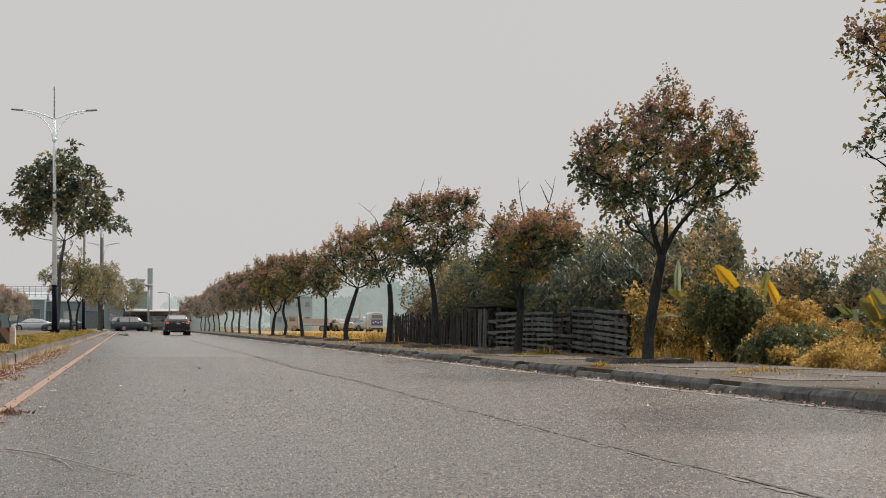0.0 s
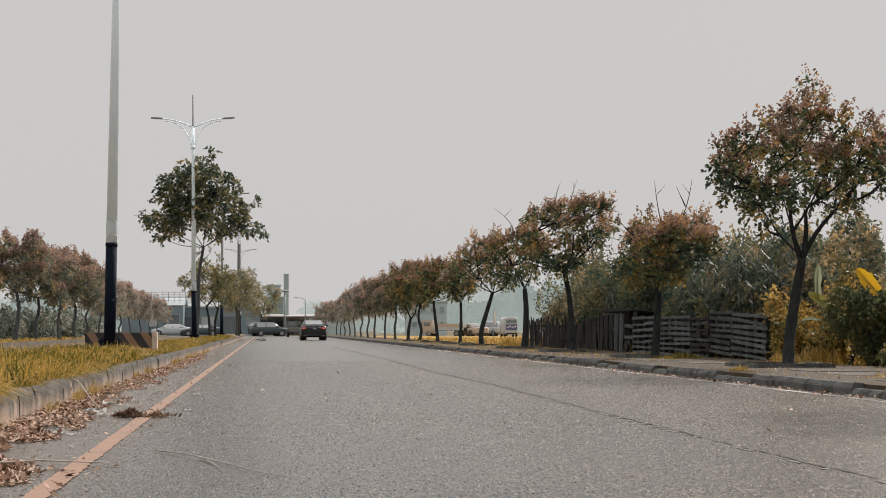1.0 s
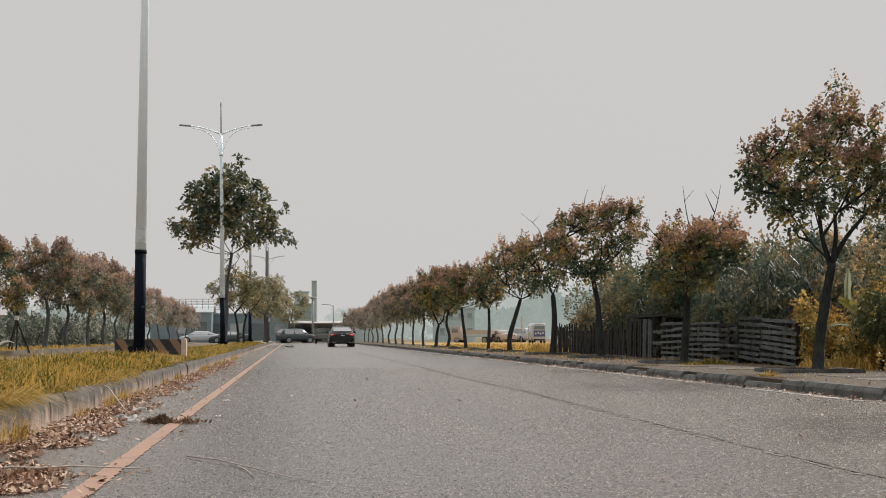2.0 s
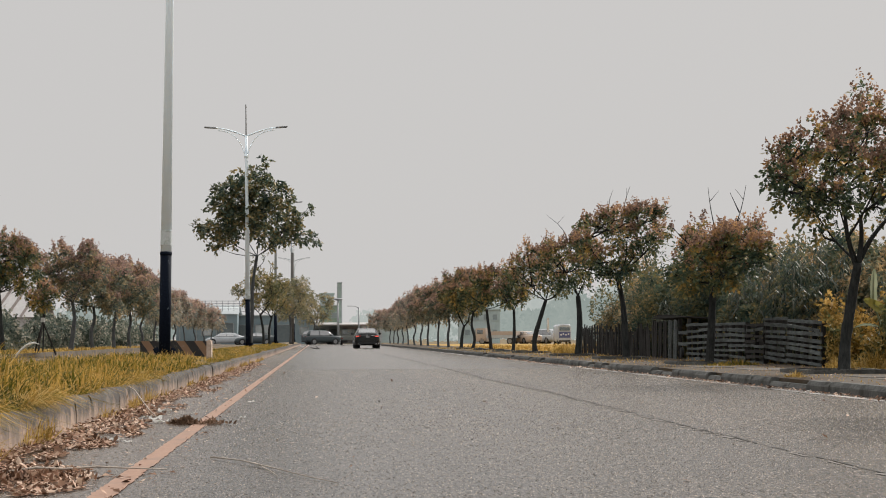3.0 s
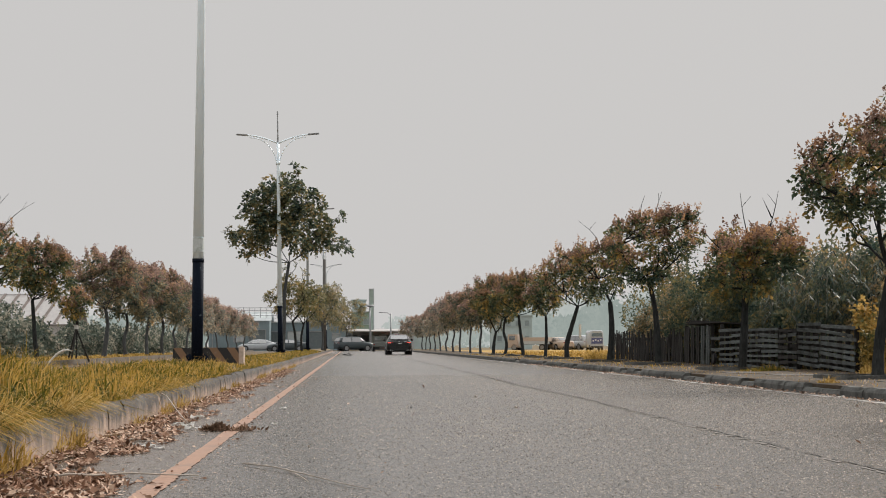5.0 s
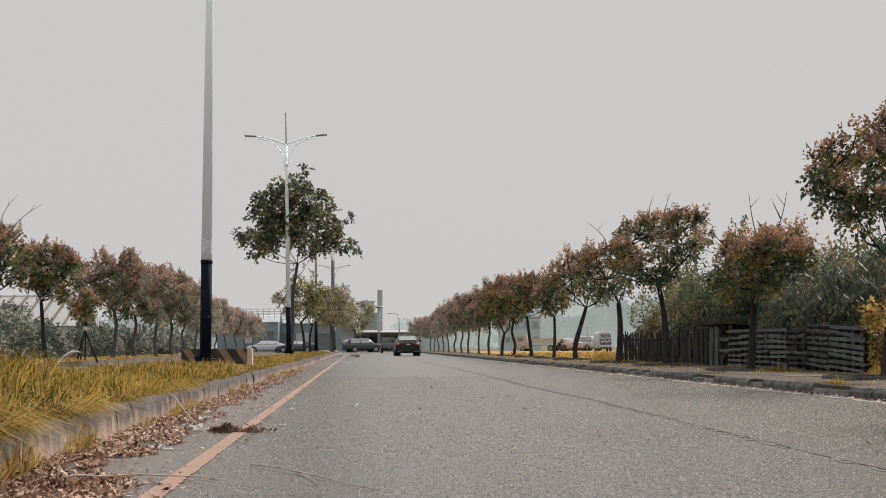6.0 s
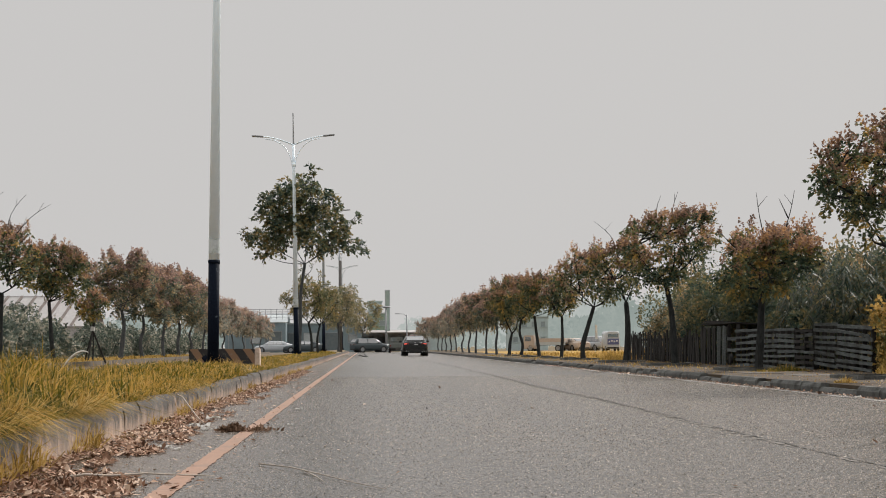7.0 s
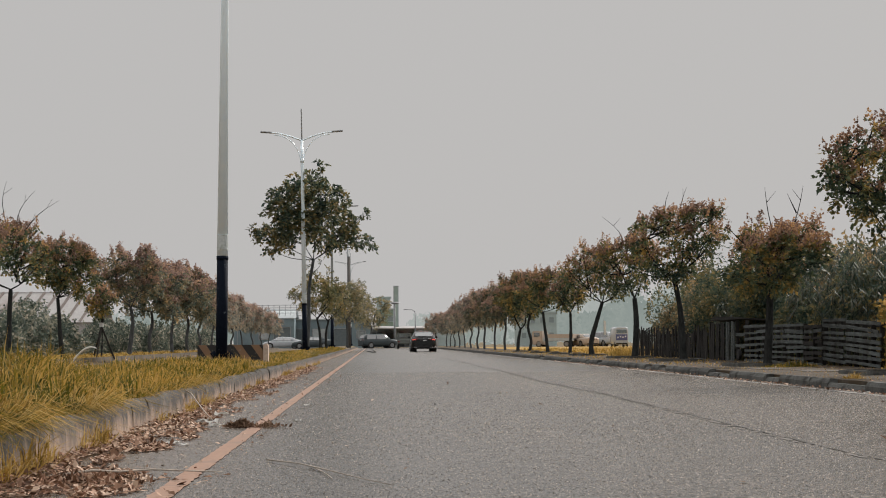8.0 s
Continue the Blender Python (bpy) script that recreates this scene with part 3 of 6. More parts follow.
            for q in p[:: 3]:
                tube(bm, [c, c.lerp(Vector(q), 0.5) + Vector((0, 0, -0.02)), Vector(q)], [0.008, 0.006, 0.003], 3, False)
    for twig_line in dead:
        pts = smooth_path([(x, rng.normal(0, 0.06), z) for x, z in twig_line], 3)
        tube(bm, pts, [0.017 * (1 - 0.8 * k / (len(pts) - 1)) for k in range(len(pts))], 5)
        for k in range(2, len(pts) - 1, 2):
            e = pts[k] + Vector((rng.normal(0, 0.13), rng.normal(0, 0.1), rng.uniform(0.1, 0.28)))
            tube(bm, [pts[k], e], [0.007, 0.003], 4)
    wood = mesh_of("trunk", bm, M[bark])
    wood.polygons.foreach_set("use_smooth", [len(f.vertices) <= 4 for f in wood.polygons])
    base, way, high = np.concatenate(base), np.concatenate(way), np.concatenate(high)
    crown = sprays(rng, base, way, pairs, spray, leaf, droop)
    if not rust:
        return wood, quads("crown", crown, M[green])
    sel = high > np.quantile(high, 1 - rust)
    # shoots that carry stacked seed heads above the crown
    tall = np.argsort(high + rng.normal(0, 0.25, len(high)))[-shoots:]
    rise = unit(way[tall] * np.array([1, 1, 0.3]) + np.array([0, 0, 1.1]))
    stack = np.concatenate([base[tall] + rise * (0.06 + 0.085 * k) for k in range(4)])
    spikes = panicles(rng, stack, 0.5 * head, pod, max(5, pods // 3))
    return wood, quads("crown", crown, M[green]), quads("seed_head", np.concatenate([panicles(rng, base[sel] + way[sel] * 0.08, head, pod, pods), spikes]), M[pod_mat])


def round_crown(seed, cx, z0, z1, half, n=11):
    """Masses that fill a rounded, lopsided crown with shoots on top."""
    rng = np.random.default_rng(seed)
    out = []
    for k in range(n):
        u = (k + 0.5) / n
        a = 2.4 * k + rng.uniform(-0.4, 0.4)
        w = math.sin(math.pi * min(1, 0.22 + 0.68 * u)) * rng.uniform(0.35, 0.92)
        out.append((cx + half * w * math.cos(a), z0 + 0.3 + (z1 - z0 - 0.6) * u, half * rng.uniform(0.19, 0.36)))
    return out + [(cx + half * rng.uniform(-0.6, 0.6), z1 - 0.2, 0.16) for _ in range(3)]


def tree(meshes, x, y, z, turn, scale=1.0, label="", group="", name="street_tree", wide=1.0):
    t = thing(name, x, y, z, label, "tree", group)
    t.rotation_euler = (0, 0, radians(turn))
    t.scale = (scale * wide, scale * wide, scale)
    for key, me in zip(("trunk", "crown", "seed_head"), meshes):
        part(key, me, None, t)
    return t


# ---- shrubs and reeds ----
def shrub_mesh(seed, rx, ry, h, count, length, width, material, lumps=7, hang=0.4, shoots=4):
    """Leaves over the lumpy skin of a bush and a few inside."""
    rng = np.random.default_rng(seed)
    cs = np.stack([rng.uniform(-0.75, 0.75, lumps) * rx, rng.uniform(-0.7, 0.7, lumps) * ry, rng.uniform(0.1, 0.72, lumps) * h], axis=1)
    rs = rng.uniform(0.28, 0.5, lumps)
    k = rng.integers(0, lumps, count)
    d = unit(rng.normal(size=(count, 3)))
    r = rs[k][:, None] * rng.uniform(0.5, 1.0, (count, 1)) ** 0.35
    p = cs[k] + d * r * np.array([rx, ry, h]) * np.array([0.9, 0.9, 0.75])
    p += rng.normal(0, 0.03, p.shape)
    n = shoots * lumps
    j = rng.integers(0, lumps, n)
    a = rng.uniform(0, 2 * math.pi, n)
    foot = cs[j] + np.stack([0.5 * rs[j] * rx * np.cos(a), 0.5 * rs[j] * ry * np.sin(a), 0.6 * rs[j] * h], 1)
    rise = np.stack([rng.normal(0, 0.3, n), rng.normal(0, 0.3, n), np.ones(n)], 1) * (rng.uniform(0.12, 0.3, n) * min(h, 1.6))[:, None]
    p = np.concatenate([p] + [foot + rise * u + rng.normal(0, 0.035, foot.shape) for u in np.linspace(0.1, 1.0, 11)])
    keep = p[:, 2] > 0.0
    return quads("foliage", leaves_at(p[keep], length, width, rng, hang), material)


def stems_mesh(seed, rx, ry, h, count=14):
    rng = np.random.default_rng(seed)
    bm = bmesh.new()
    for _ in range(count):
        a = Vector((rng.uniform(-0.3, 0.3) * rx, rng.uniform(-0.3, 0.3) * ry, -0.03))
        b = Vector((rng.uniform(-0.8, 0.8) * rx, rng.uniform(-0.8, 0.8) * ry, rng.uniform(0.5, 0.9) * h))
        tube(bm, [a, a.lerp(b, 0.5) + Vector((0, 0, 0.1 * h)), b], [0.018, 0.012, 0.004], 5)
    return mesh_of("woody_core", bm, M["bark"])


def shrub(x, y, z, rx, ry, h, count, material, seed, length=0.1, width=0.03, label="", name="shrub", group="", lumps=7, hang=0.4):
    t = thing(name, x, y, z, label, "shrub", group)
    part("woody_core", stems_mesh(seed, 0.6 * rx, 0.6 * ry, 0.6 * h, 4) if name == "vine_mound" else stems_mesh(seed, rx, ry, h), None, t)["kind"] = "stuff"
    part("foliage", shrub_mesh(seed, rx, ry, h, count, length, width, M[material], lumps, hang, 0 if name == "vine_mound" else 4), None, t)
    return t


def blades(rng, n, x, y, z, h, w, lean=0.5, droop=0.0):
    """Bent grass blades: two quads each, from arrays of feet and heights."""
    a = rng.uniform(0, 2 * math.pi, n)
    b = np.abs(rng.normal(0, lean, n)) * h
    dx, dy = np.cos(a) * b, np.sin(a) * b
    t = rng.uniform(0, 2 * math.pi, n)
    sx, sy = np.cos(t) * w, np.sin(t) * w
    foot = np.stack([x, y, z], 1)
    mid = foot + np.stack([dx * 0.35, dy * 0.35, h * 0.62], 1)
    tip = foot + np.stack([dx, dy, h * (1 - 0.25 * np.minimum(1, b / np.maximum(h, 1e-6)))], 1)
    if droop:
        fall, swing = droop * rng.uniform(0.2, 1.5, n), rng.normal(0, 0.45, n)
        mid = mid + np.stack([0.5 * fall * h, 0.4 * swing * h, -0.2 * fall * h], 1)
        tip = tip + np.stack([fall * h, swing * h, -1.1 * fall * h], 1)
    s = np.stack([sx, sy, 0 * sx], 1)
    v = np.stack([foot - s, foot + s, mid + 0.75 * s, mid - 0.75 * s, tip], 1)
    return v


def blades_mesh(name, v, material):
    n = len(v)
    me = bpy.data.meshes.new(name)
    k = np.arange(n)[:, None] * 5
    F = (k + np.array([[0, 1, 2, 3]])).tolist() + (k + np.array([[3, 2, 4]])).tolist()
    me.from_pydata(v.reshape(-1, 3).tolist(), [], F)
    me.materials.append(material)
    return me


def reeds(x, y, z, rx, ry, h, stalks, seed, label, group=""):
    """Cane clump: upright stalks with long drooping leaves."""
    rng = np.random.default_rng(seed)
    t = thing("cane_clump", x, y, z, label, "reed", group)
    bm = bmesh.new()
    rows = []
    for _ in range(stalks):
        a = Vector((rng.uniform(-1, 1) * rx, rng.uniform(-1, 1) * ry, -0.05))
        hh = h * rng.uniform(0.55, 0.95)
        b = a + Vector((rng.normal(0, 0.15), rng.normal(0, 0.15), hh))
        tube(bm, [a, b], [0.009, 0.005], 5)
        for k in range(26):
            u = rng.uniform(0.15, 1.0)
            s = a.lerp(b, u)
            ang, ln = rng.uniform(0, 2 * math.pi), rng.uniform(0.3, 0.65)
            out = Vector((math.cos(ang), math.sin(ang), 0))
            side = Vector((-out.y, out.x, 0)) * rng.uniform(0.009, 0.017)
            p0, p1 = s, s + out * ln * 0.35 + Vector((0, 0, ln * 0.32))
            p2 = s + out * ln * 0.75 + Vector((0, 0, ln * rng.uniform(-0.05, 0.2)))
            p3 = s + out * ln + Vector((0, 0, -ln * rng.uniform(0.1, 0.5)))
            rows += [(p0 - side, p0 + side, p1 + side, p1 - side), (p1 - side, p1 + side, p2 + side * 0.8, p2 - side * 0.8), (p2 - side * 0.8, p2 + side * 0.8, p3 + side * 0.1, p3 - side * 0.1)]
    part("foliage", bm, M["reed"], t)["kind"] = "stuff"
    part("foliage", quads("foliage", np.array([[tuple(v) for v in q] for q in rows]), M["reed"]), None, t)
    return t

# ---- the setting ----
KERB_L, KERB_R = -1.86, 6.36      # road-side faces of the two kerbs
MEDIAN = -2.9                     # middle line of the planted median
JUNCTION = 206.0

solo("ground", grid_sheet("ground", [-1500, -300, -60, 0, 60, 300, 1500], [-400, -60, 0, 60, 200, 400, 1000, 2600], lambda x, y: -0.06, M["soil"]), None,
     "bare brown earth running out to the horizon", "ground", kind="structure")

def road_sheet(name, x0, x1, y0, y1, mat, label, z=0.0):
    bm = bmesh.new()
    box(bm, (x0 + x1) / 2, (y0 + y1) / 2, z - 0.1, x1 - x0, y1 - y0, 0.2)
    return solo(name, bm, M[mat], label, "road", kind="structure")

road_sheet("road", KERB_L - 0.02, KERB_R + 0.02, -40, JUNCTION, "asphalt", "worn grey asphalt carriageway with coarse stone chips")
road_sheet("road_opposite", -11.0, -3.96, -40, JUNCTION, "dusty_asphalt", "dusty brown asphalt carriageway beyond the planted median", 0.0)
road_sheet("road_crossing", -140, 140, JUNCTION, JUNCTION + 18, "old_asphalt", "asphalt cross road at the junction", 0.0)


def painted_line(name, x, width, y0, y1, mat, label, seed, gap=0.0):
    """A painted line with worn, uneven edges."""
    rng = np.random.default_rng(seed)
    ys = np.concatenate([np.arange(y0, 45, 0.06), np.arange(45, y1, 1.2)])
    L = x - width / 2 + rng.normal(0, 0.004, len(ys))
    R = x + width / 2 + rng.normal(0, 0.005, len(ys))
    V, F = [], []
    for k, yy in enumerate(ys):
        V += [(L[k], yy, 0.004), (R[k], yy, 0.004)]
    for k in range(len(ys) - 1):
        if rng.uniform() >= gap:
            F.append((2 * k, 2 * k + 1, 2 * k + 3, 2 * k + 2))
    me = bpy.data.meshes.new(name)
    me.from_pydata(V, [], F)
    return solo(name, me, M[mat], label, "road marking", kind="structure")

painted_line("edge_line", -0.958, 0.112, -12, 200, "orange_paint", "worn orange edge line painted on asphalt", 3, 0.004)
painted_line("edge_line", 6.08, 0.12, -12, 200, "white_paint", "faint worn white edge line beside the kerb", 4, 0.3)


def seam():
    """The crack between two asphalt lanes with its paler lip."""
    rng = np.random.default_rng(11)
    ys = np.concatenate([np.arange(4, 50, 0.11), np.arange(50, 170, 1.0)])
    wander = np.cumsum(rng.normal(0, 0.006, len(ys)))
    wander -= np.linspace(wander[0], wander[-1], len(ys))
    xs = 2.92 + wander + 0.03 * np.sin(ys * 0.35)
    for name, off, w, z, mat, lab in (("seam_lip", -0.045, 0.03, 0.003, "pale_edge", "pale lip along a crack in the asphalt"), ("seam_crack", 0.0, 0.011, 0.004, "crack", "dark crack between two asphalt lanes")):
        V, F = [], []
        for k, yy in enumerate(ys):
            ww = w * rng.uniform(0.25, 1.3)
            V += [(xs[k] + off - ww, yy, z), (xs[k] + off + ww, yy, z)]
        F = [(2 * k, 2 * k + 1, 2 * k + 3, 2 * k + 2) for k in range(len(ys) - 1) if rng.uniform() < (0.45 if name == "seam_lip" else 0.9)]
        me = bpy.data.meshes.new(name)
        me.from_pydata(V, [], F)
        solo(name, me, M[mat], lab, "crack", kind="structure")

seam()


def median_height(x, y):
    u = 1 - min(1.0, abs(x - MEDIAN) / 0.9)
    return 0.22 + 0.16 * u ** 0.7 + 0.02 * noise.noise((x * 2.0, y * 0.7, 0.0))

solo("median_soil", grid_sheet("median_soil", np.linspace(-3.82, -2.0, 9), np.concatenate([np.arange(-10, 60, 0.8), np.arange(60, 200.1, 4)]), median_height, M["soil"]), None,
     "raised soil bed of the planted median", "ground", kind="structure")

# pavement on the near side and the verge across the road
bm = bmesh.new()
box(bm, 8.2, 83, 0.02, 3.36, 246, 0.2)
solo("pavement", bm, M["paving"], "dusty brown pavement strewn with dry leaves", "pavement", kind="structure")
bm = bmesh.new()
box(bm, -13.4, 83, 0.04, 4.6, 246, 0.24)
solo("verge", bm, M["soil"], "dry grassy verge beyond the opposite carriageway", "ground", kind="structure")
solo("field", grid_sheet("field", [9.89, 14, 20, 30, 50, 90], list(np.arange(-10, 205, 6)), lambda x, y: 0.06 + 0.03 * noise.noise((x * 0.3, y * 0.2, 0)), M["field"]), None,
     "field of dry golden grass beside the pavement", "field", kind="structure")


# kerbs, stone by stone
def kerb_stone_mesh(seed, length, w, h, chip):
    rng = np.random.default_rng(seed)
    bm = bmesh.new()
    n = 5
    rows = []
    for k in range(n + 1):
        y = length * k / n
        j = rng.normal(0, chip, 5)
        prof = [(0, -0.1), (0 + j[0] * 0.5, h * 0.55), (0.012 + j[1], h - 0.035 + j[2]), (0.045 + j[3], h + j[4] * 0.6), (w, h)]
        rows.append([bm.verts.new((-px, y, pz)) for px, pz in prof] + [bm.verts.new((-w, y, -0.1))])
    for a, b in zip(rows, rows[1:]):
        for i in range(5):
            bm.faces.new((a[i], a[i + 1], b[i + 1], b[i]))
    if h <= 0.2:
        bm.faces.new(rows[0])
        bm.faces.new(rows[-1][::-1])
    bmesh.ops.recalc_face_normals(bm, faces=bm.faces[:])
    for f in bm.faces:
        f.smooth = len(f.verts) == 4 and h > 0.2
    return bm

def kerb(name, x, flip, y0, near, y1, length, w, h, chip, mat, label, loose=0.0):
    root = thing(name, x, 0, 0, label, "kerb", kind="structure")
    variants = [mesh_of("kerb_stone", kerb_stone_mesh(20 + k, length - 0.001, w, h, chip), M[mat]) for k in range(6)]
    rng = np.random.default_rng(5)
    y, k = y0, 0
    while y < near:
        low = rng.uniform() < loose
        ob = new("kerb_stone", variants[k % 6])
        ob.parent = root
        ob.location = (rng.normal(0, chip), y + (length - 0.001 if flip else 0), rng.normal(0, chip * 0.7) - (0.06 if low else 0))
        ob.rotation_euler = (0, rng.normal(0, 0.008), (math.pi if flip else 0) + rng.normal(0, 0.004 + 0.2 * chip * (loose > 0)))
        y += length
        k += 1
    rest = bmesh.new()
    s = 1 if flip else -1
    while y < y1:
        box(rest, s * w / 2, y + 2, h / 2 - 0.05, w, 3.98, h + 0.1)
        y += 4
    part("far_kerb", rest, M[mat], root)["kind"] = "stuff"
    return root

kerb("kerb_median", KERB_L, False, -12.0, 90, 200, 1.0, 0.17, 0.238, 0.0042, "concrete", "stained concrete kerb of the planted median")
kerb("kerb_pavement", KERB_R, True, -8.0, 80, 200, 1.0, 0.15, 0.13, 0.0045, "dark_kerb", "uneven dark stone kerb along the pavement, some stones sunk", 0.16)
bm = bmesh.new()
box(bm, -3.89, 80, 0.04, 0.14, 240, 0.34)
solo("kerb_opposite", bm, M["verge_kerb"], "concrete kerb on the far side of the median", "kerb", kind="structure")
bm = bmesh.new()
box(bm, -11.05, 83, 0.06, 0.14, 246, 0.24)
solo("kerb_verge", bm, M["verge_kerb"], "concrete kerb of the far verge", "kerb", kind="structure")


def stone_chips(seed, n):
    """Loose and proud chips of the worn asphalt: small tilted facets, thinning out along the road."""
    rng = np.random.default_rng(seed)
    y = 6.8 + 34 * rng.uniform(0, 1, n) ** 1.8
    x = rng.uniform(KERB_L + 0.05, KERB_R - 0.05, n)
    s = rng.uniform(0.002, 0.0048, n) * np.clip(y / 10, 0.95, 1.35)
    a = rng.uniform(-0.9, 0.9, n)
    side = np.stack([np.cos(a) * s, np.sin(a) * s, np.zeros(n)], 1)
    foot = np.stack([x, y, np.full(n, -0.001)], 1)
    top = np.stack([rng.normal(0, 0.002, n), rng.uniform(0.3, 1.2, n) * s, rng.uniform(0.3, 0.8, n) * s], 1)
    V = np.stack([foot - side, foot + side, foot + 0.6 * side + top, foot - 0.6 * side + top], 1)
    solo("stone_chips", quads("stone_chips", V, M["chips"]), None, "coarse stone chips standing out of the worn asphalt", "stone chips", kind="stuff")

stone_chips(900, 210000)

# ---- trees along the street ----
NEAR = leafy_tree(36, [(0, 0), (0.06, 1.2), (0.0, 2.1)], 0.10, [(-0.95, 3.6, 0.42), (-0.62, 2.95, 0.45), (-0.4, 2.3, 0.34), (-0.75, 4.1, 0.4), (-0.1, 3.3, 0.5), (0.1, 2.7, 0.5), (0.2, 4.2, 0.5), (0.8, 3.6, 0.5), (0.9, 2.8, 0.5), (1.2, 2.3, 0.4), (0.4, 2.05, 0.35), (-0.9, 2.0, 0.26), (-1.05, 2.45, 0.3), (-1.2, 3.2, 0.3), (-0.1, 2.3, 0.35)], leaf=0.08, spray=0.13, dense=640, rust=0.27)
FIRST = leafy_tree(31, [(0, 0), (0.06, 0.5), (0.15, 1.1), (0.24, 1.78)], 0.10,
                   [(-1.1, 3.15, 0.25), (-1.02, 3.5, 0.17), (-0.72, 2.95, 0.34), (-0.75, 3.6, 0.2), (-0.3, 3.35, 0.36), (-0.42, 3.95, 0.15), (-0.2, 2.7, 0.33), (0.1, 3.75, 0.3), (0.3, 4.1, 0.24), (0.28, 4.5, 0.11),
                    (0.3, 3.1, 0.38), (0.62, 3.75, 0.3), (0.8, 3.2, 0.38), (0.85, 2.75, 0.3), (1.2, 3.5, 0.28), (1.35, 3.9, 0.13), (1.3, 2.95, 0.28), (1.6, 3.4, 0.2), (1.78, 3.25, 0.13), (-0.2, 2.3, 0.16), (1.55, 3.0, 0.16)],
                   dense=630, leaf=0.092, spray=0.13, rust=0.34, pod=0.055, head=0.2, forks=[[(0.24, 1.75), (0.5, 2.2), (0.85, 2.6)], [(0.22, 1.75), (0.1, 2.2), (0.05, 2.7)], [(0.24, 1.75), (0.32, 2.2), (0.28, 2.7)]])
SECOND = leafy_tree(32, [(0, 0), (0.04, 0.7), (0.09, 1.4), (0.13, 1.75)], 0.088,
                    [(-0.75, 2.0, 0.3), (-0.4, 1.85, 0.33), (-0.1, 2.7, 0.3), (-0.35, 2.35, 0.33), (0.25, 2.5, 0.38), (0.75, 2.35, 0.33), (0.95, 2.8, 0.24), (0.55, 2.75, 0.27), (0.15, 1.95, 0.36), (0.6, 1.95, 0.3), (-0.15, 3.0, 0.13), (1.0, 2.45, 0.25)],
                    dense=595, rust=0.31, dead=[[(0.3, 2.4), (0.1, 3.3), (0.02, 3.85)], [(0.42, 2.5), (0.74, 3.35), (0.84, 3.88)], [(0.72, 3.3), (0.5, 3.72)], [(-0.2, 2.4), (-0.6, 2.8), (-0.75, 2.98)]],
                    forks=[[(0.1, 1.6), (0.5, 2.1), (0.9, 2.2), (1.25, 2.22), (1.5, 2.38)]])
THIRD = leafy_tree(33, [(0, 0), (-0.05, 1.0), (-0.1, 1.6), (-0.24, 2.3)], 0.088,
                   [(-1.1, 3.05, 0.34), (-1.15, 3.75, 0.2), (-0.85, 3.6, 0.34), (-0.45, 3.75, 0.32), (0.2, 3.8, 0.36), (0.8, 3.85, 0.3), (0.95, 4.1, 0.14), (0.9, 3.5, 0.28), (0.55, 3.1, 0.4), (0.15, 2.75, 0.33), (-0.6, 2.65, 0.4), (-0.1, 3.3, 0.45), (-1.05, 2.45, 0.28), (-0.4, 2.45, 0.3), (0.0, 2.4, 0.27)],
                   dense=420, rust=0.34, dead=[[(-0.1, 3.6), (0.0, 4.3), (0.14, 4.75)], [(-0.5, 3.6), (-0.45, 4.3), (-0.35, 4.55)]])
FOURTH = leafy_tree(34, [(0, 0), (0.06, 1.1), (0.04, 1.95)], 0.10,
                    [(-0.75, 3.7, 0.28), (-0.9, 3.2, 0.36), (-0.35, 3.4, 0.42), (-0.15, 2.85, 0.42), (0.22, 2.5, 0.34), (-0.45, 2.4, 0.34), (0.4, 3.3, 0.42), (-1.05, 2.8, 0.3), (0.1, 3.8, 0.26)],
                    dense=392, rust=0.37, dead=[[(-0.2, 3.4), (-0.45, 4.1), (-1.0, 4.6)], [(-0.2, 3.6), (0.06, 4.25)]])
FIFTH = leafy_tree(35, [(0, 0), (-0.03, 0.55), (0.18, 1.3), (0.42, 2.05)], 0.10,
                   [(-0.8, 3.3, 0.4), (-0.37, 3.75, 0.38), (0.27, 3.6, 0.4), (0.8, 3.3, 0.38), (-0.58, 2.67, 0.36), (0.05, 2.65, 0.4), (0.95, 2.45, 0.32), (0.6, 2.75, 0.36), (-0.1, 3.2, 0.45), (-0.3, 4.1, 0.14)], dense=364, rust=0.34)
SLIM = leafy_tree(37, [(0, 0), (0.06, 0.9), (0.04, 1.8)], 0.075,
                  [(-0.5, 2.6, 0.34), (0.0, 2.85, 0.38), (0.5, 2.6, 0.34), (0.28, 2.25, 0.3), (-0.3, 2.2, 0.32), (0.1, 3.3, 0.3), (-0.3, 3.2, 0.28)], dense=420, rust=0.37)
WAVY = leafy_tree(38, [(0, 0), (-0.06, 0.6), (-0.16, 1.4), (-0.22, 2.0)], 0.085, round_crown(5, 0.0, 2.0, 4.0, 1.35), dense=402, leaf=0.12, rust=0.34)
BENT = leafy_tree(39, [(0, 0), (0.12, 0.6), (-0.04, 1.3), (0.06, 2.0)], 0.085, round_crown(9, -0.05, 2.1, 4.3, 1.35), dense=402, leaf=0.12, rust=0.34)
FORKED = leafy_tree(40, [(0, 0), (0.06, 0.7), (0.17, 1.3)], 0.10, round_crown(13, 0.0, 2.0, 4.45, 1.5), dense=385, leaf=0.12, rust=0.34, forks=[[(0.17, 1.3), (-0.02, 1.7), (-0.25, 2.2)], [(0.17, 1.3), (0.42, 1.6), (0.5, 2.1)]])
# far trees: haze is painted in through paler leaf, pod and bark tones
HAZED = dict(dense=250, leaf=0.15, spray=0.2, pairs=7, pod=0.095, head=0.32, pods=15, green="leaf_hazed", pod_mat="pods_hazed", bark="bark_grey")
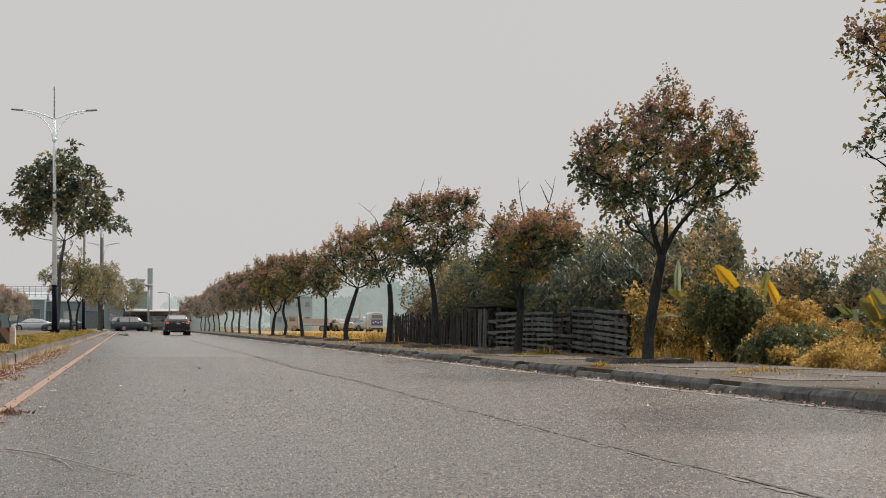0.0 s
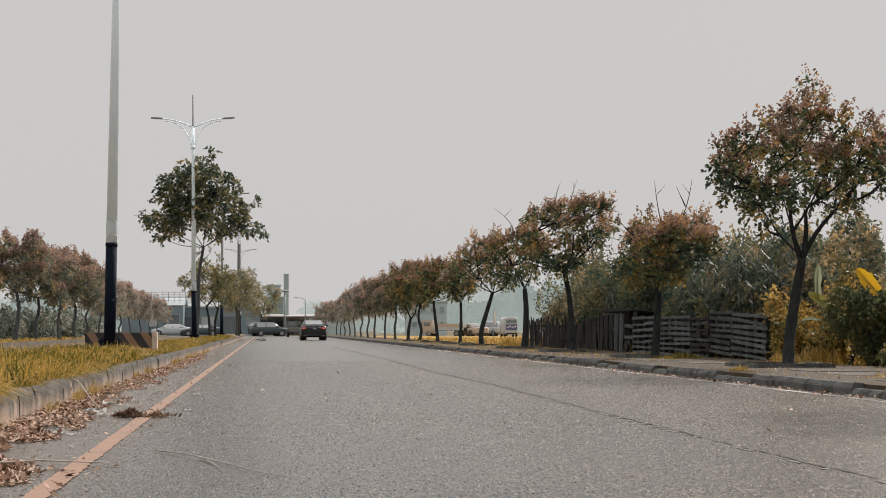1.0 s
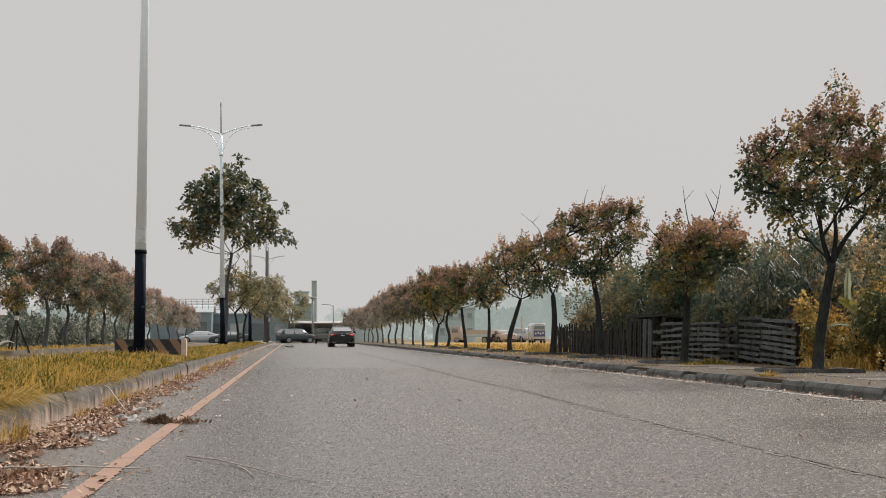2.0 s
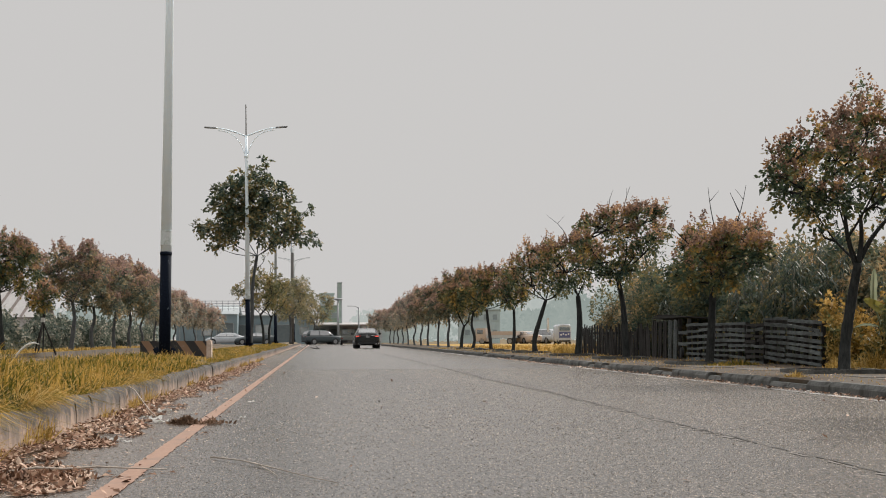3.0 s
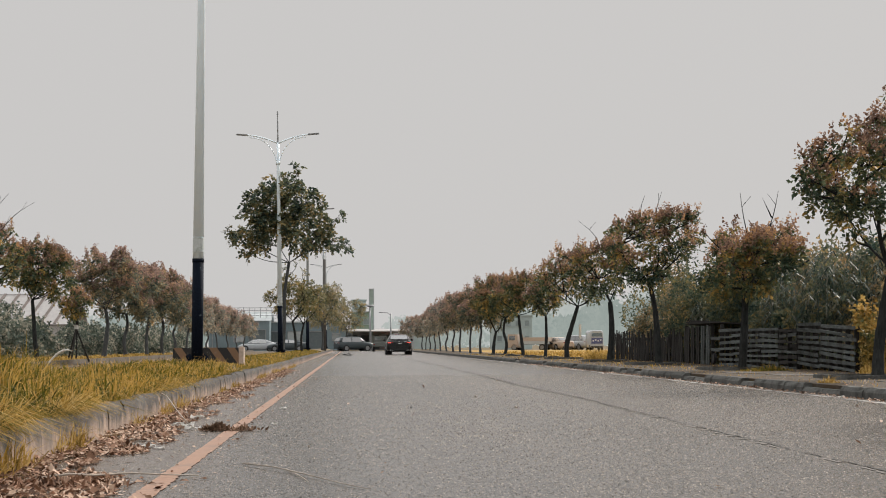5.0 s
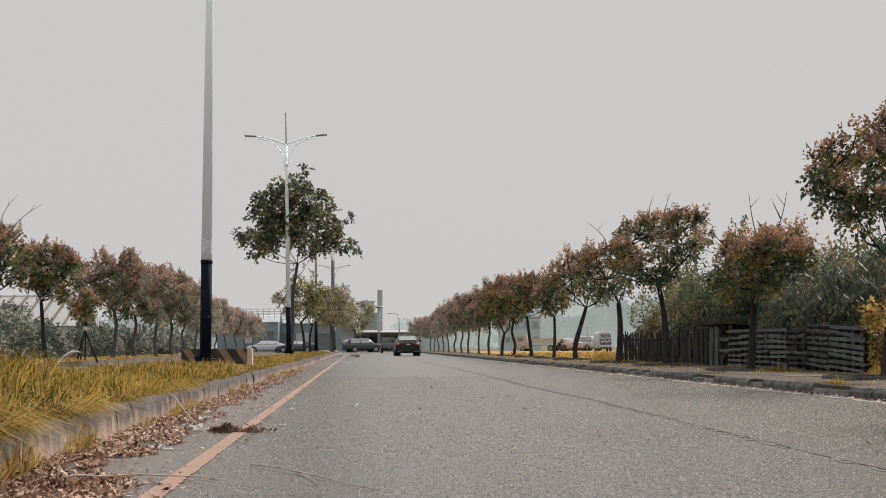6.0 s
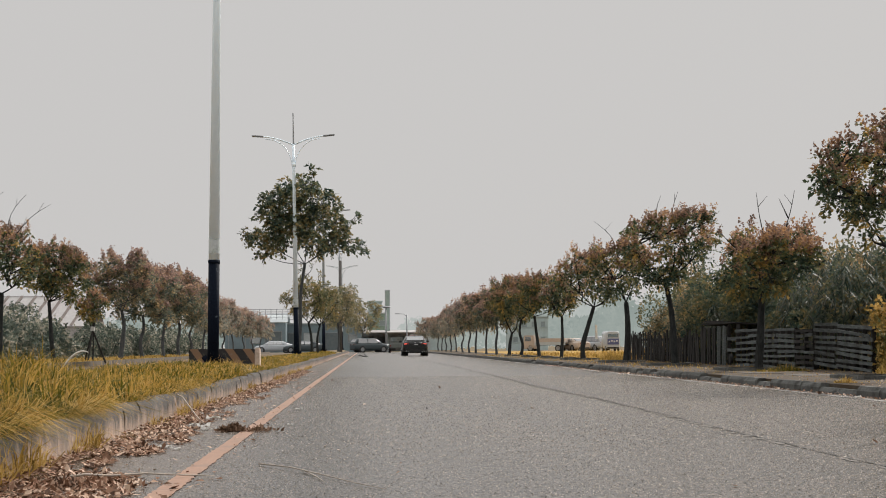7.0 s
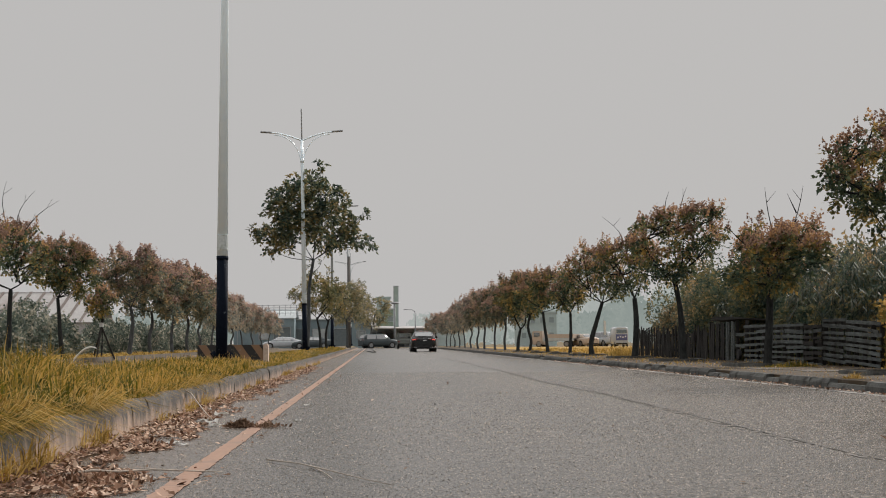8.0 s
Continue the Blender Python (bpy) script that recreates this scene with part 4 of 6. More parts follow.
FAR = [leafy_tree(50, [(0, 0), (0.1, 0.7), (-0.08, 1.4), (0.0, 2.0)], 0.085, round_crown(21, 0.0, 1.75, 4.4, 1.75), rust=0.42, **HAZED),
       leafy_tree(51, [(0, 0), (-0.1, 0.7), (0.08, 1.3), (-0.1, 1.9)], 0.085, round_crown(27, -0.1, 1.7, 4.55, 1.8, 12), rust=0.45, **HAZED),
       leafy_tree(52, [(0, 0), (0.05, 0.9), (0.2, 1.8)], 0.08, round_crown(33, 0.15, 1.8, 4.3, 1.7), rust=0.41, **HAZED)]
MIDDLE = dict(HAZED, green="leaf_mid", pod_mat="pods_mid", dense=270)
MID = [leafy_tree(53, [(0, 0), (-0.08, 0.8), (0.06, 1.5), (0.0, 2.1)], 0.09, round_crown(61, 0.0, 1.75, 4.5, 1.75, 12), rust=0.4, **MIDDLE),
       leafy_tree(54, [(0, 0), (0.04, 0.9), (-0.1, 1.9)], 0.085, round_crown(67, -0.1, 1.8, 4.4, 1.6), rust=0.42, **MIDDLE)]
LAB = "street tree with rusty seed pods over dark green leaves"
HAZED_LAB = "street tree with a pinkish-brown crown, paled for haze"
row = [(9.2, 17.7, NEAR, 0, 1.0), (8.4, 28.2, FIRST, 0, 1.0), (8.4, 38.1, SECOND, 0, 1.0), (8.4, 48.4, THIRD, 0, 1.0), (8.4, 57.6, FOURTH, 0, 1.0), (8.4, 68.9, FIFTH, 0, 1.0), (8.4, 76.8, SLIM, 0, 1.0),
       (8.4, 86.5, WAVY, 0, 1.0), (8.4, 97.1, BENT, 0, 1.0), (8.4, 104.8, FORKED, 0, 1.0)]
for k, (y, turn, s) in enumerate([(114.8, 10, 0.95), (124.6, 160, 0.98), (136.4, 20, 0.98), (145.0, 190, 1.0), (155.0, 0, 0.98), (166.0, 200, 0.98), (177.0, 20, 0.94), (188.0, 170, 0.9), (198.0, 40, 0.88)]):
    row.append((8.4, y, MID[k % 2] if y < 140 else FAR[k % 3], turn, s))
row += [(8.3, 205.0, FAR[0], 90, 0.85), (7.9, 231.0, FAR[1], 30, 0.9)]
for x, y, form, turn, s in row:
    tree(form, x, y, 0.1, turn, s, HAZED_LAB if y > 110 else LAB, "street trees on the pavement", wide=0.95 if y > 110 else 1.0)
# unseen trees added behind the camera to darken the car's reflections
for k, y in enumerate((-12.0, -23.0, -34.0)):
    tree(FAR[k % 3], 8.4, y, 0.1, 40 * k, 1.0, LAB, "street trees on the pavement")
    tree(FAR[(k + 1) % 3], -11.5, y - 4, 0.15, 70 * k, 1.05, LAB, "street trees on the far verge")
VERGE = leafy_tree(60, [(0, 0), (-0.1, 0.8), (-0.16, 1.57), (-0.22, 2.28)], 0.09,
                   [(-0.61, 3.9, 0.42), (-0.14, 4.0, 0.36), (0.49, 3.95, 0.4), (0.8, 3.6, 0.42), (0.9, 2.95, 0.4), (0.49, 2.6, 0.36), (0.0, 2.9, 0.45), (-0.55, 3.1, 0.45), (-0.85, 3.6, 0.36), (0.2, 3.4, 0.5), (-0.1, 4.4, 0.14)],
                   dense=420, leaf=0.12, rust=0.42)
BROAD = leafy_tree(61, [(0, 0), (0.13, 0.95), (0.18, 1.65), (0.08, 2.25)], 0.11,
                   [(-1.25, 4.1, 0.42), (-0.42, 4.45, 0.45), (0.8, 4.5, 0.45), (1.25, 3.9, 0.45), (-1.0, 3.3, 0.5), (-0.12, 2.95, 0.5), (0.38, 3.9, 0.55), (0.7, 3.0, 0.5), (-0.5, 3.75, 0.5), (1.15, 3.2, 0.42), (-0.4, 4.9, 0.14), (0.85, 4.95, 0.14)], rust=0.42, **MIDDLE)
BARE = leafy_tree(62, [(0, 0), (0.0, 1.2), (0.05, 2.2)], 0.09, round_crown(41, 0.0, 2.3, 4.2, 1.3), dense=297, leaf=0.12, rust=0.35,
                  dead=[[(0.1, 3.6), (0.3, 4.6), (0.75, 5.2)], [(0.0, 3.8), (-0.2, 4.8), (-0.1, 5.5)], [(0.3, 3.8), (0.9, 4.5), (1.5, 4.9)]])
left = [(-11.5, 50, FOURTH, 180, 1.05), (-11.6, 57.5, BARE, 0, 1.05), (-11.5, 66.9, VERGE, 0, 1.0), (-11.5, 84.6, BROAD, 0, 1.0)]
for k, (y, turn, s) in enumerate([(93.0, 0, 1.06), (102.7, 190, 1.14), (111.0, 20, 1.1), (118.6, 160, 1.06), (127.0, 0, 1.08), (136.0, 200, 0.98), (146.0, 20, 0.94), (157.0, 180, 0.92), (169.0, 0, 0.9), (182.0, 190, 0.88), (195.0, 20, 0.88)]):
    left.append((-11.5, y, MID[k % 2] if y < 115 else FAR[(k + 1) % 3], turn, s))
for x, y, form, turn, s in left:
    tree(form, x, y, 0.15, turn, s, HAZED_LAB if y > 80 else LAB, "street trees on the far verge")

# ---- street lamps ----
def street_lamp(x, y, z, lean, paint="steel_white"):
    t = thing("street_lamp", x, y, z, "tall white street lamp with black base and twin arms", "street lamp", "street lamps on the median")
    t.rotation_euler = (0, radians(lean), 0)
    bm = bmesh.new()
    tube(bm, [(0, 0, -0.25), (0, 0, 2.0)], [0.112, 0.106], 20)
    tube(bm, [(0, 0, 1.93), (0, 0, 1.99)], [0.114, 0.114], 20)
    for s in (-1, 1):
        box(bm, s * 0.13, 0, 0.08, 0.1, 0.016, 0.2, (0, s * 28, 0))
    part("base", bm, M["steel_black"], t, "black painted lower pole", True)
    bm = bmesh.new()
    tube(bm, [(0, 0, 2.0), (0, 0, 8.0), (0, 0, 8.9)], [0.104, 0.064, 0.056], 20)
    tube(bm, [(0, 0, 7.95), (0, 0, 8.12)], [0.075, 0.075], 16)
    part("pole", bm, M[paint], t, "white tapered steel pole", True)
    bm = bmesh.new()
    tube(bm, [(0, 0, 2.12), (0, 0, 2.4)], [0.1075, 0.1065], 20)
    part("band", bm, M["sticker"], t, "faded notice wrapped round the pole")
    bm = bmesh.new()
    tube(bm, [(0, 0, 8.9), (0, 0, 10.1)], [0.035, 0.022], 10)
    tube(bm, [(0, 0, 10.1), (0, 0, 10.24)], [0.04, 0.02], 10)
    part("finial", bm, M["steel_grey"], t)
    for s in (-1, 1):
        bm = bmesh.new()
        pts = [(s * 1.45 * u, 0, 8.88 + 0.36 * math.sin(u * math.pi * 0.52)) for u in (k / 8 for k in range(9))]
        tube(bm, pts, [0.035 - 0.008 * k / 8 for k in range(9)], 8)
        arm = part("arm", bm, M[paint], t, "", True)
        bm = bmesh.new()
        box(bm, s * 1.5, 0, 9.255, 0.5, 0.2, 0.06, (0, -s * 4, 0), 0.02)
        part("lamp_head", bm, M["steel_grey"], arm, "flat grey lamp head")
        bm = bmesh.new()
        pts = [(s * (0.06 + 1.12 * u ** 1.8), 0, 7.95 + 1.18 * math.sin(u * math.pi / 2)) for u in (k / 9 for k in range(10))]
        tube(bm, pts, [0.018] * 10, 6)
        part("brace", bm, M[paint], t, "", True)
    return t

for x, y, lean in ((-2.9, 34.3, 0.6), (-2.9, 75.6, -0.7), (-2.73, 117, 0.0), (-2.3, 159, 0.0), (-2.6, 198, 0.0)):
    street_lamp(x, y, 0.36, lean, "steel_white" if y < 100 else "pole_pale")

# taller dark tree on the median beside the second lamp, with smaller ones beyond
TALL_LOBES = [(0.7, 7.8, 0.14), (0.3, 7.2, 0.3), (-0.45, 7.15, 0.26), (-1.0, 6.7, 0.28), (1.35, 6.5, 0.26), (1.9, 5.3, 0.2), (-0.5, 5.6, 0.34), (0.6, 5.6, 0.34), (0.9, 6.9, 0.28), (-0.4, 6.4, 0.3), (0.2, 6.2, 0.36), (-1.1, 6.0, 0.34), (-1.75, 5.2, 0.27), (-1.0, 4.9, 0.34), (0.0, 5.4, 0.36), (1.0, 6.0, 0.3), (1.7, 5.7, 0.22),
              (2.5, 5.9, 0.12), (1.5, 4.9, 0.26), (2.2, 4.85, 0.22), (2.7, 4.65, 0.13), (-1.5, 4.35, 0.12), (0.7, 4.8, 0.28)]
TALL = leafy_tree(41, [(0, 0), (0.1, 1.2), (0.12, 2.6), (0.3, 3.9)], 0.085, [(a, b, 1.75 * c) for a, b, c in TALL_LOBES], depth=0.8, dense=165, leaf=0.19, spray=0.24, pairs=9, rust=0, droop=0.7, green="leaf_deep", bark="bark_grey")
tree(TALL, -2.9, 77.2, 0.36, 0, 1.0, "tall dark green tree with a spreading crown", "median trees", "median_tree")
OLIVE = dict(dense=300, leaf=0.12, spray=0.22, pairs=8, rust=0, droop=0.6)
SMALL = leafy_tree(42, [(0, 0), (-0.05, 0.9), (-0.2, 1.7)], 0.075, round_crown(51, -0.2, 1.9, 4.3, 1.5, 10) + [(-0.5, 4.7, 0.16), (0.1, 4.9, 0.12)], green="leaf_olive", forks=[[(-0.2, 1.6), (0.1, 2.0), (0.5, 2.5)]], **OLIVE)
tree(SMALL, -2.95, 99.0, 0.36, 0, 1.0, "small olive-green tree with leaning trunks", "median trees", "median_tree")
tree(SMALL, -2.75, 103.0, 0.36, 130, 0.95, "small olive-green tree with leaning trunks", "median trees", "median_tree")
HAZED_OLIVE = leafy_tree(45, [(0, 0), (0.1, 0.9), (-0.1, 1.8)], 0.075, round_crown(57, -0.1, 1.7, 4.3, 1.6), green="leaf_olive_hazed", bark="bark_grey", **OLIVE)
tree(HAZED_OLIVE, -2.25, 148.0, 0.36, 60, 1.25, "small olive-green tree with leaning trunks", "median trees", "median_tree")
tree(HAZED_OLIVE, -0.4, 230.0, 0.0, 120, 1.5, "small olive-green tree beyond the junction", "", "junction_tree")
tree(HAZED_OLIVE, -2.3, 166.0, 0.36, 200, 1.25, "small olive-green tree with leaning trunks", "median trees", "median_tree")


def staked_sapling(x, y, z):
    t = tree(leafy_tree(46, [(0, 0), (0.02, 0.9), (0.0, 1.75)], 0.035, [(-0.38, 2.3, 0.3), (0.34, 2.3, 0.32), (0.0, 2.6, 0.35), (0.1, 2.05, 0.3), (-0.2, 2.0, 0.28)], dense=380, leaf=0.12, rust=0.35), x, y, z, 0, 1.0, "young tree held by three crossed stakes", "", "staked_sapling")
    for k in range(3):
        a = 2.1 * k + 0.3
        bm = bmesh.new()
        tube(bm, [(0.55 * math.cos(a), 0.55 * math.sin(a), -0.08), (-0.12 * math.cos(a), -0.12 * math.sin(a), 1.6)], [0.04, 0.035], 6)
        part("stake", bm, M["dark_wood"], t)
    bm = bmesh.new()
    tube(bm, [(0, 0, 1.28), (0, 0, 1.46)], [0.1, 0.09], 10)
    part("tie", bm, M["tarp"], t, "pale cloth tie round the stakes")

staked_sapling(-11.4, 75.5, 0.15)

# ---- thicket behind the pallet fence ----
G1 = "shrubs behind the fence"
for k, (x, y, rx, ry, h, mat, cnt) in enumerate([
        (11.3, 36.2, 1.0, 1.3, 1.7, "leaf_bush", 5200), (10.7, 39.0, 0.6, 1.5, 1.5, "leaf_deep", 4200), (10.7, 42.2, 0.6, 1.5, 1.4, "leaf_deep", 4200), (10.7, 45.6, 0.6, 1.5, 1.5, "leaf_deep", 4200), (12.8, 39.0, 1.2, 1.6, 2.8, "leaf_deep", 6500), (11.5, 39.2, 1.1, 1.5, 2.2, "leaf_deep", 6000), (12.2, 42.4, 1.5, 1.6, 2.75, "leaf_bush", 6000), (12.9, 40.4, 1.4, 1.5, 2.9, "leaf_bush", 6000), (11.2, 45.4, 1.0, 1.5, 2.1, "leaf_deep", 5500),
        (13.3, 46.4, 1.8, 1.9, 2.9, "leaf_deep", 6000), (11.8, 49.5, 1.4, 1.8, 2.6, "leaf_bush", 5500), (12.8, 53.5, 1.8, 2.0, 3.0, "leaf_deep", 5500), (11.4, 56.0, 1.4, 1.8, 2.8, "leaf_bush", 5000),
        (12.0, 61.0, 1.6, 1.9, 2.9, "leaf_deep", 4000), (11.3, 65.0, 1.3, 1.7, 2.3, "leaf_deep", 4200), (15.4, 36.0, 2.0, 1.8, 2.1, "leaf_bush", 5000), (16.6, 33.0, 2.0, 1.8, 2.0, "leaf_bush", 5000),
        (15.5, 30.0, 1.9, 1.7, 1.85, "leaf_deep", 4500), (14.2, 27.0, 1.6, 1.7, 1.6, "leaf_bush", 4500), (14.0, 23.5, 1.6, 1.7, 1.5, "leaf_deep", 4500), (13.1, 34.6, 1.5, 1.4, 1.7, "leaf_bush", 5500), (14.4, 33.2, 1.4, 1.3, 1.6, "leaf_bush", 5000), (14.6, 30.8, 1.4, 1.3, 1.55, "leaf_bush", 5000),
        (10.9, 48.0, 1.2, 1.6, 2.8, "leaf_deep", 6500), (11.3, 51.5, 1.3, 1.8, 2.9, "leaf_deep", 6500), (11.0, 55.0, 1.2, 1.8, 2.7, "leaf_deep", 5500), (10.9, 59.0, 1.1, 1.8, 2.3, "leaf_bush", 5000), (10.9, 63.0, 1.0, 1.6, 2.0, "leaf_bush", 4500),
        (11.9, 36.6, 1.1, 1.2, 2.3, "leaf_bush", 6500), (12.3, 38.6, 1.2, 1.3, 2.75, "leaf_bush", 6500)]):
    shrub(x, y, 0.05, rx, ry, 1.13 * h, int(1.4 * cnt), mat, 60 + k, 0.13, 0.034, "dense olive and rust shrub rising behind the fence", group=G1, lumps=15)
for k, (x, y, h, n) in enumerate([(10.9, 37.6, 2.7, 26), (10.9, 40.4, 3.1, 28), (11.0, 43.4, 3.1, 28), (11.3, 47.5, 2.9, 26), (11.0, 53.0, 2.1, 22)]):
    reeds(x, y, 0.05, 0.7, 1.0, h, n, 80 + k, "grey-green cane clump with long drooping leaves", "cane clumps behind the fence")

# ---- vine-covered mounds, weeds and banana plants at the pavement's edge ----
G2 = "vine mounds beside the pavement"
for k, (x, y, rx, ry, h, mat, cnt, ln) in enumerate([
        (10.4, 30.0, 0.68, 0.8, 1.4, "leaf_ivy", 9000, 0.085), (10.4, 27.2, 0.8, 1.45, 0.7, "leaf_ivy", 11000, 0.085), (10.7, 30.4, 0.5, 0.6, 1.5, "leaf_amber", 2600, 0.08), (11.3, 29.0, 0.8, 1.2, 1.25, "leaf_amber", 7000, 0.085),
        (11.2, 25.8, 0.9, 1.7, 0.58, "leaf_amber", 9000, 0.07), (10.6, 22.2, 0.6, 0.9, 0.55, "leaf_ivy", 4500, 0.08), (10.5, 24.4, 0.6, 1.0, 0.4, "leaf_amber", 5500, 0.075), (11.0, 20.6, 0.9, 1.5, 0.45, "leaf_amber", 5000, 0.08),
        (10.2, 25.2, 0.4, 1.4, 0.36, "leaf_amber", 3500, 0.07), (12.4, 24.0, 1.2, 1.6, 1.1, "leaf_vine", 5500, 0.09), (11.9, 25.9, 0.7, 1.0, 0.85, "leaf_ivy", 6000, 0.085), (10.15, 23.0, 0.35, 1.8, 0.26, "leaf_amber", 4500, 0.06), (10.9, 27.6, 0.7, 1.4, 0.85, "leaf_amber", 7000, 0.07)]):
    shrub(x, y, 0.06, rx, ry, h, cnt, mat, 100 + k, ln, ln * 0.33, "sprawling creeper with dark and amber leaves", "vine_mound", G2, 9, 0.7)
for k, (x, y, rx, ry, h, mat) in enumerate([(10.15, 31.3, 0.4, 0.45, 1.1, "leaf_vine"), (10.0, 33.8, 0.55, 0.8, 1.15, "leaf_vine"), (10.35, 34.3, 0.55, 0.6, 1.35, "leaf_amber"), (10.9, 32.6, 0.7, 0.8, 1.45, "leaf_amber"), (11.4, 34.0, 0.8, 0.8, 1.9, "leaf_vine")]):
    shrub(x, y, 0.06, rx, ry, h, 4200, mat, 120 + k, 0.095, 0.03, "amber and green bush beside a street tree", group="bushes beside the street tree", lumps=8)


def tuft(name, x, y, z, r, h, n, mat, seed, label, group=""):
    rng = np.random.default_rng(seed)
    a, d = rng.uniform(0, 2 * math.pi, n), r * np.sqrt(rng.uniform(0, 1, n))
    v = blades(rng, n, d * np.cos(a), d * np.sin(a), np.full(n, -0.02), h * (1.05 - 0.75 * d / r) * rng.uniform(0.4, 1.15, n), 0.006, 0.8)
    ob = solo(name, blades_mesh(name, v, M[mat]), None, label, "weed", group, "stuff")
    ob.location = (x, y, z)
    return ob

for k, (x, y, r, h, n, m) in enumerate([(9.75, 30.9, 0.45, 0.6, 420, "grass_gold"), (9.6, 32.3, 0.35, 0.4, 260, "grass_gold"), (6.85, 25.4, 0.16, 0.17, 260, "grass_gold"), (8.75, 37.0, 0.5, 0.22, 700, "grass"), (8.2, 36.2, 0.4, 0.14, 500, "grass"),
                                      (8.9, 28.6, 0.5, 0.16, 600, "grass_gold"), (7.6, 21.5, 0.3, 0.1, 320, "grass_gold"), (8.3, 22.6, 0.5, 0.14, 500, "grass_gold"), (9.3, 66.8, 0.6, 0.65, 420, "grass_gold"), (9.4, 68.5, 0.5, 0.5, 300, "grass_gold")]):
    tuft("weed_tuft", x, y, 0.11, r, h, n, m, 140 + k, "tuft of dry golden weeds on the pavement", "weeds on the pavement")


def banana(x, y, z, leafs, seed, label, broad=()):
    """Short stem and broad torn leaves on arching ribs."""
    rng = np.random.default_rng(seed)
    t = thing("banana_plant", x, y, z, label, "plant", "banana plants")
    bm = bmesh.new()
    tube(bm, [(0, 0, -0.05), (0, 0, 0.5), (0.03, 0, 0.95)], [0.11, 0.09, 0.06], 10)
    part("stem", bm, M["banana_pale"], t, "", True)
    for a, rise, ln, wd, mat in leafs:
        a = radians(a)
        bm = bmesh.new()
        out = Vector((math.cos(a), math.sin(a), 0))
        side = Vector((-out.y, out.x, 0))
        rib, rows = [], []
        for k in range(11):
            u = k / 10
            c = Vector((0, 0, 0.8)) + out * ln * (u * 0.75 - 0.12 * u * u * (1 - rise)) + Vector((0, 0, ln * (rise * u * 1.05 - (1.0 - rise) * 0.7 * u * u)))
            w = wd * math.sin(math.pi * min(1, 0.08 + 0.95 * u)) ** 0.6 * (0.15 if u < 0.18 else 1)
            j = rng.uniform(0.8, 1.05, 2)
            drop = Vector((0, 0, 0.25 * w))
            rows.append([bm.verts.new(c - side * w * j[0] - drop), bm.verts.new(c), bm.verts.new(c + side * w * j[1] - drop)])
            rib.append(c)
        for p, q in zip(rows, rows[1:]):
            bm.faces.new((p[0], p[1], q[1], q[0]))
            bm.faces.new((p[1], p[2], q[2], q[1]))
        lf = part("leaf", bm, M[mat], t)
        bm = bmesh.new()
        tube(bm, rib, [0.02 - 0.0016 * k for k in range(11)], 5)
        part("rib", bm, M["banana_pale"], lf)
    for x0, z0, tilt, ln, wd, mat in broad:
        # an open blade on its stalk, leaning sideways, its upper face to the street
        tilt = radians(tilt)
        go, side = Vector((math.sin(tilt), -0.12, math.cos(tilt))), Vector((math.cos(tilt), 0.1, -math.sin(tilt)))
        foot = Vector((x0, 0, z0))
        bm = bmesh.new()
        rows = []
        for k in range(13):
            u = k / 12
            c = foot + go * ln * u + Vector((0, -0.10 * u * u * ln, -0.06 * u * u * ln))
            w = wd * math.sin(math.pi * min(1, 0.10 + 0.89 * u)) ** 0.5
            j = rng.uniform(0.86, 1.04, 2)
            rows.append([bm.verts.new(c + side * w * q + Vector((0, -0.35 * abs(q) * w + rng.normal(0, 0.006), 0))) for q in (-j[0], -0.5, 0, 0.5, j[1])])
        for p, q in zip(rows, rows[1:]):
            for i in range(4):
                bm.faces.new((p[i], p[i + 1], q[i + 1], q[i]))
        lf = part("leaf", bm, M[mat], t, "", True)
        bm = bmesh.new()
        root = Vector((0.03, 0, 0.75))
        pts = [root, root.lerp(foot, 0.6) + Vector((0, 0, 0.04)), foot] + [foot + go * ln * u + Vector((0, 0.008 - 0.10 * u * u * ln, -0.06 * u * u * ln)) for u in (0.3, 0.6, 0.95)]
        tube(bm, pts, [0.024, 0.02, 0.016, 0.012, 0.009, 0.004], 6)
        part("rib", bm, M["banana_pale"], lf)
    return t

banana(11.2, 31.0, 0.05, [(185, 0.5, 0.9, 0.13, "banana_pale"), (300, 0.55, 0.8, 0.13, "banana"), (20, 0.5, 0.9, 0.12, "banana_pale")], 5, "banana plant with yellowed and pale green leaves",
       [(-0.28, 1.28, -42, 0.68, 0.14, "banana_yellow"), (0.15, 1.05, 8, 0.65, 0.1, "banana"), (0.5, 1.0, -25, 0.55, 0.1, "banana_yellow")])
banana(10.25, 32.0, 0.05, [(185, 0.4, 0.8, 0.12, "banana_pale")], 9, "banana plant with a pale upright leaf behind the street tree",
       [(-0.15, 1.2, -2, 0.72, 0.075, "banana_pale"), (0.15, 1.05, -58, 0.6, 0.1, "banana")])
banana(12.0, 32.6, 0.05, [(60, 0.6, 0.6, 0.13, "banana_pale"), (230, 0.7, 0.9, 0.13, "banana"), (300, 0.6, 0.6, 0.12, "banana_pale"), (110, 0.6, 0.6, 0.12, "banana_yellow")], 6, "banana plant with torn pale green leaves")
banana(12.3, 26.8, 0.05, [(110, 0.6, 0.5, 0.12, "banana_pale"), (240, 0.6, 1.0, 0.17, "banana_yellow"), (170, 0.3, 0.8, 0.12, "banana_pale"), (290, 0.45, 0.9, 0.14, "banana_yellow"), (75, 0.6, 0.5, 0.13, "banana")], 7, "banana plant with yellow drooping leaves",
       [(-0.35, 0.85, -38, 0.55, 0.12, "banana"), (-0.1, 0.75, -60, 0.55, 0.1, "banana_pale"), (-0.55, 0.75, -40, 0.5, 0.1, "banana")])
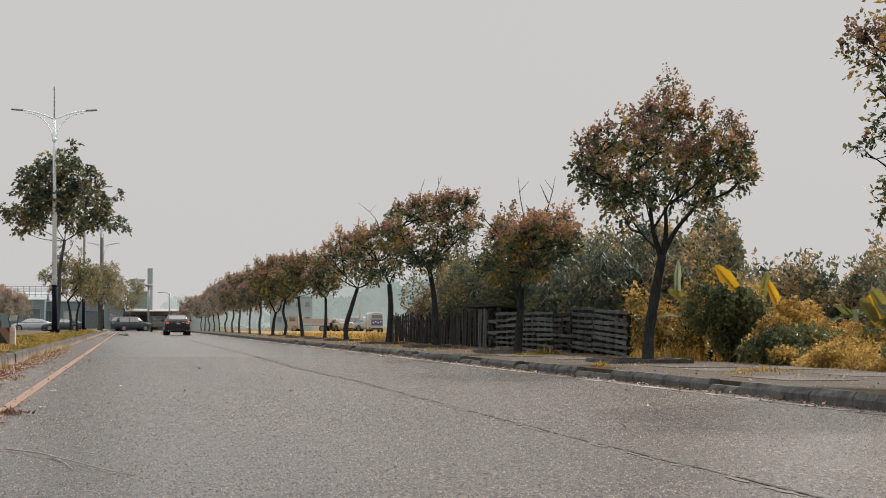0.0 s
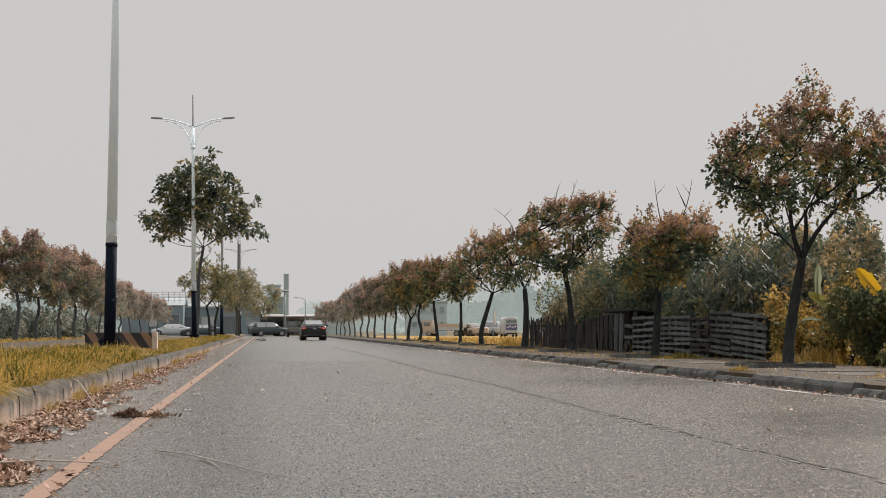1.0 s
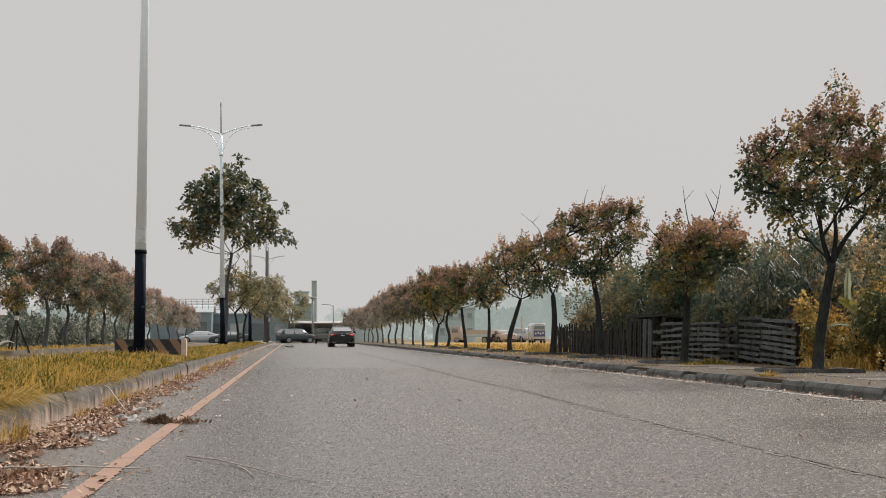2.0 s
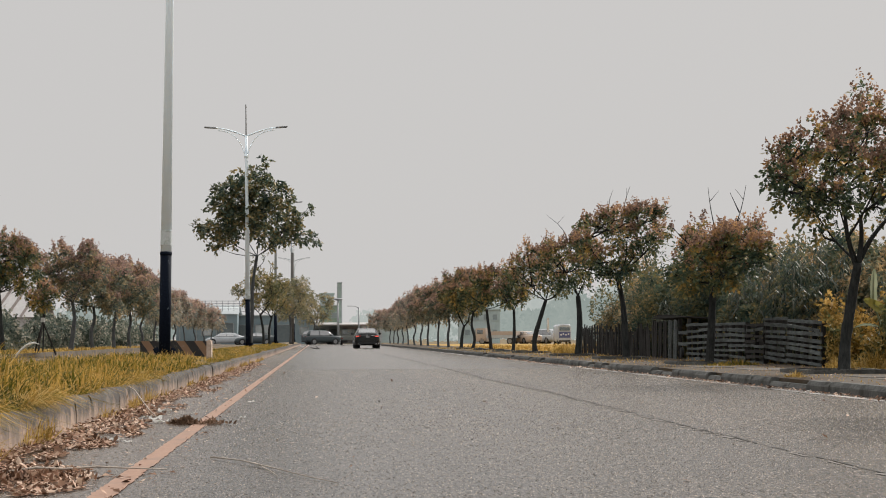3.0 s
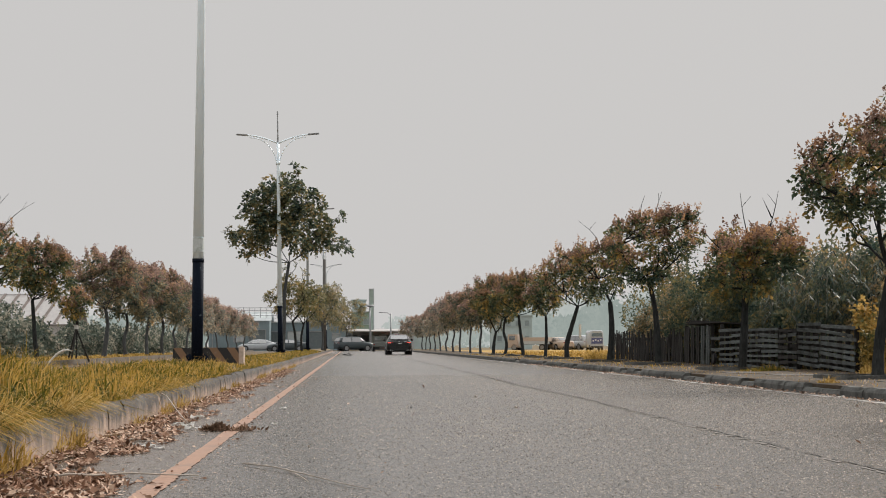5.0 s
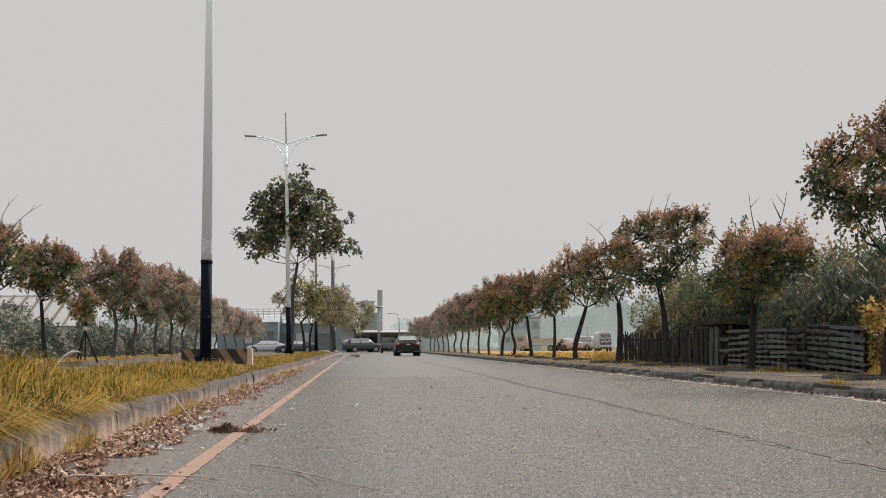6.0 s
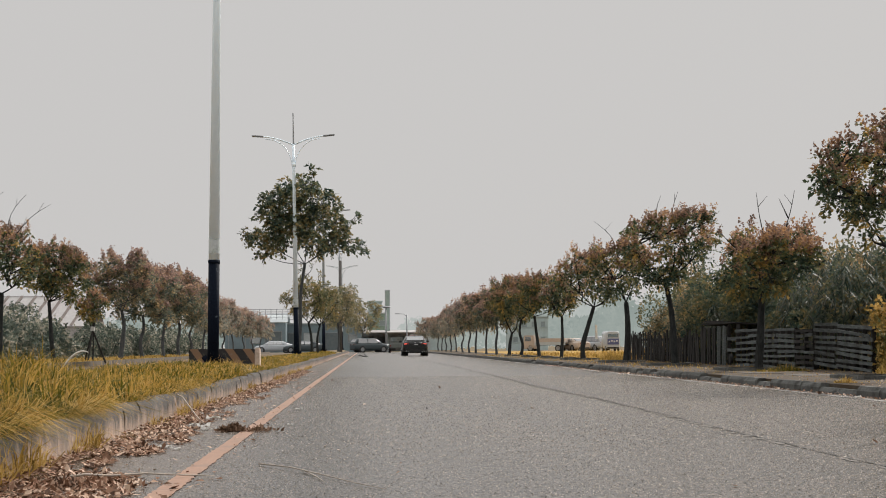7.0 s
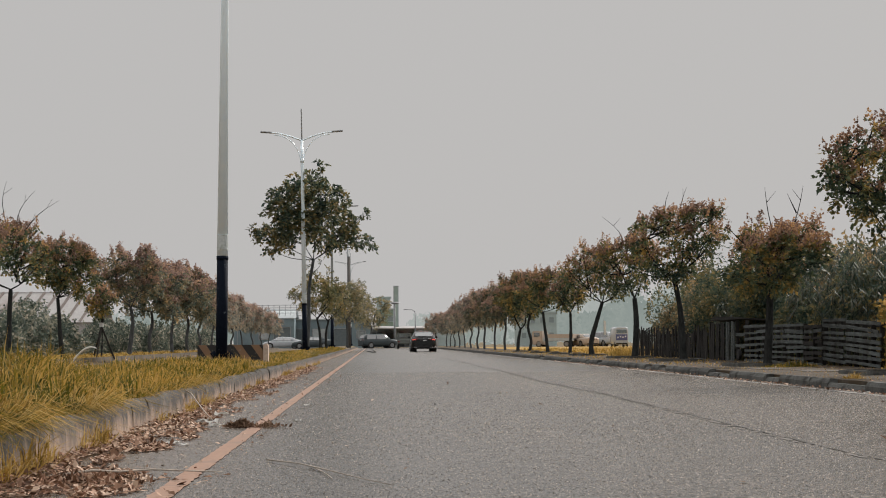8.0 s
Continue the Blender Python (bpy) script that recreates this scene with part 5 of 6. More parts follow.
banana(12.0, 27.0, 0.05, [(300, 0.4, 0.8, 0.12, "banana_pale")], 10, "banana plant with a broad folded yellow leaf",
       [(-0.05, 0.65, -30, 0.62, 0.17, "banana_yellow"), (0.2, 0.7, -50, 0.6, 0.1, "banana_pale")])
banana(12.3, 29.0, 0.05, [(190, 0.25, 1.1, 0.12, "banana_pale"), (215, 0.55, 0.9, 0.13, "banana"), (330, 0.6, 0.9, 0.13, "banana_pale")], 8, "banana plant with a fallen grey-green leaf")

# ---- hedge and far greenery ----
for k, (x, y, rx, ry, h, mat) in enumerate([(-15.5, 66, 1.6, 3.4, 2.0, "leaf_pale"), (-15.8, 73, 1.6, 3.6, 1.8, "leaf_pale"), (-16.0, 80, 1.6, 3.6, 2.0, "leaf_pale"), (-16.0, 87, 1.6, 3.8, 1.9, "leaf_pale"),
                                          (-16.2, 95, 1.7, 4.2, 2.1, "leaf_pale"), (-16.2, 104, 1.7, 4.6, 2.0, "leaf_pale"), (-16.4, 114, 1.8, 5.0, 2.2, "leaf_pale"), (-16.4, 125, 1.8, 5.4, 2.1, "leaf_pale"), (-16.4, 137, 1.8, 6, 2.2, "leaf_pale"),
                                          (-16.4, 150, 1.8, 6.6, 2.2, "leaf_pale"), (-16.4, 166, 1.8, 8, 2.2, "leaf_pale"), (-20, 100, 3, 5, 3.2, "leaf_pale")]):
    shrub(x, y, 0.05, rx, ry, h, 5200, mat, 160 + k, 0.2, 0.06, "bushy hedge shrub with pale grey-green leaves", "hedge_shrub", "hedge beyond the far verge", 12)
def backdrop(name, y, spans, mat, seed, label):
    """A pale uneven treeline far behind everything."""
    rng = np.random.default_rng(seed)
    P = []
    for x0, x1, h in spans:
        n = int(abs(x1 - x0) * 90)
        cs = rng.uniform(x0, x1, max(4, int(abs(x1 - x0) / 4)))
        hs = h * rng.uniform(0.6, 1.0, len(cs))
        k = rng.integers(0, len(cs), n)
        a = rng.normal(0, 1, n)
        P.append(np.stack([cs[k] + 3.2 * a, y + rng.normal(0, 3, n), hs[k] * np.sqrt(rng.uniform(0, 1, n)) * np.exp(-0.12 * a * a)], 1))
    p = np.concatenate(P)
    solo(name, quads(name, leaves_at(p, 1.5, 0.55, rng, 0.1), M[mat]), None, label, "backdrop", kind="structure")

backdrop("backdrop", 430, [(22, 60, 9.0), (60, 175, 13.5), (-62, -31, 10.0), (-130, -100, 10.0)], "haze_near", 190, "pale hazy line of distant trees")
# the second treeline is added out of view, to be mirrored in paintwork
backdrop("backdrop", -260, [(-160, 160, 14.0)], "haze_near", 192, "unseen hazy treeline added behind the camera for reflections")
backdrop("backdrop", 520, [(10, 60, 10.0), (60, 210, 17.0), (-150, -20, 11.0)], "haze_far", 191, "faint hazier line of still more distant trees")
for k, (x, y, rx, h) in enumerate([(14, 70, 1.6, 2.2), (15, 78, 1.5, 1.9), (16, 66, 1.8, 2.6)]):
    shrub(x, y, 0.05, rx, 1.5, h, 3500, "leaf_bush", 210 + k, 0.15, 0.045, "rusty bush at the end of the plank fence", group="bushes at the field's edge")

# ---- grass ----
def grass_field(name, x0, x1, spans, zf, mat, label, seed, droop=0.0, bare=-0.45):
    rng = np.random.default_rng(seed)
    out = []
    for y0, y1, n, h, w in spans:
        x, y = rng.uniform(x0, x1, n), rng.uniform(y0, y1, n)
        k = np.array([noise.noise((a * 1.3, b * 0.9, 3.0)) for a, b in zip(x, y)])
        keep = k > bare
        x, y, k = x[keep], y[keep], k[keep]
        z = np.array([zf(a, b) for a, b in zip(x, y)]) - 0.02
        out.append(blades(rng, len(x), x, y, z, h * (0.55 + 0.9 * np.maximum(0, k + 0.3)) * rng.uniform(0.4, 1.3, len(x)), w, 1.05, droop))
    v = np.concatenate(out)
    return solo(name, blades_mesh(name, v, M[mat]), None, label, "grass", kind="stuff")

grass_field("median_grass", -3.8, -2.0, [(-8, 7, 7000, 0.22, 0.008), (7, 16, 9000, 0.26, 0.008), (16, 30, 12000, 0.15, 0.009), (30, 60, 14000, 0.08, 0.009), (60, 130, 9000, 0.09, 0.014)], median_height, "grass", "yellow-green uncut grass on the median", 301)
grass_field("median_grass_tall", -3.8, -3.05, [(8, 15, 2600, 0.38, 0.0045), (15, 19.5, 1500, 0.33, 0.005)], median_height, "grass", "taller tufts of yellow-green grass on the median", 302)
grass_field("median_straw", -3.8, -2.0, [(7, 15, 800, 0.32, 0.005), (15, 36, 1800, 0.18, 0.005)], median_height, "grass_gold", "long dry straw bent over the median grass", 308)
grass_field("kerb_grass", -2.14, -1.96, [(6, 13.5, 6000, 0.23, 0.005), (13.5, 22, 3600, 0.17, 0.004), (22, 60, 2600, 0.13, 0.006)], lambda x, y: 0.235, "grass", "grass hanging over the kerb", 303, 0.62, -0.2)
grass_field("hanging_straw", -2.06, -1.9, [(6, 13.5, 1500, 0.3, 0.004), (13.5, 24, 600, 0.2, 0.0045)], lambda x, y: 0.232, "grass_gold", "dry straw hanging down the face of the kerb", 309, 0.55, -0.02)
grass_field("gutter_weeds", -1.88, -1.78, [(7, 14, 1100, 0.2, 0.0045), (14, 20, 800, 0.17, 0.0036), (20, 60, 1500, 0.14, 0.006)], lambda x, y: 0.0, "grass_gold", "dry weeds in the gutter along the kerb", 304, 0.0, 0.0)
grass_field("field_grass", 9.95, 24, [(62, 80, 7000, 0.24, 0.016), (80, 125, 9000, 0.26, 0.03)], lambda x, y: 0.05, "grass_gold", "dry golden grass of the field", 305)
grass_field("pavement_weeds", 6.6, 9.8, [(14, 40, 2600, 0.05, 0.005), (40, 110, 2500, 0.09, 0.012)], lambda x, y: 0.12, "grass_gold", "sparse golden weeds on the pavement", 306)
grass_field("verge_grass", -13.5, -11.1, [(45, 120, 7000, 0.16, 0.02)], lambda x, y: 0.16, "grass_gold", "dry grass of the far verge", 307)


# pale paving slabs that show through the dirt
for k, (x, y, a, b) in enumerate([(8.1, 23.4, 1.1, 1.5), (8.2, 25.3, 1.0, 1.3), (9.2, 24.2, 0.8, 1.6), (8.0, 31.6, 0.9, 1.8), (8.9, 40.4, 0.9, 2.2), (7.5, 19.4, 0.8, 1.8), (9.0, 20.8, 0.9, 1.5), (7.6, 34.6, 0.7, 2.0)]):
    bm = bmesh.new()
    box(bm, 0, 0, 0, a, b, 0.05, (0, 0, 2 * (k % 3) - 2), 0.008)
    ob = part("slab", bm, M["paving_pale"], None)
    ob.location = (x, y, 0.099 + 0.003 * (k % 2))
    ob.parent = bpy.data.objects["pavement"]


# ---- fallen leaves ----
def litter(name, n, where, size, label, seed):
    rng = np.random.default_rng(seed)
    p = np.array([where(rng) for _ in range(n)])
    d = unit(np.stack([rng.normal(size=n), rng.normal(size=n), rng.normal(0, 0.22, n)], 1))
    s = unit(np.cross(d, np.stack([rng.normal(0, 0.25, n), rng.normal(0, 0.25, n), np.ones(n)], 1)))
    ln = size * rng.uniform(0.3, 1.45, (n, 1))
    up = np.array([[0, 0, 1.0]])
    v = np.stack([p, p + 0.5 * ln * d + 0.36 * ln * s + up * ln * rng.uniform(0, 0.3, (n, 1)), p + ln * d + up * ln * rng.uniform(0, 0.35, (n, 1)), p + 0.5 * ln * d - 0.36 * ln * s + up * ln * rng.uniform(0, 0.2, (n, 1))], 1)
    v[:, :, 2] = np.maximum(v[:, :, 2], p[:, None, 2] - 0.001)
    return solo(name, quads(name, v, M["litter"]), None, label, "dry leaves", kind="stuff")

def gutter(rng):
    # ragged drifts, widest in a few swept-up tongues, with a loose fringe
    while True:
        y = 6.5 + 44 * rng.uniform() ** 2.0
        width = 0.3 + 0.10 * math.sin(y * 2.1) + 0.06 * math.sin(5.3 * y + 1) + sum(w * math.exp(-((y - c) / s) ** 2) for c, s, w in ((8.6, 1.0, 0.5), (11.6, 0.6, 0.25), (14.0, 1.1, 0.3), (17.5, 1.2, 0.2), (24, 1.5, 0.15)))
        x = rng.uniform() * 1.1 if rng.uniform() < 0.035 else rng.uniform() ** 0.8 * width
        if noise.noise(((x + 3) * 4.0, y * 2.2, 0.0)) > -0.12 or x < 0.12:
            break
    return (KERB_L + 0.01 + x, y, 0.006 + 0.05 * max(0, 0.4 - x) * rng.uniform(0, 2))

litter("gutter_leaves", 26000, gutter, 0.036, "drift of dry brown leaves in the gutter", 401)
litter("pavement_leaves", 1600, lambda r: (KERB_R + 0.3 + 3.0 * r.uniform() ** 1.2, 12 + 60 * r.uniform(), 0.125), 0.032, "dry brown leaves scattered over the pavement", 402)
litter("kerb_leaves", 1500, lambda r: (KERB_R - 0.02 - abs(r.normal(0, 0.16)), 11 + 50 * r.uniform(), 0.006), 0.045, "dry leaves along the pavement kerb", 403)
litter("far_road_leaves", 1500, lambda r: (-4.1 - 6.6 * r.uniform(), 20 + 90 * r.uniform(), 0.006), 0.09, "dry leaves strewn over the opposite carriageway", 405)
litter("road_leaves", 45, lambda r: (r.uniform(-0.9, 6.0), 7 + 40 * r.uniform(), 0.006), 0.04, "a few stray leaves on the asphalt", 404)

# ---- pallet fence ----
PALE = "slatted panels of the fence"
def slat_panel(y0, y1, h, boards, lean, seed, dark=False):
    """Pallet boards nailed across uprights, in two staggered lengths, with dark gaps between them."""
    rng = np.random.default_rng(seed)
    long = y1 - y0
    t = thing("slat_panel", 9.72, y0, 0.1, "dark weathered slatted panel" if dark else "weathered grey slatted panel of old pallet boards", "fence", PALE)
    t.rotation_euler = (0, radians(lean), radians(90))
    cut = long * rng.uniform(0.42, 0.58)
    for k in range(boards):
        z = 0.05 + (h - 0.1) * k / (boards - 1)
        shift = rng.normal(0, 0.05)
        for p, q in ((0.0, cut + shift), (cut + shift + 0.03, long)):
            bm = bmesh.new()
            ends = rng.normal(0, 0.05, 2)
            box(bm, (p + q) / 2 + ends[0] / 2, 0.055 + rng.normal(0, 0.006), z + rng.normal(0, 0.012), q - p + ends[1] * 1.5, 0.02, 0.07 * rng.uniform(0.75, 1.2), (rng.normal(0, 4), rng.normal(0, 0.7), 0))
            part("board", bm, M["dark_wood" if dark and k % 3 else "old_wood"], t)
    for k in range(3):
        bm = bmesh.new()
        box(bm, long / 2, -0.055, 0.09 + (h - 0.18) * k / 2, long, 0.018, 0.08, (0, rng.normal(0, 0.4), 0))
        part("back_board", bm, M["dark_wood"], t)
    n = max(3, int(long / 0.62) + 1)
    for k in range(n):
        bm = bmesh.new()
        box(bm, 0.06 + (long - 0.12) * k / (n - 1), 0, h / 2 - 0.015, 0.06, 0.086, h + 0.03 * rng.uniform(-1, 1.5), (0, rng.normal(0, 1.2), 0))
        part("upright", bm, M["dark_wood"], t)
    return t

slat_panel(33.9, 38.3, 0.92, 8, -1.5, 501)
slat_panel(38.35, 40.0, 0.93, 8, 0.5, 502, True)
slat_panel(40.05, 43.5, 0.95, 8, 0.0, 503)
slat_panel(43.6, 46.5, 0.97, 7, 0.5, 504)
gate_y = 46.55

def plank_fence(y0, y1):
    """Dark upright planks of uneven height on two rails."""
    rng = np.random.default_rng(77)
    t = thing("plank_fence", 9.75, y0, 0.1, "dark uneven upright plank fence, leaning in places", "fence")
    for z in (0.25, 0.75):
        bm = bmesh.new()
        box(bm, 0.04, (y1 - y0) / 2, z, 0.03, y1 - y0, 0.07)
        part("rail", bm, M["dark_wood"], t)
    y = 0.0
    while y < y1 - y0:
        w = rng.uniform(0.09, 0.16)
        bm = bmesh.new()
        h = rng.uniform(0.78, 1.1) * (0.8 if 3.0 < y < 4.5 else 1.0)
        box(bm, rng.normal(0, 0.012), y + w / 2, h / 2, 0.022, w * 0.9, h, (rng.normal(0, 5.5), rng.normal(0, 2.0), 0))
        part("plank", bm, M["dark_wood"], t)
        y += w * rng.uniform(0.98, 1.35)

plank_fence(gate_y + 5.3, 66.5)

def shed(y):
    """Low lean-to: a dark doorway crossed by two slats, then slanting pale planks, under a sagging roof."""
    rng = np.random.default_rng(78)
    t = thing("lean_to", 9.75, y, 0.1, "low dark lean-to of slanting planks with an open doorway", "shed")
    for yy in (0.03, 1.25, 5.0):
        bm = bmesh.new()
        box(bm, 0.02, yy, 0.55, 0.08, 0.08, 1.1)
        part("post", bm, M["dark_wood"], t)
    for k in range(3):
        bm = bmesh.new()
        box(bm, 0.42 + 0.04 * k, 2.6 + 0.35 * k, 1.12 + 0.034 * k, 0.9, 4.8 - 0.8 * k, 0.03, (0.5 * k, 4, 0.6 * k))
        part("roof_board", bm, M["dark_wood"], t)
    for z in (0.42, 0.72):
        bm = bmesh.new()
        box(bm, -0.03, 0.62, z, 0.02, 1.26, 0.085, (0.6, 0, 0))
        part("slat", bm, M["old_wood"], t)
    for k in range(10):
        bm = bmesh.new()
        box(bm, -0.05 + 0.02 * (k % 2), 1.42 + 0.36 * k, 0.53, 0.022, 0.2, 1.06 + rng.uniform(-0.08, 0.06), (7 + 3 * math.sin(k), 0, 0))
        part("plank", bm, M["old_wood" if k < 4 else "dark_wood"], t)
    bm = bmesh.new()
    box(bm, 0.95, 2.5, 0.5, 0.03, 5.0, 1.1)
    part("back_wall", bm, M["dark_wood"], t)
    bm = bmesh.new()
    tube(bm, [(-0.1, 0.3, 0.2), (-0.17, 0.3, 0.2)], [0.13, 0.13], 16)
    part("old_tyre", bm, M["rubber"], t)

shed(gate_y + 0.05)

# ---- tree pits: low dark borders round the street trees ----
for x, y, form, turn, s in row[:9]:
    t = thing("tree_pit", x - 0.15, y, 0.12, "low dark stone border round a tree pit", "tree pit", "tree pits on the pavement")
    for dx, dy, sx, sy in ((-0.62, 0, 0.1, 1.7), (0.62, 0, 0.1, 1.7), (0, -0.8, 1.14, 0.1), (0, 0.8, 1.14, 0.1)):
        bm = bmesh.new()
        box(bm, dx, dy, 0.02, sx, sy, 0.09, (0.6 * dx, 0.8 * dy, 0), 0.012)
        part("border_stone", bm, M["dark_kerb"], t)
    bm = bmesh.new()
    box(bm, 0, 0, 0.0, 1.13, 1.49, 0.05)
    part("pit_soil", bm, M["soil"], t)

# ---- striped block behind the near lamp ----
def striped_block(x, y, z, length):
    t = thing("warning_block", x, y, z, "low concrete block with worn black and yellow stripes", "barrier")
    bm = bmesh.new()
    box(bm, 0, 0, 0.07, length, 0.42, 0.5, None, 0.015)
    part("block", bm, M["stripes"], t)
    bm = bmesh.new()
    box(bm, length / 2 + 0.05, 0, 0.08, 0.1, 0.44, 0.52, None, 0.02)
    part("end_cap", bm, M["bare_concrete"], t, "pale bare concrete end")

striped_block(-2.98, 37.6, 0.34, 1.36)

# ---- poles, pylon and lamp masts further on ----
def telegraph_pole(x, y, h):
    t = thing("telegraph_pole", x, y, 0.3, "weathered dark grey telegraph pole", "pole")
    bm = bmesh.new()
    tube(bm, [(0, 0, -0.2), (0, 0, h)], [0.16, 0.12], 12)
    part("shaft", bm, M["pole_dark"], t, "", True)
    bm = bmesh.new()
    tube(bm, [(0, 0, h), (0, 0, h + 0.06)], [0.135, 0.1], 12)
    part("cap", bm, M["steel_grey"], t)
    return t

telegraph_pole(-2.15, 153, 7.7)

def mast(x, y, h, disc):
    t = thing("lamp_mast", x, y, 0, "slim grey lamp mast at the junction", "street lamp", "lamp masts at the junction")
    bm = bmesh.new()
    tube(bm, [(0, 0, -0.1), (0, 0, h)], [0.11, 0.07], 10)
    part("shaft", bm, M["steel_grey"], t, "", True)
    bm = bmesh.new()
    if disc:
        tube(bm, [(0, 0, h - 0.05), (0, 0, h + 0.1), (0, 0, h + 0.2)], [0.3, 0.58, 0.42], 16)
    else:
        tube(bm, [(0, 0, h - 0.2), (-0.4, 0, h + 0.1), (-1.0, 0, h + 0.12)], [0.05, 0.04, 0.03], 8)
        box(bm, -1.2, 0, h + 0.12, 0.5, 0.2, 0.08)
    part("lamp_head", bm, M["steel_grey"], t)

mast(2.45, 214, 5.3, True)
mast(5.1, 222, 4.6, False)


def building(name, x, y, w, d, h, wall, roof, label, openings, group="", pitch=0.0, rib=0, frames="steel_grey"):
    """Walls with flat panels for openings, a roof slab and the doors and windows in front; openings: x, z, width,
    height, material.
    """
    t = thing(name, x, y, 0, label, "building", group)
    bm = bmesh.new()
    box(bm, 0, d / 2, h / 2, w, d, h)
    part("wall", bm, M[wall], t)
    bm = bmesh.new()
    if pitch:
        for s in (-1, 1):
            box(bm, 0, d / 2 + s * d / 4, h + pitch / 2, w + 0.5, math.hypot(d / 2, pitch) + 0.2, 0.08, (-s * math.degrees(math.atan2(pitch, d / 2)), 0, 0))
    else:
        box(bm, 0, d / 2, h + 0.07, w + 0.3, d + 0.3, 0.18)
    rf = part("roof", bm, M[roof], t)
    for k in range(rib):
        bm = bmesh.new()
        xx = -w / 2 + w * (k + 0.5) / rib
        box(bm, xx, d / 4, h + pitch / 2 + 0.07, 0.2, math.hypot(d / 2, pitch) * 1.02, 0.05, (math.degrees(math.atan2(pitch, d / 2)), 0, -9))
        part("roof_strip", bm, M["roof_rust"], rf, "rust-stained roofing strip")
    # dark_inside panels paint the unlit interior; no opening is cut
    for ox, oz, ow, oh, mat in openings:
        bm = bmesh.new()
        box(bm, ox, -0.02, oz, ow, 0.06, oh)
        kind = "window" if "window" in mat else "shutter"
        op = part(kind, bm, M[mat], t)
        bm = bmesh.new()
        for dx, dz, sx, sz in ((-ow / 2, 0, 0.08, oh), (ow / 2, 0, 0.08, oh), (0, oh / 2, ow, 0.08), (0, -oh / 2, ow, 0.08)):
            box(bm, ox + dx, -0.06, oz + dz, sx, 0.1, sz)
        part("window_frame", bm, M[frames], op)
    return t

building("shop_row", 3.5, 252, 11, 8, 2.5, "wall_grey", "roof_pale", "low market stalls under a white sheet awning", [(-3.6, 1.1, 2.4, 2.0, "dark_inside"), (-0.6, 1.1, 2.6, 2.0, "dark_inside"), (2.4, 1.2, 2.2, 1.8, "dark_inside")])
bm = bmesh.new()
box(bm, 4.2, 249.6, 2.75, 8.2, 5.0, 0.14, (3.5, 0, 0))
t = thing("awning", 0, 0, 0, "white corrugated sheet awning on thin posts", "awning")
part("sheet", bm, M["roof_pale"], t)
for x in (0.3, 3.0, 5.6, 8.2):
    bm = bmesh.new()
    tube(bm, [(x, 247.3, -0.05), (x, 247.3, 2.7)], [0.05, 0.05], 8)
    part("post", bm, M["steel_grey"], t)
building("red_kiosk", 6.95, 246, 1.5, 2.0, 2.2, "red_wall", "roof_pale", "small kiosk with a bright red front", [(0.2, 1.1, 0.7, 1.6, "red_wall")])
building("teal_workshop", -6.4, 244, 12, 8, 3.8, "wall_teal", "wall_grey", "long teal sheet-metal workshop", [(-4, 1.4, 2.4, 2.4, "dark_inside"), (-1, 1.5, 2.0, 2.2, "wall_grey"), (2, 1.4, 2.2, 2.4, "dark_inside"), (4.6, 1.8, 1.2, 1.0, "window")])
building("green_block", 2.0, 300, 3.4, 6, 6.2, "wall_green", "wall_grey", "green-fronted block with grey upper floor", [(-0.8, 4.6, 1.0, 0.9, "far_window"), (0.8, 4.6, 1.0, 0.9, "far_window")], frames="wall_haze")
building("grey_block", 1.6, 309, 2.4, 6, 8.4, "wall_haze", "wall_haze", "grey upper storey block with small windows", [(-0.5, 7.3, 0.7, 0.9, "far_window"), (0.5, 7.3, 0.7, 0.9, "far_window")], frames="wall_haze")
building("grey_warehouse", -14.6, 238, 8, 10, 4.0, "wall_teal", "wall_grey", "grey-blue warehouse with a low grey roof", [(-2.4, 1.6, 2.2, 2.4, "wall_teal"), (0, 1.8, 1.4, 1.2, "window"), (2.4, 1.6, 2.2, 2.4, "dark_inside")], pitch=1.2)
building("grey_office", 22.5, 246, 5.2, 8, 4.6, "wall_haze", "wall_haze", "pale blue-grey office with a row of panels, paled for haze", [(x, z, 0.7, 0.8, "far_window") for x in (-1.9, -0.65, 0.65, 1.9) for z in (1.5, 3.6)], frames="wall_haze")
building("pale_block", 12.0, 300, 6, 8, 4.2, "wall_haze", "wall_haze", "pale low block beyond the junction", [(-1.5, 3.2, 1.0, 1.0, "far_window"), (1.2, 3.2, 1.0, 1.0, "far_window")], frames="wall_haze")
building("farm_shed", -26.0, 128, 12.0, 9, 2.3, "roof_pale", "roof_pale", "long shed with a pale rust-streaked sheet roof", [(3.5, 1.1, 1.6, 1.5, "wall_grey"), (-1, 1.2, 1.4, 1.0, "window")], pitch=2.2, rib=12)

def lattice_frame(x, y, z, w, h):
    t = thing("billboard_frame", x, y, z, "open steel lattice of an empty roof billboard", "billboard")
    for k in range(9):
        bm = bmesh.new()
        box(bm, -w / 2 + w * k / 8, 0, h / 2, 0.07, 0.07, h)
        part("upright", bm, M["steel_grey"], t)
    for k in range(5):
        bm = bmesh.new()
        box(bm, 0, 0.07, 0.05 + (h - 0.1) * k / 4, w, 0.05, 0.06)
        part("crossbar", bm, M["steel_grey"], t)

lattice_frame(-12.6, 239.5, 4.3, 6, 1.5)

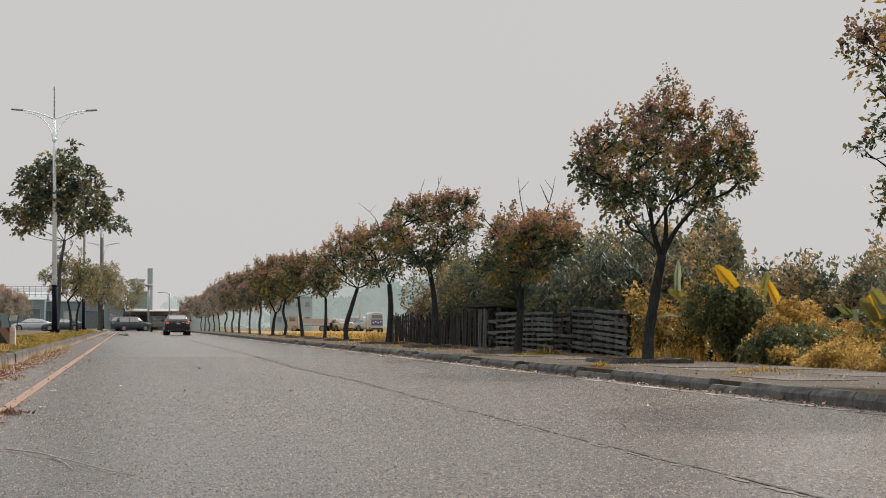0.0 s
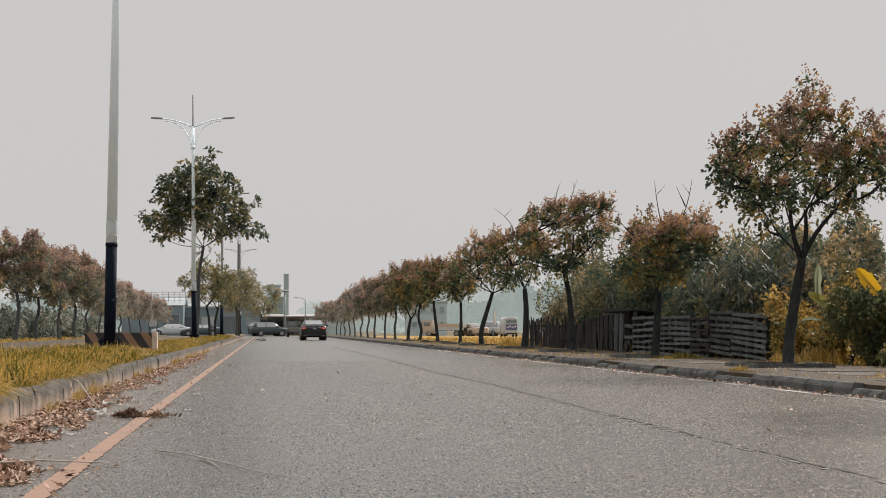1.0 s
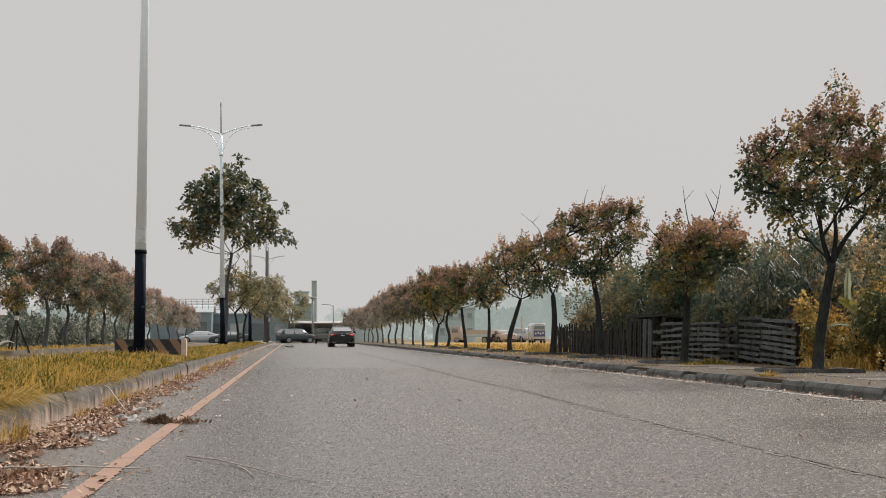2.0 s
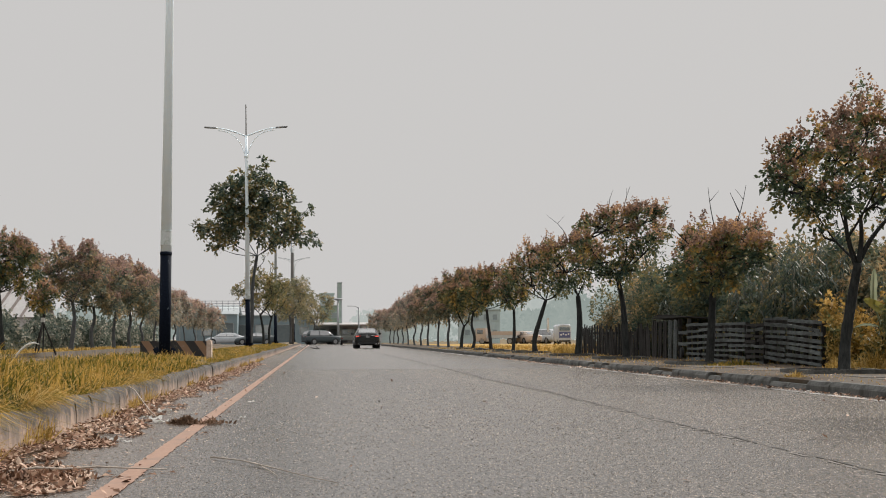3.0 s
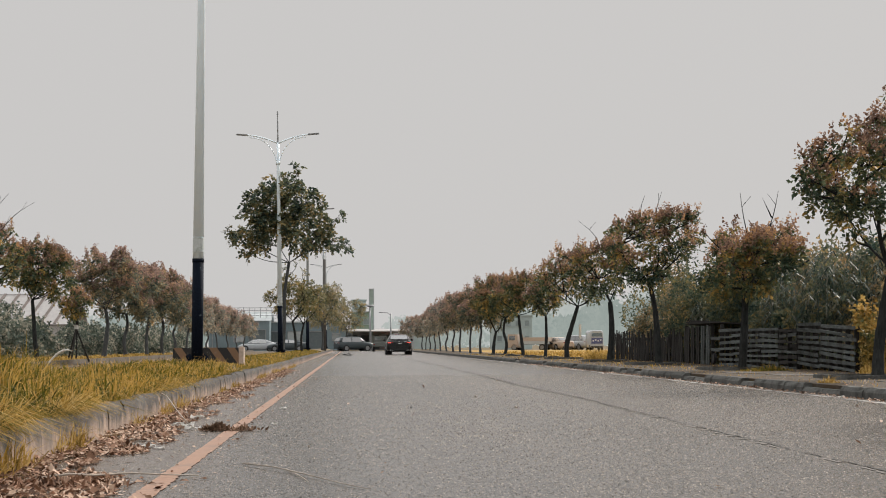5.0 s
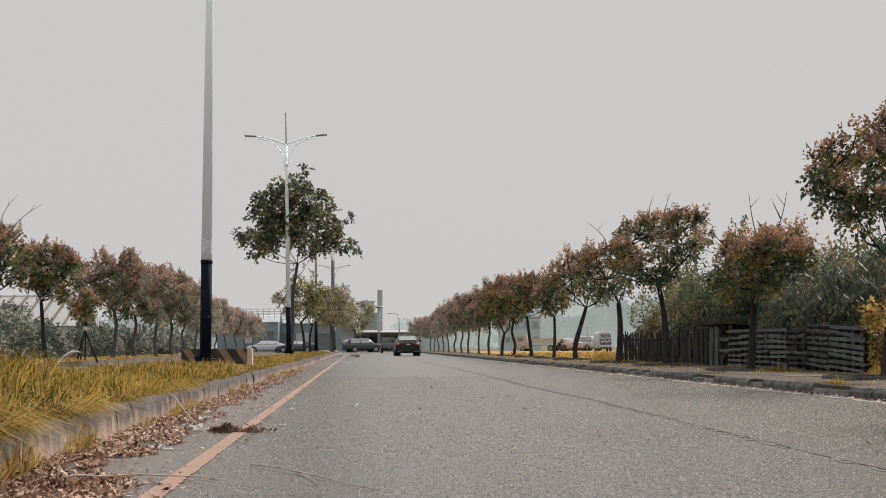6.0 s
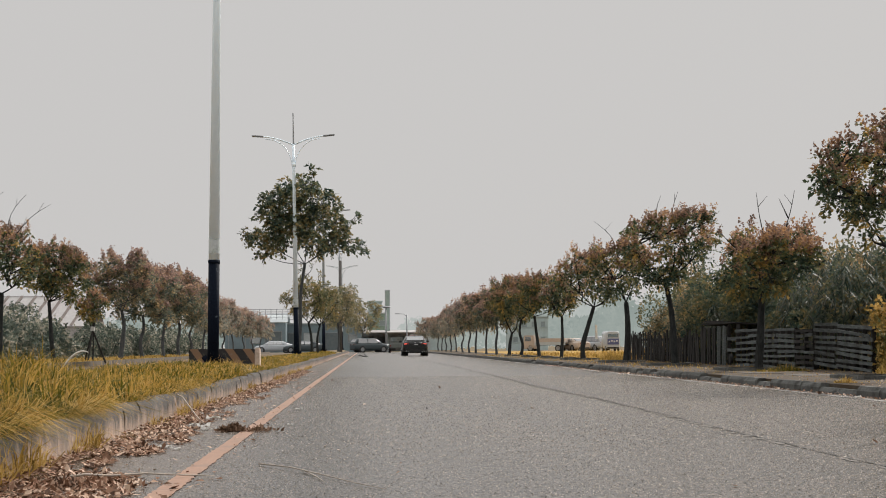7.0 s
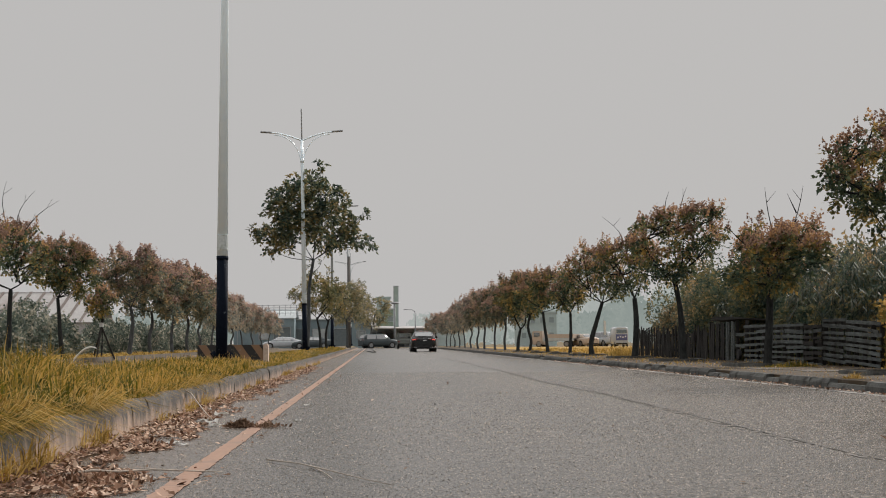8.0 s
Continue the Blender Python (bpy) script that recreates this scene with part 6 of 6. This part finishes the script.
def pylon(x, y, h):
    t = thing("sign_pylon", x, y, 0, "tall narrow grey-green sign pylon", "sign")
    bm = bmesh.new()
    box(bm, 0, 0, h / 2 - 0.1, 0.5, 0.5, h + 0.2)
    part("panel", bm, M["far_panel"], t)
    for s in (-1, 1):
        bm = bmesh.new()
        box(bm, s * 0.31, -0.02, h / 2 - 0.1, 0.11, 0.56, h + 0.25)
        part("edge_post", bm, M["wall_grey"], t)
    bm = bmesh.new()
    box(bm, 0, -0.02, h, 0.74, 0.58, 0.12)
    part("cap", bm, M["wall_grey"], t)

pylon(3.05, 250, 8.5)


# ---- vehicles ----
def loft(stations, ring):
    bm = bmesh.new()
    rows = []
    for st in stations:
        half = ring(*st[1:])
        pts = [(x, z) for x, z in half] + [(-x, z) for x, z in half[::-1] if x > 1e-6]
        rows.append([bm.verts.new((x, st[0], z)) for x, z in pts])
    n = len(rows[0])
    for a, b in zip(rows, rows[1:]):
        for k in range(n):
            bm.faces.new((a[k], a[(k + 1) % n], b[(k + 1) % n], b[k]))
    bm.faces.new(rows[0][::-1])
    bm.faces.new(rows[-1])
    bmesh.ops.recalc_face_normals(bm, faces=bm.faces[:])
    return bm

def body_ring(w, zb, belt, top):
    return [(0, zb), (0.82 * w, zb), (0.97 * w, zb + 0.08), (w, zb + 0.26), (0.985 * w, belt - 0.12), (0.94 * w, belt - 0.02), (0.7 * w, top - 0.012), (0, top)]

def cabin_ring(wb, wt, zb, zt):
    return [(0, zb), (wb, zb), (wb * 0.5 + wt * 0.5 + 0.015, (zb + zt) / 2), (wt + 0.02, zt - 0.045), (wt - 0.05, zt - 0.008), (0, zt)]

def patch(corners, lift):
    """A thin pane over four corners, lifted off what lies beneath."""
    bm = bmesh.new()
    c = [Vector(p) for p in corners]
    nrm = (c[1] - c[0]).cross(c[3] - c[0]).normalized()
    outer = [bm.verts.new(p + nrm * lift) for p in c]
    inner = [bm.verts.new(p - nrm * 0.02) for p in c]
    bm.faces.new(outer)
    bm.faces.new(inner[::-1])
    for k in range(4):
        bm.faces.new((outer[k], inner[k], inner[(k + 1) % 4], outer[(k + 1) % 4]))
    return bm

SHAPES = {
    "sedan": dict(body=[(-2.45, 0.72, 0.42, 0.84, 0.90), (-2.40, 0.85, 0.32, 0.95, 1.01), (-2.22, 0.905, 0.24, 1.00, 1.075), (-1.8, 0.925, 0.2, 0.98, 1.06), (-1.2, 0.93, 0.2, 0.97, 1.01), (0, 0.93, 0.2, 0.95, 0.98), (1.0, 0.93, 0.2, 0.93, 0.97),
                        (1.6, 0.92, 0.2, 0.88, 0.93), (2.1, 0.88, 0.22, 0.8, 0.85), (2.38, 0.8, 0.28, 0.68, 0.72), (2.45, 0.66, 0.35, 0.6, 0.62)],
                  cabin=[(-1.95, 0.74, 0.70, 0.95, 1.055), (-1.1, 0.80, 0.60, 0.95, 1.385), (-0.6, 0.82, 0.60, 0.94, 1.445), (0.1, 0.82, 0.60, 0.94, 1.46), (0.65, 0.82, 0.58, 0.93, 1.41), (1.4, 0.80, 0.70, 0.92, 0.98)],
                  axles=(-1.42, 1.52), r=0.345, track=0.80, rear=(-1.83, 1.10, -1.17, 1.355, 0.62, 0.54), front=(1.3, 1.045, 0.74, 1.36, 0.68, 0.54)),
    "suv": dict(body=[(-2.3, 0.75, 0.45, 0.95, 1.0), (-2.22, 0.87, 0.35, 1.05, 1.1), (-1.6, 0.92, 0.28, 1.05, 1.1), (0, 0.93, 0.28, 1.03, 1.08), (1.1, 0.93, 0.28, 1.02, 1.08), (1.9, 0.9, 0.3, 0.95, 1.02), (2.25, 0.8, 0.36, 0.82, 0.86), (2.32, 0.68, 0.42, 0.7, 0.72)],
                cabin=[(-2.24, 0.78, 0.70, 1.02, 1.1), (-1.95, 0.80, 0.66, 1.02, 1.58), (-1.3, 0.82, 0.64, 1.02, 1.68), (0.0, 0.82, 0.64, 1.02, 1.70), (0.5, 0.82, 0.62, 1.02, 1.64), (1.25, 0.80, 0.70, 1.02, 1.09)],
                axles=(-1.35, 1.35), r=0.36, track=0.79, rear=(-2.2, 1.2, -1.99, 1.5, 0.66, 0.58), front=(1.15, 1.17, 0.62, 1.57, 0.68, 0.56)),
    "van": dict(body=[(-2.1, 0.76, 0.4, 1.0, 1.05), (-2.02, 0.82, 0.32, 1.05, 1.1), (-1.2, 0.84, 0.28, 1.05, 1.1), (0.8, 0.84, 0.28, 1.02, 1.08), (1.7, 0.83, 0.28, 0.98, 1.03), (2.05, 0.78, 0.32, 0.85, 0.9), (2.12, 0.68, 0.4, 0.7, 0.73)],
                cabin=[(-2.06, 0.76, 0.70, 1.02, 1.15), (-1.98, 0.78, 0.68, 1.02, 1.78), (-1.0, 0.8, 0.7, 1.02, 1.88), (0.5, 0.8, 0.7, 1.02, 1.88), (1.1, 0.79, 0.68, 1.02, 1.8), (1.85, 0.77, 0.7, 0.98, 1.04)],
                axles=(-1.25, 1.3), r=0.31, track=0.71, rear=(-2.035, 1.22, -1.99, 1.7, 0.62, 0.58), front=(1.78, 1.12, 1.18, 1.72, 0.66, 0.6)),
}

def wheel(t, x, y, r, width):
    bm = bmesh.new()
    s = 1 if x > 0 else -1
    tube(bm, [(x - width / 2, y, r), (x - width / 2 + 0.03, y, r), (x + width / 2 - 0.03, y, r), (x + width / 2, y, r)], [r - 0.03, r, r, r - 0.03], 28)
    w = part("wheel", bm, M["rubber"], t, "black tyre on a silver rim", True)
    bm = bmesh.new()
    tube(bm, [(x + s * (width / 2 - 0.02), y, r), (x + s * (width / 2 + 0.006), y, r)], [r * 0.68, r * 0.66], 24)
    part("rim", bm, M["rim"], w)
    for k in range(5):
        a = 2 * math.pi * k / 5
        bm = bmesh.new()
        box(bm, x + s * (width / 2 + 0.012), y + 0.33 * r * math.cos(a), r + 0.33 * r * math.sin(a), 0.016, 0.62 * r, 0.05, (math.degrees(a), 0, 0))
        part("spoke", bm, M["rim"], w)

def vehicle(name, shape, paint, x, y, turn, label, lamps="red_lens", group=""):
    S = SHAPES[shape]
    t = thing(name, x, y, 0, label, "car", group)
    t.rotation_euler = (0, 0, radians(turn))
    bd = part("body", loft(S["body"], body_ring), M[paint], t, "", True)
    part("roof", loft(S["cabin"], cabin_ring), M[paint], t, "", True)
    for axle in S["axles"]:
        for s in (-1, 1):
            # dark disc paints the shaded wheel well; the body has no cut-out
            bm = bmesh.new()
            tube(bm, [(s * 0.5, axle, S["r"]), (s * (S["track"] + 0.128), axle, S["r"])], [S["r"] + 0.05] * 2, 28)
            part("wheel_well_disc", bm, M["plastic"], bd)
            wheel(t, s * (S["track"] + 0.02), axle, S["r"], 0.24)
    y0, z0, y1, z1, w0, w1 = S["rear"]
    part("rear_window", patch([(-w0, y0, z0), (w0, y0, z0), (w1, y1, z1), (-w1, y1, z1)], 0.03), M["car_glass"], t)
    y0, z0, y1, z1, w0, w1 = S["front"]
    part("windscreen", patch([(w0, y0, z0), (-w0, y0, z0), (-w1, y1, z1), (w1, y1, z1)], 0.03), M["car_glass"], t)
    cab = S["cabin"]
    ya, yb = cab[1][0] + 0.02, cab[-2][0] + 0.35
    zt = cab[2][4] - 0.09
    zb = cab[2][3] + 0.06
    for s in (-1, 1):
        cuts = [ya + 0.02, ya + (yb - ya) * 0.47, yb - 0.15]
        for k in range(2):
            p, q = cuts[k] + 0.04, cuts[k + 1] - 0.04
            wb, wt = cab[2][1] + 0.008, cab[2][2] + 0.05
            c = [(s * wb, p, zb), (s * wb, q, zb), (s * wt, q - (0.12 if k else 0), zt), (s * wt, p + (0 if k else 0.12), zt)]
            part("side_window", patch(c if s > 0 else c[::-1], 0.02), M["car_glass"], t)
        bm = bmesh.new()
        box(bm, s * 1.0, cab[-2][0] + 0.25, zb + 0.04, 0.2, 0.1, 0.14, None, 0.03)
        part("mirror", bm, M[paint], t)
        rear = S["body"][0][0]
        bm = bmesh.new()
        box(bm, s * 0.63, rear + 0.07, S["body"][1][3] - 0.09, 0.42, 0.1, 0.15, (0, s * 4, s * 10), 0.025)
        lamp = part("tail_lamp", bm, M["red_lens"], t, "dark red wrap-round tail lamp")
        if lamps == "lit_lens":
            bm = bmesh.new()
            box(bm, s * 0.7, rear + 0.02, S["body"][1][3] - 0.09, 0.22, 0.02, 0.06, (0, s * 4, s * 10))
            part("brake_light", bm, M["lit_lens"], lamp, "glowing red brake light")
        bm = bmesh.new()
        box(bm, s * 0.62, -rear - 0.12, S["body"][-2][3] - 0.03, 0.3, 0.12, 0.11, None, 0.025)
        part("headlamp", bm, M["chrome"], t)
    bm = bmesh.new()
    box(bm, 0, S["body"][0][0] + 0.015, 0.36, 1.3, 0.1, 0.14, None, 0.02)
    part("bumper", bm, M["plastic"], t)
    bm = bmesh.new()
    box(bm, 0, S["body"][0][0] - 0.005, S["body"][1][3] - 0.14, 0.5, 0.03, 0.13)
    pl = part("plate", bm, M["plate"], t)
    bm = bmesh.new()
    box(bm, 0.06, S["body"][0][0] - 0.022, S["body"][1][3] - 0.14, 0.26, 0.006, 0.05)
    part("marking", bm, M["white_bar"], pl)
    return t

car = vehicle("sedan_car", "sedan", "black_paint", 3.55, 131.0, 0, "glossy black sedan with faintly lit red tail lamps", "lit_lens")
bm = bmesh.new()
box(bm, 0, -2.36, 1.075, 1.3, 0.14, 0.02, (-6, 0, 0), 0.006)
part("spoiler", bm, M["black_paint"], car)
bm = bmesh.new()
box(bm, 0, -0.75, 1.48, 0.04, 0.16, 0.07, (12, 0, 0), 0.01)
part("antenna_fin", bm, M["black_paint"], car)
bm = bmesh.new()
tube(bm, [(0, -2.44, 0.935), (0, -2.455, 0.935)], [0.045, 0.045], 20)
part("badge", bm, M["chrome"], car)
bm = bmesh.new()
box(bm, 0.42, -2.435, 0.925, 0.2, 0.012, 0.035)
part("marking", bm, M["white_bar"], car, "plain bar in place of the model mark")
for x in (-0.62, -0.5, 0.5, 0.62):
    bm = bmesh.new()
    tube(bm, [(x, -2.3, 0.33), (x, -2.47, 0.33)], [0.045, 0.048], 16)
    part("exhaust", bm, M["chrome"], car)

vehicle("parked_car", "suv", "dark_car", 0.5, 212, -66, "dark grey car standing across the junction", group="cars at the junction")
vehicle("parked_car", "sedan", "dark_car", -7.4, 215, 90, "dark saloon car standing at the junction", group="cars at the junction")
vehicle("parked_car", "sedan", "white_car", -11.0, 217, 90, "white saloon car standing at the junction", group="cars at the junction")
vehicle("parked_car", "sedan", "orange_car", 22.9, 198, 25, "orange car parked beyond the field, paled for haze", group="cars beyond the field")
vehicle("parked_car", "suv", "white_car", 25.4, 199, 30, "white van-like car parked beyond the field", group="cars beyond the field")

def jeep(x, y):
    """Small open-backed truck with a canvas-sided box, from behind."""
    t = thing("small_truck", x, y, 0, "small grey-green truck with a boxy back", "truck")
    part("body", loft([(-1.9, 0.72, 0.55, 0.9, 0.95), (-1.85, 0.78, 0.5, 0.95, 1.0), (1.4, 0.78, 0.5, 0.95, 1.0), (1.9, 0.7, 0.5, 0.85, 0.9)], body_ring), M["khaki_car"], t)
    bm = bmesh.new()
    box(bm, 0, -0.8, 1.3, 1.5, 2.1, 0.75, None, 0.05)
    part("box_back", bm, M["khaki_car"], t)
    bm = bmesh.new()
    box(bm, 0, 0.75, 1.3, 1.35, 0.9, 0.7, None, 0.08)
    part("cab", bm, M["khaki_car"], t)
    bm = bmesh.new()
    box(bm, 0, -1.86, 1.4, 1.1, 0.03, 0.35)
    part("rear_window", bm, M["car_glass"], t)
    for axle in (-1.2, 1.2):
        for s in (-1, 1):
            wheel(t, s * 0.68, axle, 0.33, 0.22)
    for s in (-1, 1):
        bm = bmesh.new()
        box(bm, s * 0.62, -1.93, 0.75, 0.16, 0.04, 0.1)
        part("tail_lamp", bm, M["red_lens"], t)

jeep(3.25, 194)

def minibus(x, y, turn):
    t = thing("minibus", x, y, 0, "white minibus with a blue lower panel and dark rear window", "bus")
    t.rotation_euler = (0, 0, radians(turn))
    t.scale = (0.78, 0.78, 0.9)
    part("body", loft([(-2.4, 0.7, 0.4, 1.95, 2.1), (-2.32, 0.8, 0.35, 2.05, 2.2), (1.9, 0.82, 0.35, 2.05, 2.2), (2.3, 0.74, 0.4, 1.5, 1.6)], body_ring), M["white_car"], t, "", True)
    for nm, z, hh, ww, mat in (("rear_window", 1.72, 0.36, 1.25, "car_glass"), ("panel", 1.1, 0.62, 1.36, "blue_paint"), ("bumper", 0.45, 0.16, 1.4, "plastic")):
        bm = bmesh.new()
        box(bm, 0, -2.41, z, ww, 0.04, hh, None, 0.01)
        p = part(nm, bm, M[mat], t)
        if nm == "panel":
            for k in range(4):
                bm = bmesh.new()
                box(bm, -0.45 + 0.3 * k, -2.435, 1.1 + 0.08 * (k % 2), 0.17, 0.01, 0.16)
                part("marking", bm, M["white_bar"], p)
    for axle in (-1.5, 1.4):
        for s in (-1, 1):
            wheel(t, s * 0.72, axle, 0.34, 0.22)

minibus(23.3, 170, 0)

def flatbed(x, y, turn):
    t = thing("flatbed_truck", x, y, 0, "tan flatbed truck with a grey side board, paled for haze", "truck")
    t.rotation_euler = (0, 0, radians(turn))
    for nm, c, s, mat in (("cab", (0, 2.0, 1.05), (1.7, 1.2, 1.5), "orange_car"), ("bed", (0, -0.6, 0.75), (1.8, 3.6, 0.16), "plastic"), ("load", (0, -0.6, 1.2), (1.7, 3.3, 0.5), "orange_car")):
        bm = bmesh.new()
        box(bm, *c, *s, None, 0.06)
        part(nm, bm, M[mat], t)
    for s in (-1, 1):
        bm = bmesh.new()
        box(bm, s * 0.92, -0.6, 0.86, 0.05, 3.6, 0.32)
        part("side_board", bm, M["wall_grey"], t)
        bm = bmesh.new()
        box(bm, s * 0.86, 2.05, 1.4, 0.03, 0.7, 0.45)
        part("side_window", bm, M["car_glass"], t)
        for axle in (-1.5, 1.8):
            wheel(t, s * 0.74, axle, 0.36, 0.22)

flatbed(20.2, 198, 62)

def banner(x, y):
    """Upright cloth banner on a thin pole, slightly slack."""
    t = thing("banner", x, y, 0.04, "narrow white upright banner on a thin pole", "banner")
    bm = bmesh.new()
    tube(bm, [(0, 0, 0), (0.01, 0, 2.6)], [0.022, 0.016], 8)
    part("pole", bm, M["steel_grey"], t)
    bm = bmesh.new()
    rows = [[bm.verts.new((0.02 + 0.2 * u, 0.02 * math.sin(5 * u + 3 * v), 1.2 + 1.3 * v - 0.03 * u)) for u in (0, 0.33, 0.66, 1)] for v in (k / 6 for k in range(7))]
    for a, b in zip(rows, rows[1:]):
        for k in range(3):
            bm.faces.new((a[k], a[k + 1], b[k + 1], b[k]))
    bmesh.ops.solidify(bm, geom=bm.faces[:], thickness=0.006)
    part("cloth", bm, M["tarp"], t, "white cloth")

banner(21.2, 165)

# ---- small things on the road and in the gutter ----
def twig(pts, r, label):
    bm = bmesh.new()
    n = len(pts)
    tube(bm, pts, [r * (1 - 0.6 * k / (n - 1)) for k in range(n)], 6)
    return solo("twig", bm, M["stick"], label, "twig", smooth=True)

twig([(-0.62, 10.5, 0.012), (-0.42, 10.05, 0.02), (-0.22, 9.5, 0.014), (-0.05, 8.95, 0.012), (0.1, 8.6, 0.006)], 0.005, "long thin bare twig lying on the asphalt")
twig([(-1.62, 9.05, 0.03), (-1.42, 9.2, 0.05), (-1.3, 9.3, 0.035), (-1.14, 9.38, 0.04), (-1.0, 9.52, 0.022), (-0.8, 9.6, 0.008)], 0.008, "pale bare twig across the orange line")
twig([(-2.0, 18.6, 0.24), (-1.8, 17.8, 0.2), (-1.55, 16.6, 0.06), (-1.4, 15.8, 0.012)], 0.009, "thin twig leaning from the kerb into the gutter")
twig([(-0.35, 10.0, 0.01), (-0.25, 9.4, 0.01), (-0.2, 9.0, 0.01)], 0.004, "short thin twig on the asphalt")

def clump(x, y, r, n, seed, label, mat="litter", heap=0.03):
    """A heap of many leaves."""
    rng = np.random.default_rng(seed)
    p = np.stack([rng.normal(0, r, n), rng.normal(0, r * 0.7, n), np.zeros(n)], 1)
    rise = heap * np.exp(-(p[:, 0] ** 2 + 2 * p[:, 1] ** 2) / (2 * r * r))
    p[:, 2] = rise * rng.uniform(0.2, 1.0, n)
    v = leaves_at(p, 0.045, 0.012, rng, 0)
    v[:, :, 2] = np.maximum(v[:, :, 2], 0.004)
    ob = solo("leaf_clump", quads("leaf_clump", v, M[mat]), None, label, "dry leaves", kind="stuff")
    ob.location = (x, y, 0)

clump(-1.08, 14.75, 0.05, 600, 601, "dark clump of dry leaves beside the orange line", "clump", 0.06)
clump(-0.86, 14.7, 0.07, 120, 602, "dark clump of dry leaves across the orange line", "clump")
clump(-1.5, 9.0, 0.2, 900, 603, "heap of dry brown leaves in the gutter")

def scrap(x, y, size, seed):
    """A crumpled scrap of pale paper."""
    rng = np.random.default_rng(seed)
    bm = bmesh.new()
    n = 5
    vs = [[bm.verts.new(((i / (n - 1) - 0.5) * size * 1.6, (j / (n - 1) - 0.5) * size * 1.6, 0.006 + abs(rng.normal(0, size * 0.22)))) for i in range(n)] for j in range(n)]
    for j in range(n - 1):
        for i in range(n - 1):
            bm.faces.new((vs[j][i], vs[j][i + 1], vs[j + 1][i + 1], vs[j + 1][i]))
    bmesh.ops.solidify(bm, geom=bm.faces[:], thickness=0.002)
    ob = solo("paper_scrap", bm, M["paper"], "crumpled scrap of pale paper in the gutter", "litter", "paper scraps in the gutter")
    ob.location = (x, y, 0.003)

for k, (x, y, s) in enumerate([(-1.38, 15.4, 0.07), (-1.3, 15.0, 0.08), (-1.5, 15.9, 0.06), (-1.45, 17.2, 0.08), (-1.38, 12.4, 0.06), (-1.28, 12.2, 0.04), (-0.72, 19.6, 0.05), (-0.66, 15.8, 0.035), (-1.62, 13.3, 0.05), (-1.7, 18.3, 0.07), (5.9, 16.1, 0.05), (6.1, 22.0, 0.06)]):
    scrap(x, y, s, 620 + k)

# bent white strip in the median grass
bm = bmesh.new()
pts = [Vector((-3.3 + 0.30 * u, 19.6, 0.46 + 0.2 * math.sin(u * math.pi * 0.62))) for u in (k / 10 for k in range(11))]
tube(bm, pts, [0.003 + 0.008 * math.sin(math.pi * (0.12 + 0.8 * k / 10)) for k in range(11)], 8)
solo("bent_strip", bm, M["paper"], "bent white plastic strip sticking out of the grass", "litter", smooth=True)

# small stones and the flattened object near the junction
for k in range(12):
    r = random.Random(k)
    bm = bmesh.new()
    bmesh.ops.create_icosphere(bm, subdivisions=1, radius=0.008 + 0.008 * r.random())
    for v in bm.verts:
        v.co *= r.uniform(0.75, 1.2)
    ob = solo("pebble", bm, M["dark_kerb"] if k % 2 else M["stick"], "small loose stone on the asphalt", "stone", "loose stones on the road")
    ob.location = (r.uniform(-1.0, 5.8), r.uniform(7.5, 30), 0.008)
bm = bmesh.new()
box(bm, -0.2, 122.0, 0.04, 0.55, 0.4, 0.04, (0, 12, 20), 0.012)
box(bm, 0.0, 121.8, 0.09, 0.3, 0.2, 0.04, (0, 35, 10), 0.012)
solo("debris", bm, M["plastic"], "flattened dark debris lying on the road", "debris")
